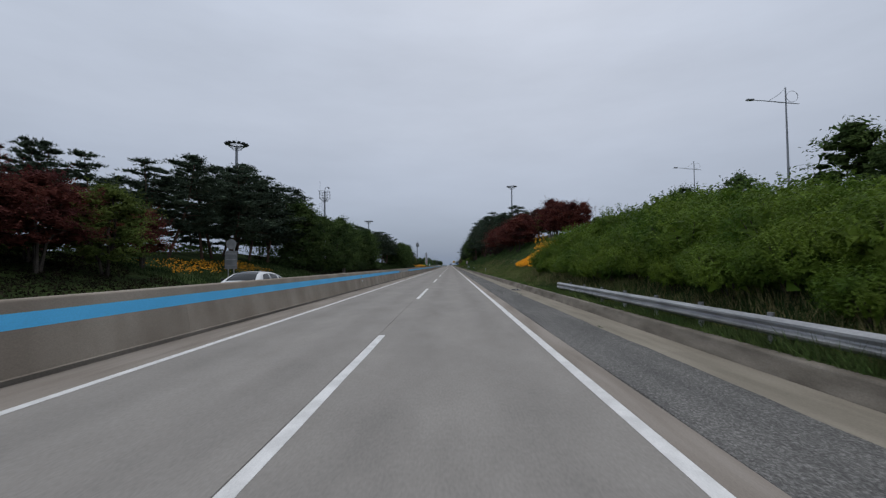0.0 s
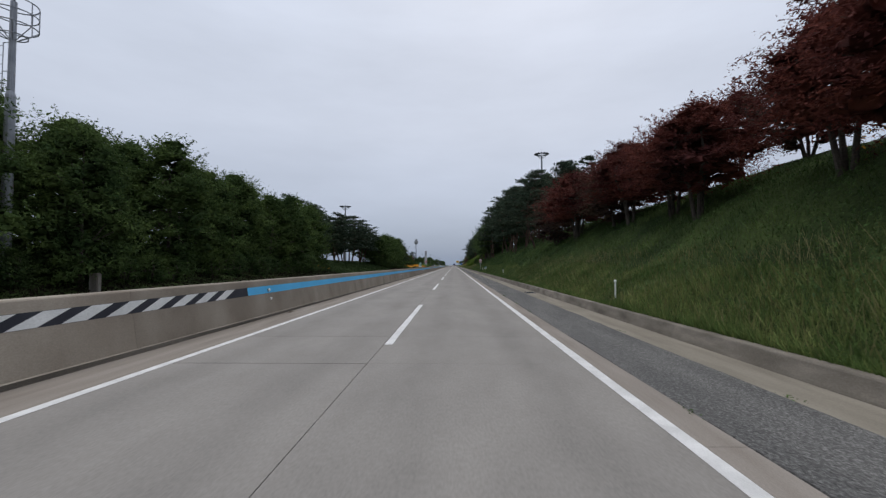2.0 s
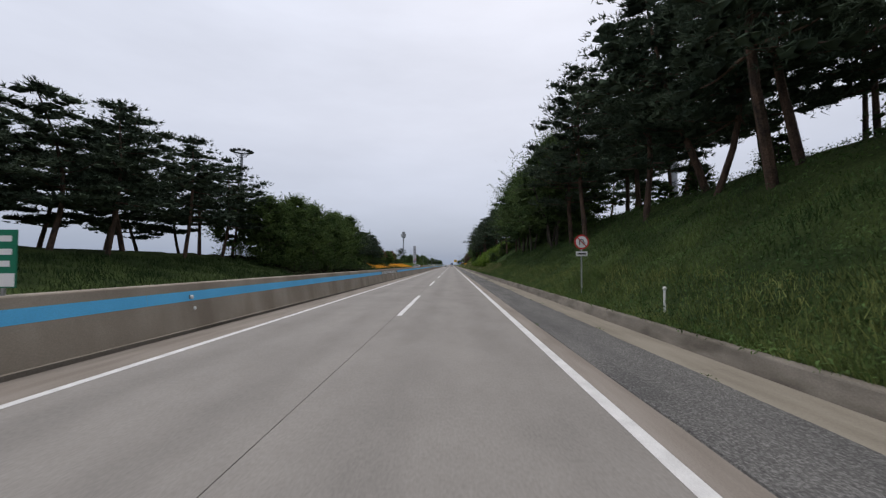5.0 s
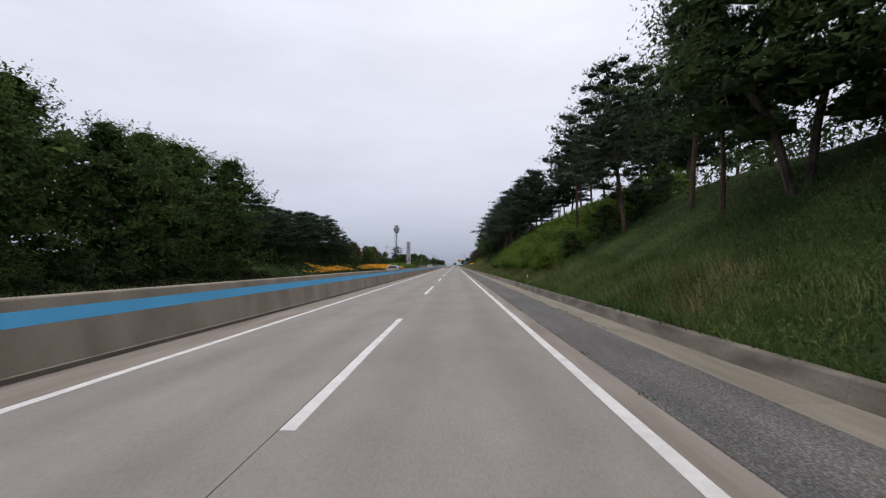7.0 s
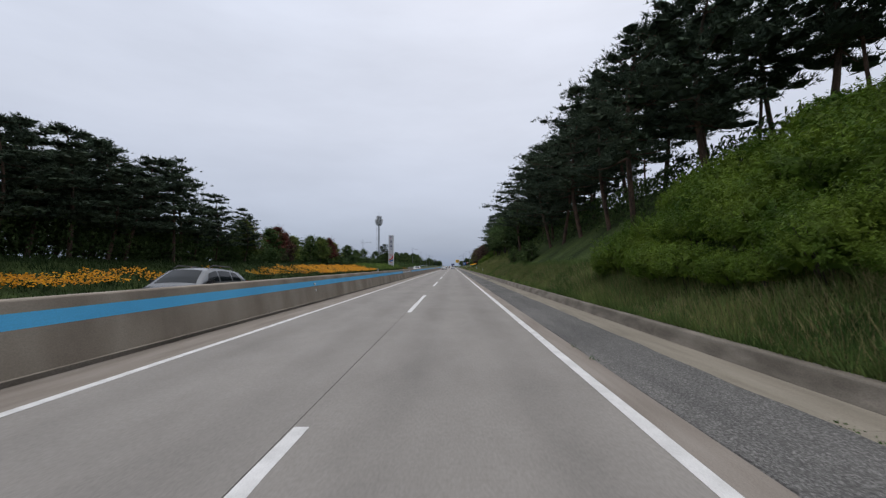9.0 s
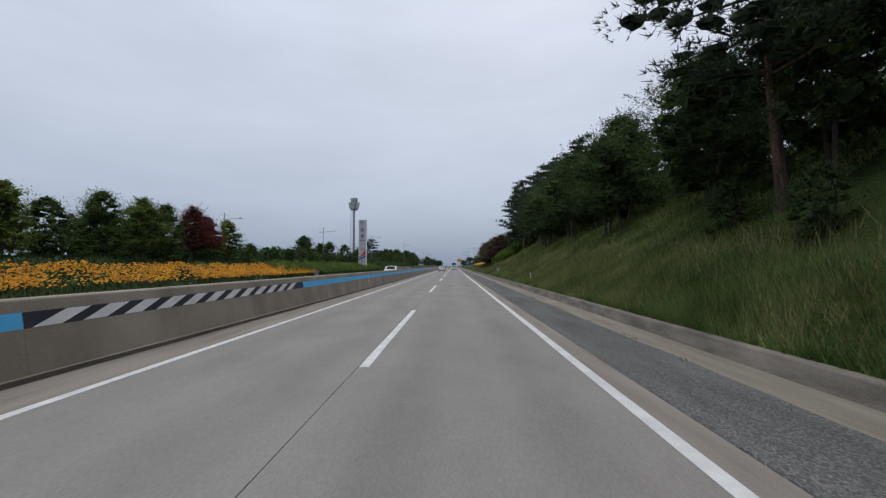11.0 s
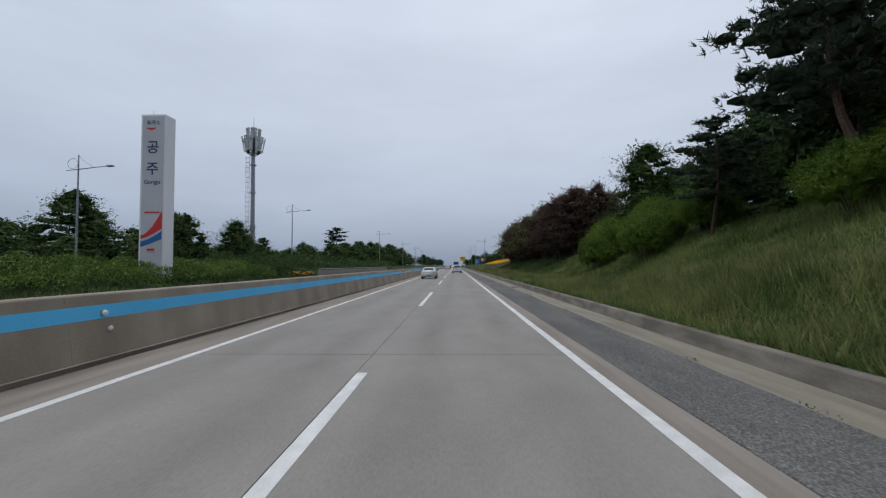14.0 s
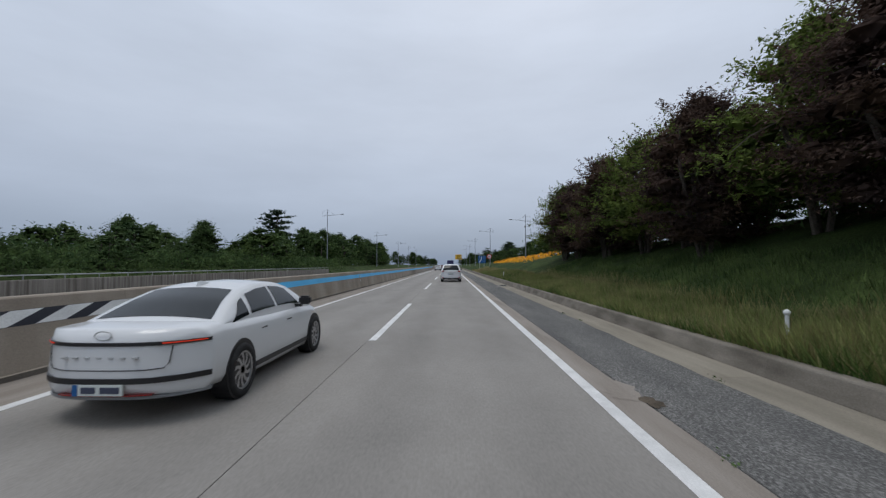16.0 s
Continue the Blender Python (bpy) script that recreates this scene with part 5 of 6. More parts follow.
put("dirt_heap", blob("dirt_heap", -6.32, 77.2, 0.08, 0.3, 0.03, M_DIRT, 4), None, "small heap of dirt against the median barrier foot", "dirt")
rng = np.random.default_rng(77)
ty0 = np.concatenate([rng.uniform(20, 425, 90), rng.uniform(180, 240, 40)])
tcx = np.where(rng.uniform(0, 1, len(ty0)) < 0.65, 3.84, 2.345) + rng.normal(0, 0.02, len(ty0))
k = 16
c = np.stack([np.repeat(tcx, k) + rng.normal(0, 0.035, k * len(ty0)), np.repeat(ty0, k) + rng.normal(0, 0.12, k * len(ty0)), rng.uniform(0.0, 0.035, k * len(ty0))], -1)
v, f = leaf_cards(c, np.tile([0, 0, 1.0], (len(c), 1)), 0.036, rng, -0.8)
put("joint_weeds", mesh_np("joint_weeds", v, f, M_WEED), None, "tiny weeds growing along the shoulder joints", "weeds", "stuff")


# ---------------------------------------------------------------- poles, masts and signs
def street_lamp(x, y, top, side, label="slim steel street lamp with ring ornament and single arm"):
    """side: +1 when the arm reaches to +x."""
    base = gz(x, y)
    ob = thing("street_lamp", label, "street lamp", (x, y, base), group="street lamps")
    h = top - base
    bm = bmesh.new()
    tube(bm, [(0, 0, -0.2), (0, 0, h * 0.5), (0, 0, h)], [0.10, 0.08, 0.045], 10)
    part("pole", bm, M_POLE, ob)
    bm = box(bmesh.new(), -0.16, 0.16, -0.16, 0.16, -0.1, 0.35, 0.02)
    part("base", bm, M_POLE, ob)
    bm = bmesh.new()
    tube(bm, [(-1.05 * side, 0, h - 1.35), (0, 0, h - 1.25), (1.6 * side, 0, h - 1.08), (2.6 * side, 0, h - 1.0)], [0.025, 0.04, 0.035, 0.03], 6)
    part("arm", bm, M_POLE, ob)
    bm = bmesh.new()
    v, f = [], []
    for s in range(1):
        pts = [(-0.5 * side + 0.45 * math.cos(radians(a)), 0, h - 0.75 + 0.45 * math.sin(radians(a))) for a in range(0, 361, 20)]
        tube(bm, pts, 0.018, 5)
    tube(bm, [(0, 0, h - 0.05), (0.5 * side, 0, h - 0.55), (1.3 * side, 0, h - 1.05)], 0.018, 5)
    part("ornament", bm, M_POLE, ob)
    bm = box(bmesh.new(), min(2.5 * side, 3.1 * side), max(2.5 * side, 3.1 * side), -0.13, 0.13, h - 1.05, h - 0.92, 0.03)
    part("luminaire", bm, M_SIGNGREY, ob, "flat grey lamp head")


for x, y, top in ((-39.8, 355.8, 10.9), (-32.7, 388.5, 11.3), (-27.4, 422.7, 11.9), (-23.4, 481.5, 12.3), (-22.2, 529.0, 11.7), (-21.0, 572.0, 11.4), (-21.0, 615.0, 11.3), (-21, 660, 11.3)):
    street_lamp(x, y, top, 1)
for x, y, top in ((26.5, 43.3, 15.6), (37.4, 75.1, 17.4), (14.2, 481.7, 11.2), (11.3, 521.6, 12.2), (9.6, 565.0, 11.9), (9.4, 606.0, 11.7), (9.4, 650.0, 11.7)):
    street_lamp(x, y, top, -1)


def light_mast(x, y, top):
    base = gz(x, y)
    ob = thing("light_mast", "tall floodlight mast with a ring of lamp heads", "light mast", (x, y, base), group="light masts")
    h = top - base
    bm = bmesh.new()
    tube(bm, [(0, 0, -0.2), (0, 0, h * 0.5), (0, 0, h)], [0.45, 0.34, 0.22], 14)
    part("pole", bm, M_POLE, ob)
    bm = bmesh.new()
    for r, z in ((0.75, -0.5), (1.35, 0.1)):
        tube(bm, ring_pts(0, 0, h + z, r, 20), 0.04, 5)
    for k in range(6):
        a = k * math.pi / 3
        tube(bm, [(0.2 * math.cos(a), 0.2 * math.sin(a), h - 0.7), (0.75 * math.cos(a), 0.75 * math.sin(a), h - 0.5), (1.35 * math.cos(a), 1.35 * math.sin(a), h + 0.1)], 0.04, 5)
    part("ring_frame", bm, M_POLE, ob)
    bm = bmesh.new()
    tube(bm, [(0, 0, h), (0, 0, h + 1.9)], [0.03, 0.012], 6)
    part("lightning_rod", bm, M_POLE, ob)
    for k in range(14):
        a = k * 2 * math.pi / 14
        bm = bmesh.new()
        box(bm, 1.2, 2.15, -0.26, 0.26, -0.10, 0.12, 0.04)
        bmesh.ops.transform(bm, matrix=Matrix.Translation((0, 0, h + 0.25)) @ Matrix.Rotation(a, 4, "Z") @ Matrix.Rotation(radians(-8), 4, "Y"), verts=bm.verts)
        part("floodlight", bm, M_DARKSTEEL, ob, "dark floodlight head")


light_mast(-40.8, 89.0, 24.4)
light_mast(-40.4, 216.8, 22.8)
light_mast(25.5, 186.0, 33.6)
light_mast(24.0, 292.0, 27.0)

# camera pole with round service cage
cx_, cy_ = -21.6, 81.4
cb = gz(cx_, cy_)
ob = thing("camera_pole", "grey steel pole with caged platform and curved camera arm", "camera pole", (cx_, cy_, cb - 0.55))
bm = bmesh.new()
tube(bm, [(0, 0, -0.2), (0, 0, 10.4 - cb), (0, 0, 10.6 - cb), (0, 0, 15.0 - cb)], [0.24, 0.2, 0.15, 0.13], 12)
part("pole", bm, M_POLE, ob)
for r, z in ((0.55, 13.3), (0.92, 13.75), (0.92, 14.35), (0.92, 14.9)):
    bm = bmesh.new()
    tube(bm, ring_pts(0, 0, z - cb, r, 22), 0.03, 5)
    part("cage_ring", bm, M_POLE, ob)
for k in range(8):
    a = k * math.pi / 4
    bm = bmesh.new()
    tube(bm, [(0.15 * math.cos(a), 0.15 * math.sin(a), 13.1 - cb), (0.92 * math.cos(a), 0.92 * math.sin(a), 13.75 - cb), (0.92 * math.cos(a), 0.92 * math.sin(a), 14.9 - cb)], 0.025, 5)
    part("cage_strut", bm, M_POLE, ob)
bm = bmesh.new()
tube(bm, [(0, 0, 15.0 - cb), (0.1, 0, 15.5 - cb), (0.35, 0, 15.7 - cb), (0.65, 0, 15.62 - cb)], 0.045, 7)
bmesh.ops.create_uvsphere(bm, u_segments=10, v_segments=8, radius=0.16, matrix=Matrix.Translation((0.68, 0, 15.5 - cb)))
part("camera_arm", bm, M_DARKSTEEL, ob)
bm = bmesh.new()
tube(bm, [(-0.82, 0, 14.5 - cb), (-0.82, 0, 16.7 - cb)], 0.02, 5)
tube(bm, [(-0.82, 0, 14.8 - cb), (-1.2, 0, 15.25 - cb)], 0.035, 5)
part("antenna", bm, M_POLE, ob)
bm = bmesh.new()
for sx in (-0.95, -0.45):
    tube(bm, [(sx, 0, 10.5 - cb), (sx, 0, 13.0 - cb)], 0.02, 5)
for k in range(6):
    tube(bm, [(-0.95, 0, 10.6 + 0.45 * k - cb), (-0.45, 0, 10.6 + 0.45 * k - cb)], 0.015, 5)
for z in (11.6, 13.0):
    tube(bm, [(-0.45, 0, z - cb), (0, 0, z - cb)], 0.02, 5)
part("ladder", bm, M_POLE, ob)

# telecom mast with perforated antenna panels
tx, ty = -32.2, 418.8
tb = gz(tx, ty)
ob = thing("telecom_mast", "tall grey telecom mast with perforated antenna screens", "telecom mast", (tx, ty, tb))
bm = bmesh.new()
tube(bm, [(0, 0, -0.2), (0, 0, 8 - tb), (0, 0, 8.05 - tb), (0, 0, 23.4 - tb)], [0.42, 0.38, 0.33, 0.24], 16)
part("pole", bm, M_POLE, ob)
for z in (8.0, 13.2, 17.6):
    bm = bmesh.new()
    tube(bm, [(0, 0, z - tb - 0.06), (0, 0, z - tb + 0.06)], 0.47, 16)
    part("flange", bm, M_POLE, ob)


def screen(parent, r0, r1, z0, z1, a0, a1):
    """A curved perforated panel: a lattice of small faces with round gaps."""
    nu, nz = 17, 17
    v, f = [], []
    for j in range(nz + 1):
        w = j / nz
        r, z = r0 + (r1 - r0) * w, z0 + (z1 - z0) * w
        pinch = 0.88 + 0.12 * w
        am = (a0 + a1) / 2
        for i in range(nu + 1):
            a = radians(am + (a0 + (a1 - a0) * i / nu - am) * pinch)
            v.append((r * math.cos(a), r * math.sin(a), z))
    for j in range(nz):
        for i in range(nu):
            hole = 1 < i < nu - 2 and 1 < j < nz - 2 and (i + (j // 2) * 2) % 4 in (0, 1) and j % 2 == 0
            if not hole:
                f.append((j * (nu + 1) + i, j * (nu + 1) + i + 1, (j + 1) * (nu + 1) + i + 1, (j + 1) * (nu + 1) + i))
    o = put("antenna_screen", mesh_of("antenna_screen", v, f, M_SCREEN), parent)
    md = o.modifiers.new("thickness", "SOLIDIFY")
    md.thickness = 0.04


for k in range(6):
    screen(ob, 1.35, 1.78, 19.7 - tb, 21.9 - tb, 60 * k + 4, 60 * k + 52)
    screen(ob, 1.0, 1.15, 21.7 - tb, 23.3 - tb, 60 * k + 34, 60 * k + 82)
bm = bmesh.new()
for r, z in ((1.3, 19.8), (0.9, 19.8), (0.9, 21.8), (1.6, 21.4), (1.0, 23.1)):
    tube(bm, ring_pts(0, 0, z - tb, r, 22), 0.05, 5)
for k in range(6):
    a = k * math.pi / 3
    c, s = math.cos(a), math.sin(a)
    tube(bm, [(0.2 * c, 0.2 * s, 19.0 - tb), (1.3 * c, 1.3 * s, 19.8 - tb)], 0.05, 5)
    tube(bm, [(0.2 * c, 0.2 * s, 21.8 - tb), (1.1 * c, 1.1 * s, 21.8 - tb)], 0.05, 5)
    tube(bm, [(0.85 * c, 0.85 * s, 19.4 - tb), (0.85 * c, 0.85 * s, 23.4 - tb)], 0.13, 6)
part("antenna_frame", bm, M_DARKSTEEL, ob)
bm = bmesh.new()
tube(bm, [(0, 0, 23.4 - tb), (0, 0, 25.3 - tb)], [0.04, 0.015], 6)
part("lightning_rod", bm, M_POLE, ob)
bm = bmesh.new()
for sx in (-0.56, -0.26):
    tube(bm, [(sx, -0.1, 2.4 - tb), (sx, -0.1, 19.3 - tb)], 0.03, 5)
for k in range(56):
    tube(bm, [(-0.56, -0.1, 2.6 + 0.3 * k - tb), (-0.26, -0.1, 2.6 + 0.3 * k - tb)], 0.014, 4)
part("ladder", bm, M_POLE, ob)
bm = bmesh.new()
for k in range(21):
    z = 3.2 + 0.78 * k - tb
    tube(bm, [(-0.58, -0.1, z), (-1.05, -0.35, z), (-1.1, 0.0, z), (-1.05, 0.35, z), (-0.58, 0.1, z)], 0.022, 4)
for q in ((-1.05, -0.35), (-1.1, 0.0), (-1.05, 0.35)):
    tube(bm, [(*q, 3.2 - tb), (*q, 18.8 - tb)], 0.014, 4)
part("ladder_cage", bm, M_POLE, ob)
ob = thing("equipment_cabinet", "small white equipment cabinet beside the telecom mast", "cabinet", (tx + 0.9, ty - 0.6, gz(tx + 0.9, ty - 0.6)))
part("body", box(bmesh.new(), -0.35, 0.35, -0.3, 0.3, -0.1, 0.9, 0.03), M_SIGNWHITE, ob)
part("door", box(bmesh.new(), -0.28, 0.28, -0.325, -0.30, 0.05, 0.8, 0.005), M_SIGNGREY, ob)

# service area pylon sign
px0, px1, py0, py1, pb, pt = -22.46, -20.74, 382.2, 383.35, gz(-21.6, 382.8), 12.42
ob = thing("pylon_sign", "tall grey and white pylon sign with Korean lettering", "sign", (0, 0, 0))
part("body", box(bmesh.new(), px0, px1, py0 + 0.03, py1, pb - 0.2, pt, 0.02), M_PYLONSIDE, ob, "white sign body")
panel = part("front_panel", box(bmesh.new(), px0 + 0.14, px1 - 0.06, py0, py0 + 0.05, pb + 0.1, pt - 0.14), M_PYLON, ob, "grey front panel")
face = Matrix.Translation((-21.57, py0 - 0.006, 0)) @ Matrix.Rotation(radians(90), 4, "X")
for body, z, size, mat in (("휴게소", 11.80, 0.36, M_SIGNNAVY), ("공", 10.02, 0.98, M_SIGNNAVY), ("주", 8.50, 0.98, M_SIGNNAVY), ("Gongju", 7.60, 0.40, M_SIGNNAVY)):
    text_on("lettering", body, size, Matrix.Translation((0, 0, z)) @ face, mat, panel)


def swoosh(name, pts_low, pts_high, mat):
    n = len(pts_low)
    v = [(-21.57 + x, py0 - 0.008, z) for x, z in pts_low] + [(-21.57 + x, py0 - 0.008, z) for x, z in pts_high]
    put(name, mesh_of(name, v, [(i, i + 1, n + i + 1, n + i) for i in range(n - 1)], mat), panel)


us = np.linspace(0, 1, 9)
swoosh("red_swoosh", [(-0.74 + 1.5 * u, 3.62 + 0.70 * u ** 1.4) for u in us], [(-0.74 + 1.5 * u, 3.86 + 1.75 * u ** 1.7) for u in us], M_SIGNRED)
swoosh("blue_swoosh", [(-0.74 + 1.5 * u, 3.05 + 0.55 * u ** 1.2) for u in us], [(-0.74 + 1.5 * u, 3.45 + 0.72 * u ** 1.6) for u in us], M_SIGNBLUE)
swoosh("red_underline", [(-0.48 + 0.7 * u, 11.42 - 0.12 * math.sin(3.1 * u)) for u in us], [(-0.48 + 0.7 * u, 11.48 - 0.02 * math.sin(3.1 * u)) for u in us], M_SIGNRED)
swoosh("red_mark", [(-0.5 + 1.1 * u, 5.40) for u in us], [(-0.5 + 1.1 * u, 5.52) for u in us], M_SIGNRED)
swoosh("red_mark", [(-0.28 + 0.55 * u, 2.78) for u in us], [(-0.28 + 0.55 * u, 2.93) for u in us], M_SIGNRED)
swoosh("grey_mark", [(-0.28 + 0.55 * u, 2.62) for u in us], [(-0.28 + 0.55 * u, 2.66) for u in us], M_SIGNGREY)
bm = bmesh.new()
tube(bm, [(-22.0, 382.8, pt), (-22.0, 382.8, pt + 0.5)], 0.015, 5)
part("lightning_rod", bm, M_POLE, ob)


def sign_post(parent, h, r=0.035, x=0.0):
    bm = bmesh.new()
    tube(bm, [(x, 0.05, -0.3), (x, 0.05, h)], r, 10)
    return part("post", bm, M_STEEL, parent)


def disc(r, y0, y1, z, n=28):
    bm = bmesh.new()
    tube(bm, [(0, y0, z), (0, y1, z)], r, n)
    return bm


# no-turning sign and small plate
z0 = gz(5.45, 155)
ob = thing("no_turn_sign", "round red-ringed no-turning sign above a small plate", "traffic sign", (5.45, 155, z0))
sign_post(ob, 2.4)
pl = part("plate", disc(0.31, 0.0, 0.02, 2.15), M_SIGNRED, ob, "round plate")
part("plate_face", disc(0.245, -0.006, 0.0, 2.15), M_SIGNWHITE, pl)
bm = bmesh.new()
tube(bm, [(-0.09, -0.012, 2.02), (-0.09, -0.012, 2.2), (-0.03, -0.012, 2.27), (0.05, -0.012, 2.24), (0.08, -0.012, 2.14)], 0.02, 6)
tube(bm, [(0.14, -0.012, 2.14), (0.08, -0.012, 2.05), (0.02, -0.012, 2.14)], 0.015, 6)
part("arrow", bm, M_TRIM, pl)
bm = bmesh.new()
tube(bm, [(-0.19, -0.016, 2.34), (0.19, -0.016, 1.96)], 0.02, 6)
part("slash", bm, M_SIGNRED, pl)
part("lower_plate", box(bmesh.new(), -0.24, 0.24, 0, 0.02, 1.55, 1.75, 0.004), M_SIGNWHITE, ob)
part("plate_bar", box(bmesh.new(), -0.18, 0.18, -0.004, 0.0, 1.62, 1.68), M_TRIM, ob)


def km_sign(x, y, upper, lower):
    ob = thing("kilometre_sign", "small square teal and white kilometre sign on a steel post", "traffic sign", (x, y, gz(x, y)), group="kilometre signs")
    top = 1.36 - gz(x, y)
    sign_post(ob, top - 0.03, 0.02)
    part("backing", box(bmesh.new(), -0.205, 0.205, 0.004, 0.02, top - 0.41, top, 0.004), M_SIGNWHITE, ob, "white bordered sheet")
    up = part("upper_plate", box(bmesh.new(), -0.19, 0.19, -0.002, 0.004, top - 0.205, top - 0.015, 0.001), M_SIGNTEAL, ob, "teal plate")
    lo = part("lower_plate", box(bmesh.new(), -0.19, 0.19, -0.001, 0.004, top - 0.395, top - 0.215, 0.001), M_SIGNWHITE, ob, "white plate")
    face = Matrix.Rotation(radians(90), 4, "X")
    text_on("lettering", upper, 0.20, Matrix.Translation((0, -0.008, top - 0.11)) @ face, M_SIGNWHITE, up)
    if lower:
        text_on("lettering", lower, 0.20, Matrix.Translation((0.05, -0.008, top - 0.305)) @ face, M_SIGNNAVY, lo)
    else:
        part("plate_bar", box(bmesh.new(), -0.05, 0.14, -0.006, -0.002, top - 0.36, top - 0.25), M_SIGNNAVY, lo)


km_sign(5.45, 140.5, "70", "")
km_sign(5.8, 341.6, "70", ".2")

ob = thing("median_sign", "small green and white board standing on the median barrier", "traffic sign", (BX, 143.2, 1.21))
sign_post(ob, 0.25, 0.03)
pl = part("plate", box(bmesh.new(), -0.24, 0.24, 0, 0.02, 0.12, 1.0, 0.005), M_SIGNGREEN, ob, "green plate")
for z, w in ((0.82, 0.16), (0.62, 0.17), (0.44, 0.14)):
    part("white_bar", box(bmesh.new(), -w, w, -0.005, 0.0, z, z + 0.09), M_SIGNWHITE, pl)
part("foot_plate", box(bmesh.new(), -0.22, 0.22, -0.004, 0.0, 0.14, 0.34), M_SIGNWHITE, pl)

# back of a sign facing the opposite traffic
ob = thing("sign_back", "grey back of a round and rectangular sign pair", "traffic sign", (-19.6, 46.9, gz(-19.6, 46.9)))
sign_post(ob, 3.3, 0.05, -0.25)
sign_post(ob, 3.0, 0.05, 0.25)
part("round_plate", disc(0.45, 0.0, 0.03, 3.1), M_SIGNGREY, ob)
part("panel", box(bmesh.new(), -0.55, 0.55, 0.0, 0.03, 0.9, 2.5, 0.01), M_SIGNGREY, ob)
for z in (1.2, 1.7, 2.2):
    part("stiffener", box(bmesh.new(), -0.5, 0.5, -0.04, 0.0, z, z + 0.06), M_STEEL, ob)

for x, y, h in ((-18.75, 83.2, 1.05), (-18.75, 340.6, 0.75)):
    ob = thing("stone_marker", "squat grey concrete marker block beside the far carriageway", "marker", (x, y, gz(x, y) - 0.05), group="stone markers")
    part("block", box(bmesh.new(), -0.22, 0.22, -0.15, 0.15, 0, h, 0.03), M_SIGNGREY if h < 1 else M_PARAPET, ob)

# parapet of the far shoulder
par = new("parapet")
tagged(par, "streaked concrete parapet with a thin steel rail", "parapet", kind="structure")
y = 409.6
pm = slab_mesh("parapet_panel", -18.72, -18.50, 1.98, 0.1, 1.06, M_PARAPET, 0.02)
while y < 464:
    lay("parapet_panel", pm, par, y)
    bm = bmesh.new()
    tube(bm, [(-18.61, y, 1.0), (-18.61, y, 1.26)], 0.03, 6)
    part("rail_post", bm, M_STEEL, par)
    y += 2.0
bm = bmesh.new()
tube(bm, [(-18.61, 409.6, 1.26), (-18.61, 465.6, 1.26)], 0.03, 6)
part("rail", bm, M_STEEL, par)

# distant signs
ob = thing("yellow_sign", "yellow rectangular road sign on two tall posts", "traffic sign", (4.6, 640, 0))
sign_post(ob, 6.6, 0.10, 0.9)
sign_post(ob, 6.6, 0.10, 1.5)
pl = part("plate", box(bmesh.new(), -1.8, 1.8, 0, 0.06, 4.6, 7.4, 0.02), M_SIGNYELLOW, ob)
for z, w in ((6.5, 1.2), (5.8, 1.0), (5.1, 1.3)):
    part("text_bar", box(bmesh.new(), -w, w, -0.01, 0, z, z + 0.3), M_TRIM, pl)
ob = thing("blue_sign", "blue road sign panel with white markings", "traffic sign", (7.3, 500, gz(7.3, 500)))
sign_post(ob, 3.2, 0.06, -0.5)
sign_post(ob, 3.2, 0.06, 0.5)
pl = part("plate", box(bmesh.new(), -0.9, 0.9, 0, 0.05, 1.3, 3.0, 0.02), M_SIGNBLUE, ob)
bm = bmesh.new()
tube(bm, [(-0.6, -0.02, 1.5), (-0.1, -0.02, 2.2), (-0.1, -0.02, 2.8)], 0.08, 6)
part("arrow", bm, M_SIGNWHITE, pl)
ob = thing("round_sign", "round white sign with a red ring", "traffic sign", (9.0, 500, gz(9.0, 500)))
sign_post(ob, 2.6, 0.04)
pl = part("plate", disc(0.55, 0.0, 0.03, 2.35), M_SIGNRED, ob)
part("plate_face", disc(0.42, -0.01, 0.0, 2.35), M_SIGNWHITE, pl)
bm = bmesh.new()
tube(bm, [(0.16, -0.02, 2.08), (0.16, -0.02, 2.36), (0.06, -0.02, 2.50), (-0.10, -0.02, 2.44), (-0.14, -0.02, 2.26)], 0.05, 6)
tube(bm, [(-0.26, -0.02, 2.32), (-0.14, -0.02, 2.16), (-0.02, -0.02, 2.32)], 0.04, 6)
part("arrow", bm, M_TRIM, pl)

# service boxes on the flower bank
for x, y, w, h in ((15.2, 57.8, 0.35, 1.5), (13.2, 66.0, 0.3, 0.7)):
    ob = thing("service_box", "weathered grey concrete service box on the bank", "service box", (x, y, gz(x, y) - 0.05), group="service boxes")
    part("body", box(bmesh.new(), -w, w, -w, w, 0, h, 0.02), M_PARAPET, ob)
    part("lid", box(bmesh.new(), -w - 0.04, w + 0.04, -w - 0.04, w + 0.04, h, h + 0.08, 0.02), M_KERB, ob)


# ---------------------------------------------------------------- vehicles
M_BADGE = plain("pale_badge", (0.5, 0.51, 0.52), 0.35, 0.3)


def lathe(bm, prof, n=28, axis="X"):
    """Turn (radius, offset) pairs round the x axis."""
    rings = []
    for r, o in prof:
        rings.append([bm.verts.new((o, r * math.cos(2 * math.pi * k / n), r * math.sin(2 * math.pi * k / n))) for k in range(n)])
    for a, b in zip(rings, rings[1:]):
        for k in range(n):
            bm.faces.new((a[k], a[(k + 1) % n], b[(k + 1) % n], b[k]))
    return bm


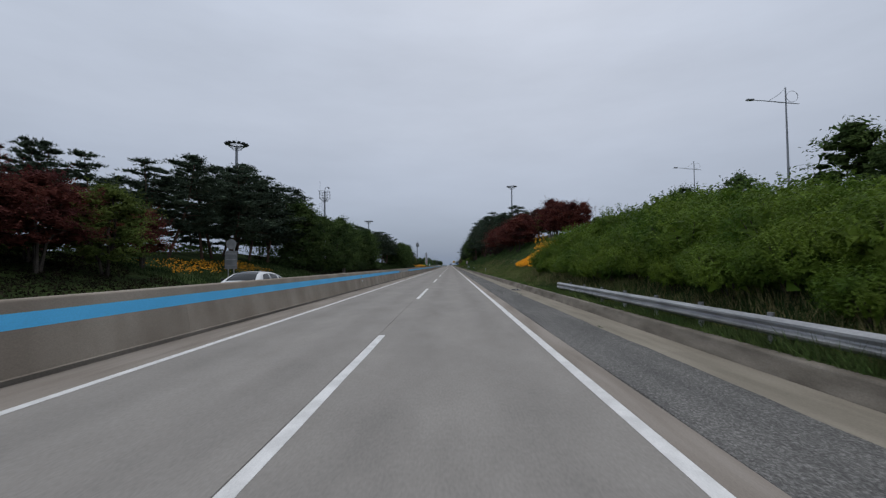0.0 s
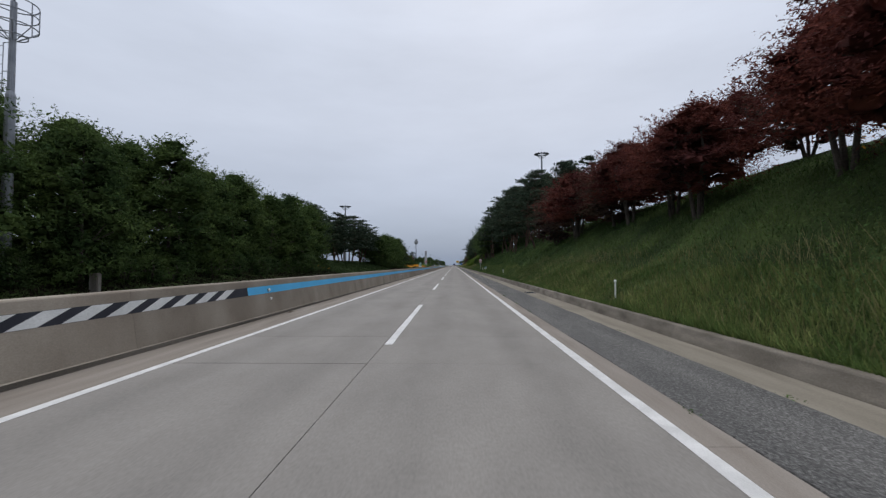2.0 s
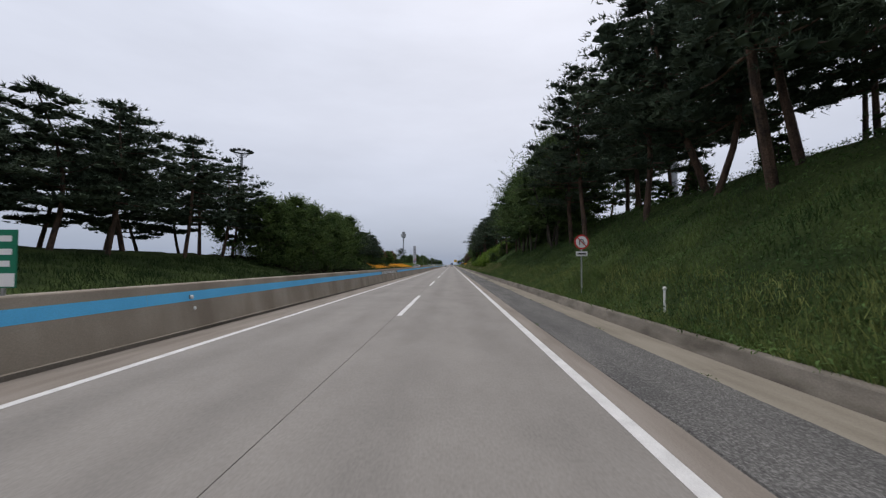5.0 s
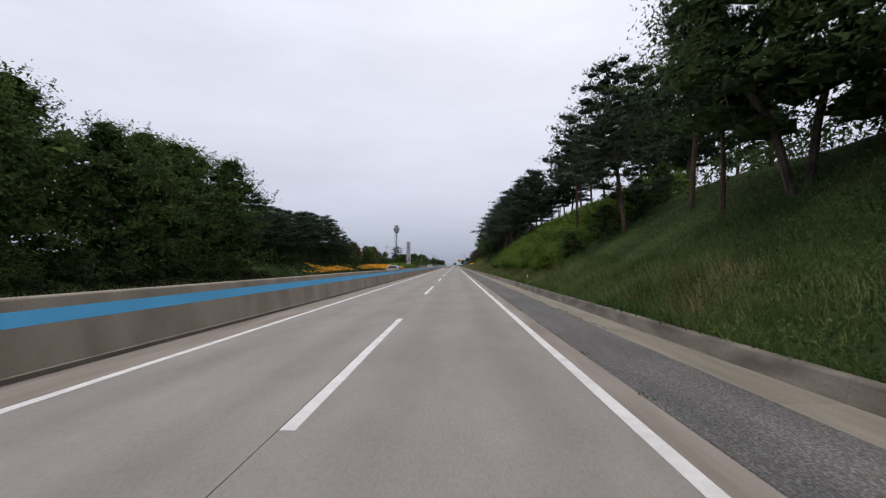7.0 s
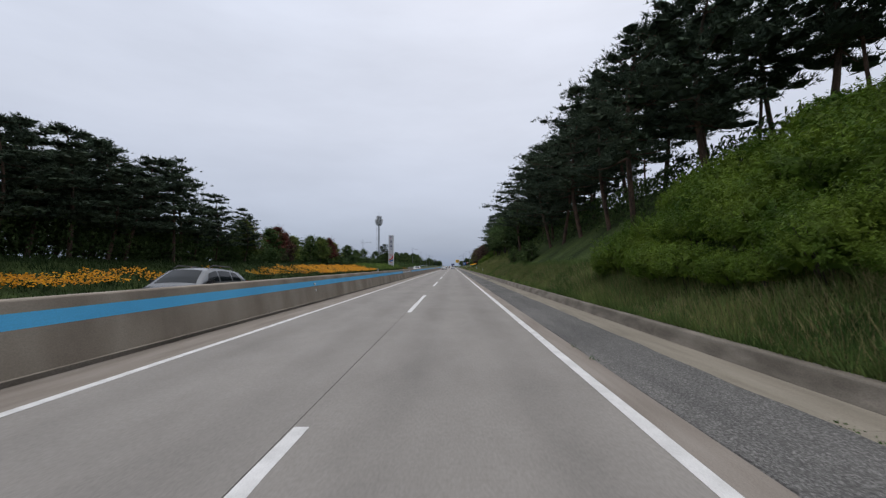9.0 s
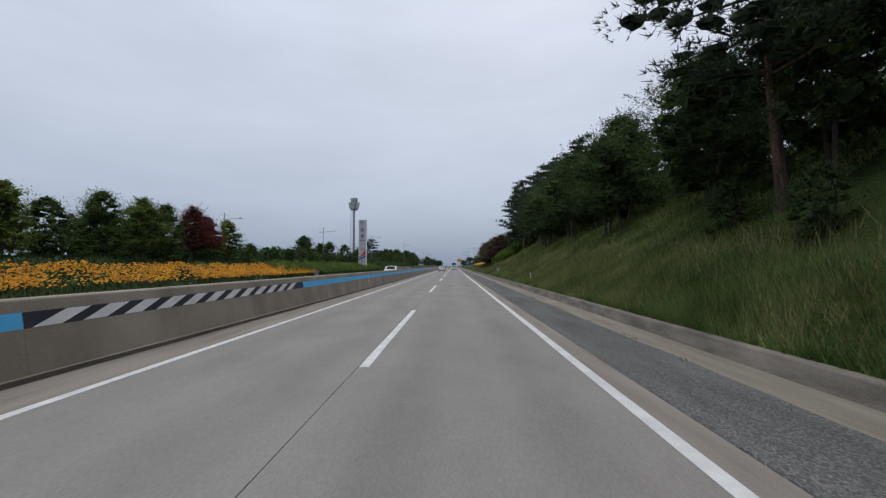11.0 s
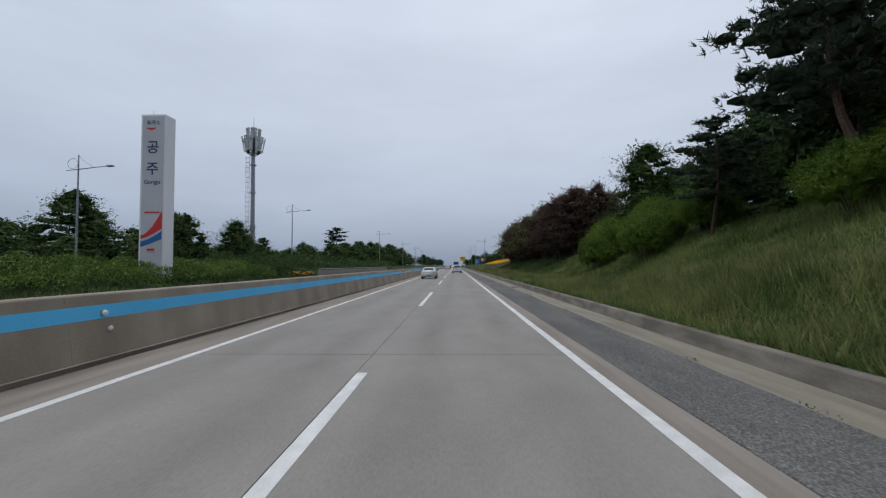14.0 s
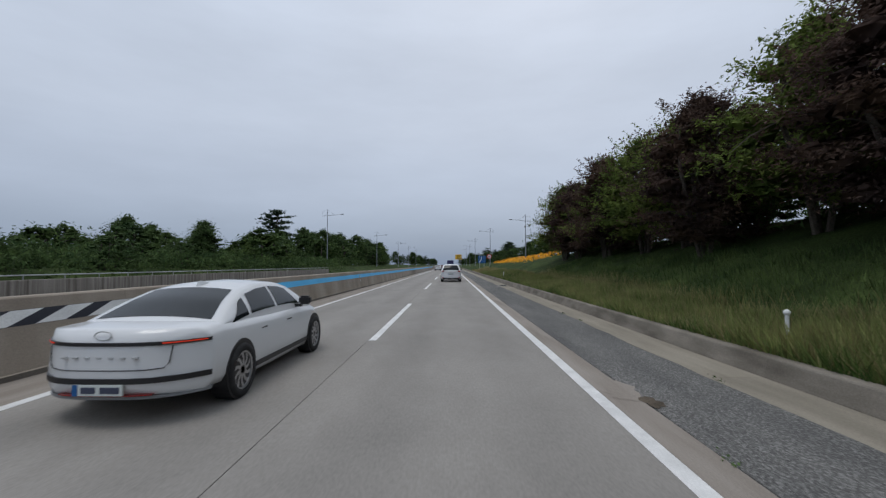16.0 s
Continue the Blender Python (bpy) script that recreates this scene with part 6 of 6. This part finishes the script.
def wheel(parent, x, y, r, side):
    """A tyre with an alloy rim; side +1 faces +x."""
    ty_ = bmesh.new()
    lathe(ty_, [(r * 0.68, 0.09 * side), (r * 0.72, 0.115 * side), (r * 0.93, 0.115 * side), (r, 0.08 * side), (r, -0.08 * side), (r * 0.93, -0.11 * side), (r * 0.68, -0.11 * side)])
    w = part("tyre", ty_, M_RUBBER, parent, "black rubber tyre", True)
    w.location = (x, y, r)
    rim = bmesh.new()
    lathe(rim, [(r * 0.70, 0.10 * side), (r * 0.66, 0.085 * side), (r * 0.64, -0.05 * side), (0.001, -0.05 * side)])
    part("rim_well", rim, M_TRIM, w)
    sp = bmesh.new()
    lathe(sp, [(r * 0.70, 0.108 * side), (r * 0.64, 0.10 * side), (r * 0.62, 0.06 * side)])
    lathe(sp, [(0.001, 0.085 * side), (r * 0.16, 0.085 * side), (r * 0.18, 0.05 * side)], 12)
    for k in range(10):
        a = k * 2 * math.pi / 10
        q = []
        for rr, da, ww in ((0.14, 0.0, 0.05), (0.42, 0.18, 0.035), (0.66, 0.42, 0.06)):
            c, s = math.cos(a + da), math.sin(a + da)
            for sg in (-1, 1):
                q.append((0.09 * side, rr * r * c - sg * ww * r * 1.6 * s, rr * r * s + sg * ww * r * 1.6 * c))
        vs = [sp.verts.new(p) for p in q]
        sp.faces.new((vs[0], vs[1], vs[3], vs[2]))
        sp.faces.new((vs[2], vs[3], vs[5], vs[4]))
    part("rim", sp, M_RIM, w, "silver twisted-spoke rim")


def car(name, label, x, y, paint, shape, tail=True, turn=0.0):
    L, W, H = shape["size"]
    ob = thing(name, label, "car", (x, y, 0.0), turn)
    # lower body: stations of (share of length, sill, deck height, half width); tail and nose follow plan and side curves
    st = np.array(shape["body"])
    us_ = np.concatenate([np.linspace(0, 0.12, 7), np.linspace(0.16, 0.84, 16), np.linspace(0.87, 1.0, 9)])
    tail_z, tail_y = shape["tail"]
    curve = shape["plan"]

    def bend(p):
        """Rounds the tail and the nose in plan, and the tail in side view."""
        x, yy, z = p
        k = max(0.0, 1 - yy / (0.22 * L))
        q = max(0.0, (yy - 0.80 * L) / (0.20 * L))
        yy += k * (curve * (abs(x) / (W / 2)) ** 3.2 + float(np.interp(z, tail_z, tail_y)))
        yy -= q * 0.75 * (abs(x) / (W / 2)) ** 2.6
        return (x, yy, z)
    v, f = [], []
    for u in us_:
        zb, zt, w = (float(np.interp(u, st[:, 0], st[:, k])) for k in (1, 2, 3))
        right = [(0.0, zb), (w * 0.75, zb), (w * 0.93, zb + 0.03), (w * 0.985, zb + 0.12), (w, zb + 0.30), (w * 0.997, zt - 0.28), (w * 0.975, zt - 0.13),
                 (w * 0.93, zt - 0.045), (w * 0.85, zt - 0.008), (w * 0.5, zt + 0.008), (0.0, zt + 0.012)]
        pts = right + [(-a, c) for a, c in right[-2:0:-1]]
        ring = len(pts)
        v += [bend((a, u * L, c)) for a, c in pts]
        if u in (us_[0], us_[-1]):
            ends = pts
            zm = (zb + zt) / 2
            first = u == us_[0]
            caps = [[bend((a * k, u * L, zm + (c - zm) * k)) for a, c in pts] for k in (0.97, 0.8, 0.55, 0.3, 0.05)]
            if first:
                tail_caps = caps
            else:
                nose_caps = caps
    n = len(us_)
    for i in range(n - 1):
        for k in range(ring):
            j = (k + 1) % ring
            f.append((i * ring + k, i * ring + j, (i + 1) * ring + j, (i + 1) * ring + k))
    for caps, base in ((tail_caps, 0), (nose_caps, (n - 1) * ring)):
        prev = base
        for c in caps:
            o = len(v)
            v += c
            for k in range(ring):
                j = (k + 1) % ring
                q = (prev + k, o + k, o + j, prev + j)
                f.append(q if base == 0 else q[::-1])
            prev = o
        q = tuple(prev + k for k in range(ring))
        f.append(q[::-1] if base == 0 else q)
    put("body", mesh_of("body", v, f, paint), ob, smooth=True)
    # cabin
    cy, cz, zb_, wb, wr = shape["cabin_y"], shape["cabin_z"], shape["belt"], shape["belt_w"], shape["roof_w"]

    def cab(yy, a):
        zt = float(np.interp(yy, cy, cz))
        full = np.clip((zt - zb_) / (max(cz) - zb_), 0, 1)
        r = wb + (wr - wb) * full
        if a < 0.5:
            q = a / 0.5
            return Vector((wb + (r - wb) * q + 0.035 * math.sin(math.pi * q), yy, zb_ - 0.05 + (zt - 0.05 - zb_ + 0.05) * q))
        q = (a - 0.5) / 0.5
        return Vector((r * (1 - q), yy, zt - 0.05 + 0.05 * (1 - (1 - q) ** 2)))
    ny, na = 34, 15
    yy_ = np.linspace(cy[0], cy[-1], ny)
    aa = np.linspace(0, 1, na)
    v, f = [], []
    for q in yy_:
        rr = [cab(q, a) for a in aa]
        v += rr + [Vector((-p.x, p.y, p.z)) for p in rr[-2::-1]]
    m = 2 * na - 1
    for i in range(ny - 1):
        for k in range(m - 1):
            f.append((i * m + k, i * m + k + 1, (i + 1) * m + k + 1, (i + 1) * m + k))
    put("cabin", mesh_of("cabin", v, f, paint), ob, smooth=True)

    def pane(nm, q, sides, lab="dark tinted glass"):
        """q: (y at low front.., ) four corners (y, a), laid on the cabin skin."""
        for sg in sides:
            v, f = [], []
            for i in range(9):
                for k in range(7):
                    s, t = i / 8, k / 6
                    c = [(1 - s) * (1 - t), s * (1 - t), s * t, (1 - s) * t]
                    yy = sum(w_ * p[0] for w_, p in zip(c, q))
                    a = sum(w_ * p[1] for w_, p in zip(c, q))
                    p = cab(yy, a)
                    d = 0.006
                    nn = (cab(yy, min(a + 0.02, 1)) - cab(yy, max(a - 0.02, 0)))
                    tt = (cab(yy + 0.02, a) - cab(yy - 0.02, a))
                    nrm = tt.cross(nn).normalized()
                    if nrm.z < 0 and a > 0.45 or nrm.x < 0 and a <= 0.45:
                        nrm = -nrm
                    p = p + nrm * d
                    v.append((p.x * sg, p.y, p.z))
            for i in range(8):
                for k in range(6):
                    f.append((i * 7 + k, i * 7 + k + 1, (i + 1) * 7 + k + 1, (i + 1) * 7 + k))
            put(nm, mesh_of(nm, v, f, M_GLASSDARK), ob, lab, smooth=True)
    for q in shape["side_panes"]:
        pane("side_window", q, (1, -1))
    y0, y1, y2, y3 = shape["rear_pane"]
    pane("rear_window", ((y0, 0.56), (y1, 0.585), (y1, 1.0), (y0, 1.0)), (1, -1))
    pane("windscreen", ((y2, 0.62), (y3, 0.58), (y3, 1.0), (y2, 1.0)), (1, -1))
    # wheels and arches
    r = shape["wheel"]
    for wy in shape["axles"]:
        for sg in (1, -1):
            bm = bmesh.new()
            tube(bm, [(sg * (W / 2 - 0.22), wy, r + 0.02), (sg * (W / 2 + 0.003), wy, r + 0.02)], r * 1.11, 32)
            part("wheel_arch", bm, M_TRIM, ob)
            wheel(ob, sg * (W / 2 - 0.082), wy, r, sg)
    # trim, lamps, plate
    a0, a1 = shape["axles"][0] + r * 1.15, shape["axles"][1] - r * 1.15
    for sg in (1, -1):
        xs = sorted((sg * (W / 2 - 0.06), sg * (W / 2 + 0.004)))
        part("sill_strip", box(bmesh.new(), xs[0], xs[1], a0, a1, 0.29, 0.36, 0.008), M_TRIM, ob)
        for hy in shape["handles"]:
            xs = sorted((sg * (W / 2 - 0.06), sg * (W / 2 - 0.012)))
            part("door_handle", box(bmesh.new(), xs[0], xs[1], hy, hy + 0.2, zb_ - 0.19, zb_ - 0.165, 0.005), M_TRIM, ob)
        my = shape["mirror"]
        bm = bmesh.new()
        box(bm, 0, 0.2, -0.06, 0.08, -0.06, 0.09, 0.03)
        bmesh.ops.transform(bm, matrix=Matrix.Translation((sg * (W / 2 - 0.02) - (0.2 if sg < 0 else 0), my, zb_ + 0.08)), verts=bm.verts)
        mo = part("mirror", bm, M_TRIM, ob)
        xs = sorted((sg * (W / 2 - 0.10), sg * (W / 2 + 0.02)))
        part("mirror_arm", box(bmesh.new(), xs[0], xs[1], my - 0.03, my + 0.05, zb_ - 0.02, zb_ + 0.03), M_TRIM, mo)
    shape["rear"](ob, W, L, H)
    return ob


def rear_strip(ob, name, zc, h, mat, half, label="", inner=0.0, shape=None, proud=0.012):
    """A strip across the tail that follows its plan and side curves."""
    tail_z, tail_y = shape["tail"]
    hw = shape["size"][1] / 2
    for sg in ((1, -1) if inner else (1,)):
        v, f = [], []
        xs = np.linspace(inner, half, 18) if inner else np.linspace(-half, half, 41)
        for q in xs * sg:
            yy = shape["plan"] * (abs(q) / hw) ** 3.2 + float(np.interp(zc, tail_z, tail_y)) - proud
            v += [(q, yy, zc - h / 2), (q, yy, zc + h / 2), (q * 0.985, yy + 0.06, zc + h / 2), (q * 0.985, yy + 0.06, zc - h / 2)]
        for i in range(len(xs) - 1):
            for k in range(4):
                f.append((4 * i + k, 4 * i + (k + 1) % 4, 4 * i + 4 + (k + 1) % 4, 4 * i + 4 + k))
        put(name, mesh_of(name, v, f, mat), ob, label)


def plate(ob, y, z, w=0.52, h=0.11, x=0.0):
    p = part("number_plate", box(bmesh.new(), x - w / 2, x + w / 2, y - 0.012, y + 0.02, z - h / 2, z + h / 2, 0.004), M_PLATE, ob, "white number plate")
    part("plate_bar", box(bmesh.new(), x - w / 2 + 0.09, x - 0.02, y - 0.016, y - 0.012, z - h * 0.28, z + h * 0.28), M_PLATEBAR, p)
    part("plate_bar", box(bmesh.new(), x + 0.03, x + w / 2 - 0.03, y - 0.016, y - 0.012, z - h * 0.28, z + h * 0.28), M_PLATEBAR, p)
    part("plate_edge", box(bmesh.new(), x - w / 2, x - w / 2 + 0.055, y - 0.016, y - 0.012, z - h / 2, z + h / 2), M_SIGNBLUE, p)


def sedan_rear(ob, W, L, H):
    s = SEDAN
    rear_strip(ob, "lamp_bar", 0.865, 0.036, M_TRIM, 0.925, "thin black lamp bar", shape=s)
    rear_strip(ob, "tail_lamp", 0.868, 0.012, M_TAIL, 0.90, "glowing red tail lamp", 0.58, s, 0.018)
    rear_strip(ob, "bumper_strip", 0.49, 0.058, M_TRIM, 0.935, "black bumper strip", shape=s)
    rear_strip(ob, "bumper_lip", 0.305, 0.03, M_SIGNGREY, 0.91, "grey lower bumper trim", shape=s, proud=0.02)
    rear_strip(ob, "reflector_strip", 0.335, 0.010, M_TAILOFF, 0.5, "dark red reflector strip", shape=s, proud=0.02)
    plate(ob, -0.004, 0.405, 0.52, 0.115)
    for k in range(7):
        part("badge_bar", box(bmesh.new(), -0.42 + 0.125 * k, -0.37 + 0.125 * k, 0.012, 0.05, 0.72, 0.738), M_BADGE, ob)
    bm = bmesh.new()
    tube(bm, [(0.09 * math.cos(a), 0.045, 0.955 + 0.045 * math.sin(a)) for a in np.linspace(0, 6.28, 17)], 0.008, 5)
    part("badge", bm, M_BADGE, ob, "oval pale badge")
    bm = bmesh.new()
    for z in (0.60, ):
        tube(bm, [(-0.66, 0.172, 0.84), (-0.64, 0.145, 0.66), (-0.60, 0.115, 0.61), (-0.45, 0.047, 0.60), (-0.25, 0.014, 0.60), (0, 0.007, 0.60), (0.25, 0.014, 0.60), (0.45, 0.047, 0.60), (0.60, 0.115, 0.61), (0.64, 0.145, 0.66), (0.66, 0.172, 0.84)], 0.006, 5)
    part("boot_seam", bm, M_TRIM, ob)
    bm = bmesh.new()
    v = [bm.verts.new(p) for p in ((-0.03, 1.68, 1.37), (0.03, 1.68, 1.37), (0.02, 1.98, 1.43), (-0.02, 1.98, 1.43), (0.0, 1.70, 1.46), (0.0, 1.76, 1.47))]
    for q in ((0, 1, 4), (1, 2, 5, 4), (2, 3, 5), (3, 0, 4, 5)):
        bm.faces.new([v[i] for i in q])
    part("roof_fin", bm, M_CARWHITE, ob, "white shark-fin aerial")


SEDAN = dict(size=(5.03, 1.88, 1.46), wheel=0.345, axles=(1.13, 4.02), belt=0.97, belt_w=0.86, roof_w=0.60,
             tail=([0.26, 0.32, 0.42, 0.52, 0.70, 0.86, 0.93, 0.99, 1.03], [0.12, 0.05, 0.01, 0.0, 0.02, 0.03, 0.045, 0.09, 0.17]), plan=0.46,
             body=[(0.0, 0.285, 1.00, 0.94), (0.10, 0.27, 1.02, 0.94), (0.22, 0.20, 1.00, 0.94), (0.40, 0.18, 0.975, 0.94), (0.62, 0.18, 0.965, 0.94),
                   (0.76, 0.18, 0.955, 0.94), (0.88, 0.19, 0.89, 0.94), (0.955, 0.22, 0.80, 0.92), (0.99, 0.28, 0.70, 0.88), (1.0, 0.32, 0.64, 0.86)],
             cabin_y=[0.62, 0.85, 1.25, 1.65, 2.05, 2.5, 2.9, 3.25, 3.6, 3.95], cabin_z=[1.00, 1.09, 1.26, 1.385, 1.445, 1.46, 1.445, 1.36, 1.19, 0.97],
             side_panes=[((0.98, 0.10), (1.51, 0.12), (1.52, 0.43), (1.36, 0.41)), ((1.60, 0.12), (2.42, 0.12), (2.42, 0.44), (1.66, 0.43)), ((2.50, 0.12), (3.42, 0.12), (3.08, 0.42), (2.50, 0.44))],
             rear_pane=(0.80, 1.62, 2.95, 3.80), handles=(1.72, 2.68), mirror=3.25, rear=sedan_rear)
car("sedan_car", "white saloon car with thin red tail lamps in the outer lane", -3.69, 405.84, M_CARWHITE, SEDAN)


def van_rear(ob, W, L, H):
    for sg in (1, -1):
        xs = sorted((sg * 0.66, sg * 0.93))
        part("tail_lamp", box(bmesh.new(), xs[0], xs[1], -0.005, 0.10, 1.0, 1.11, 0.03), M_TAILOFF, ob, "red tail lamp")
        xs = sorted((sg * 0.70, sg * 0.90))
        part("reflector", box(bmesh.new(), xs[0], xs[1], -0.02, 0.05, 0.42, 0.47, 0.01), M_TAILOFF, ob)
    part("lower_bumper", box(bmesh.new(), -0.86, 0.86, -0.03, 0.15, 0.24, 0.40, 0.04), M_TRIM, ob, "dark lower bumper")
    part("chrome_strip", box(bmesh.new(), -0.5, 0.5, -0.02, 0.03, 0.96, 1.0, 0.008), M_RIM, ob)
    plate(ob, -0.02, 0.78, 0.44, 0.13)


TALL = dict(size=(5.1, 1.98, 1.76), wheel=0.36, axles=(0.98, 4.04), belt=1.08, belt_w=0.95, roof_w=0.74,
            tail=([0.2, 0.35, 0.6, 0.9, 1.12], [0.08, 0.0, 0.0, 0.03, 0.08]), plan=0.22,
            body=[(0.0, 0.24, 1.10, 0.98), (0.04, 0.22, 1.12, 0.98), (0.15, 0.2, 1.11, 0.99), (0.5, 0.2, 1.09, 0.99), (0.75, 0.2, 1.07, 0.985), (0.88, 0.22, 1.0, 0.96), (0.96, 0.25, 0.86, 0.88), (1.0, 0.36, 0.68, 0.7)],
            cabin_y=[0.08, 0.2, 0.42, 0.7, 1.5, 2.6, 3.3, 3.9, 4.35], cabin_z=[1.08, 1.35, 1.64, 1.70, 1.75, 1.76, 1.70, 1.4, 1.06],
            side_panes=[((0.55, 0.12), (1.35, 0.12), (1.35, 0.44), (0.75, 0.43)), ((1.45, 0.12), (2.45, 0.12), (2.45, 0.44), (1.45, 0.44)), ((2.55, 0.12), (3.65, 0.12), (3.25, 0.43), (2.55, 0.44))],
            rear_pane=(0.12, 0.42, 3.25, 4.1), handles=(1.6, 2.7), mirror=3.6, rear=van_rear)
car("minivan_car", "white minivan with red tail lamps driving in the inner lane", 0.02, 443.0, M_CARWHITE, TALL)
SUV = dict(TALL)
SUV["size"] = (4.45, 1.85, 1.65)
SUV["body"] = [(a, b, c, d * 0.935) for a, b, c, d in TALL["body"]]
SUV["belt_w"], SUV["roof_w"] = 0.88, 0.68
SUV["cabin_y"], SUV["cabin_z"] = [0.1, 0.3, 0.6, 1.0, 1.5, 2.2, 2.6, 3.0, 3.4], [1.08, 1.3, 1.5, 1.58, 1.63, 1.65, 1.58, 1.35, 1.06]
SUV["side_panes"] = [((0.55, 0.12), (1.15, 0.12), (1.15, 0.42), (0.85, 0.42)), ((1.25, 0.12), (2.0, 0.12), (2.0, 0.44), (1.25, 0.44)), ((2.1, 0.12), (2.95, 0.12), (2.6, 0.42), (2.1, 0.44))]
SUV["rear_pane"], SUV["handles"], SUV["mirror"], SUV["axles"] = (0.18, 0.62, 2.6, 3.25), (1.3, 2.2), 2.85, (0.85, 3.55)
car("suv_car", "white sport utility car in the outer lane", -3.6, 524.0, M_CARWHITE, SUV)
car("pickup_car", "dark red car far ahead in the outer lane", -3.55, 575.0, M_CARRED, SUV)
ob = car("suv_car", "silver sport utility car coming along the opposite carriageway", -9.4, 252.6, M_CARSILVER, SUV, turn=180)
for sg in (1, -1):
    bm = bmesh.new()
    tube(bm, [(sg * 0.62, 0.75, 1.54), (sg * 0.63, 0.95, 1.66), (sg * 0.63, 2.15, 1.72), (sg * 0.62, 2.4, 1.62)], 0.022, 6)
    part("roof_rail", bm, M_TRIM, ob, "black roof rail")
car("sedan_car", "white saloon car coming along the opposite carriageway", -9.4, 32.0, M_CARWHITE, SEDAN, turn=180)
car("hatchback_car", "white car coming along the opposite carriageway", -9.4, 348.0, M_CARWHITE, SUV, turn=180)

truck = thing("box_truck", "dark blue box lorry far ahead in the inner lane", "lorry", (0.0, 560.0, 0))
part("cargo_box", box(bmesh.new(), -1.2, 1.2, 0, 6.5, 0.95, 3.3, 0.04), M_SIGNNAVY, truck)
part("chassis", box(bmesh.new(), -0.9, 0.9, 0.05, 8.2, 0.6, 0.95, 0.02), M_TRIM, truck)
part("cab", box(bmesh.new(), -1.1, 1.1, 6.6, 8.4, 0.6, 2.6, 0.12), M_CARWHITE, truck)
for sg in (1, -1):
    for yy in (1.6, 7.4):
        wheel(truck, sg * 0.98, yy, 0.42, sg)
    xs = sorted((sg * 0.75, sg * 1.1))
    part("tail_lamp", box(bmesh.new(), xs[0], xs[1], -0.01, 0.06, 0.72, 0.84), M_TAILOFF, truck)
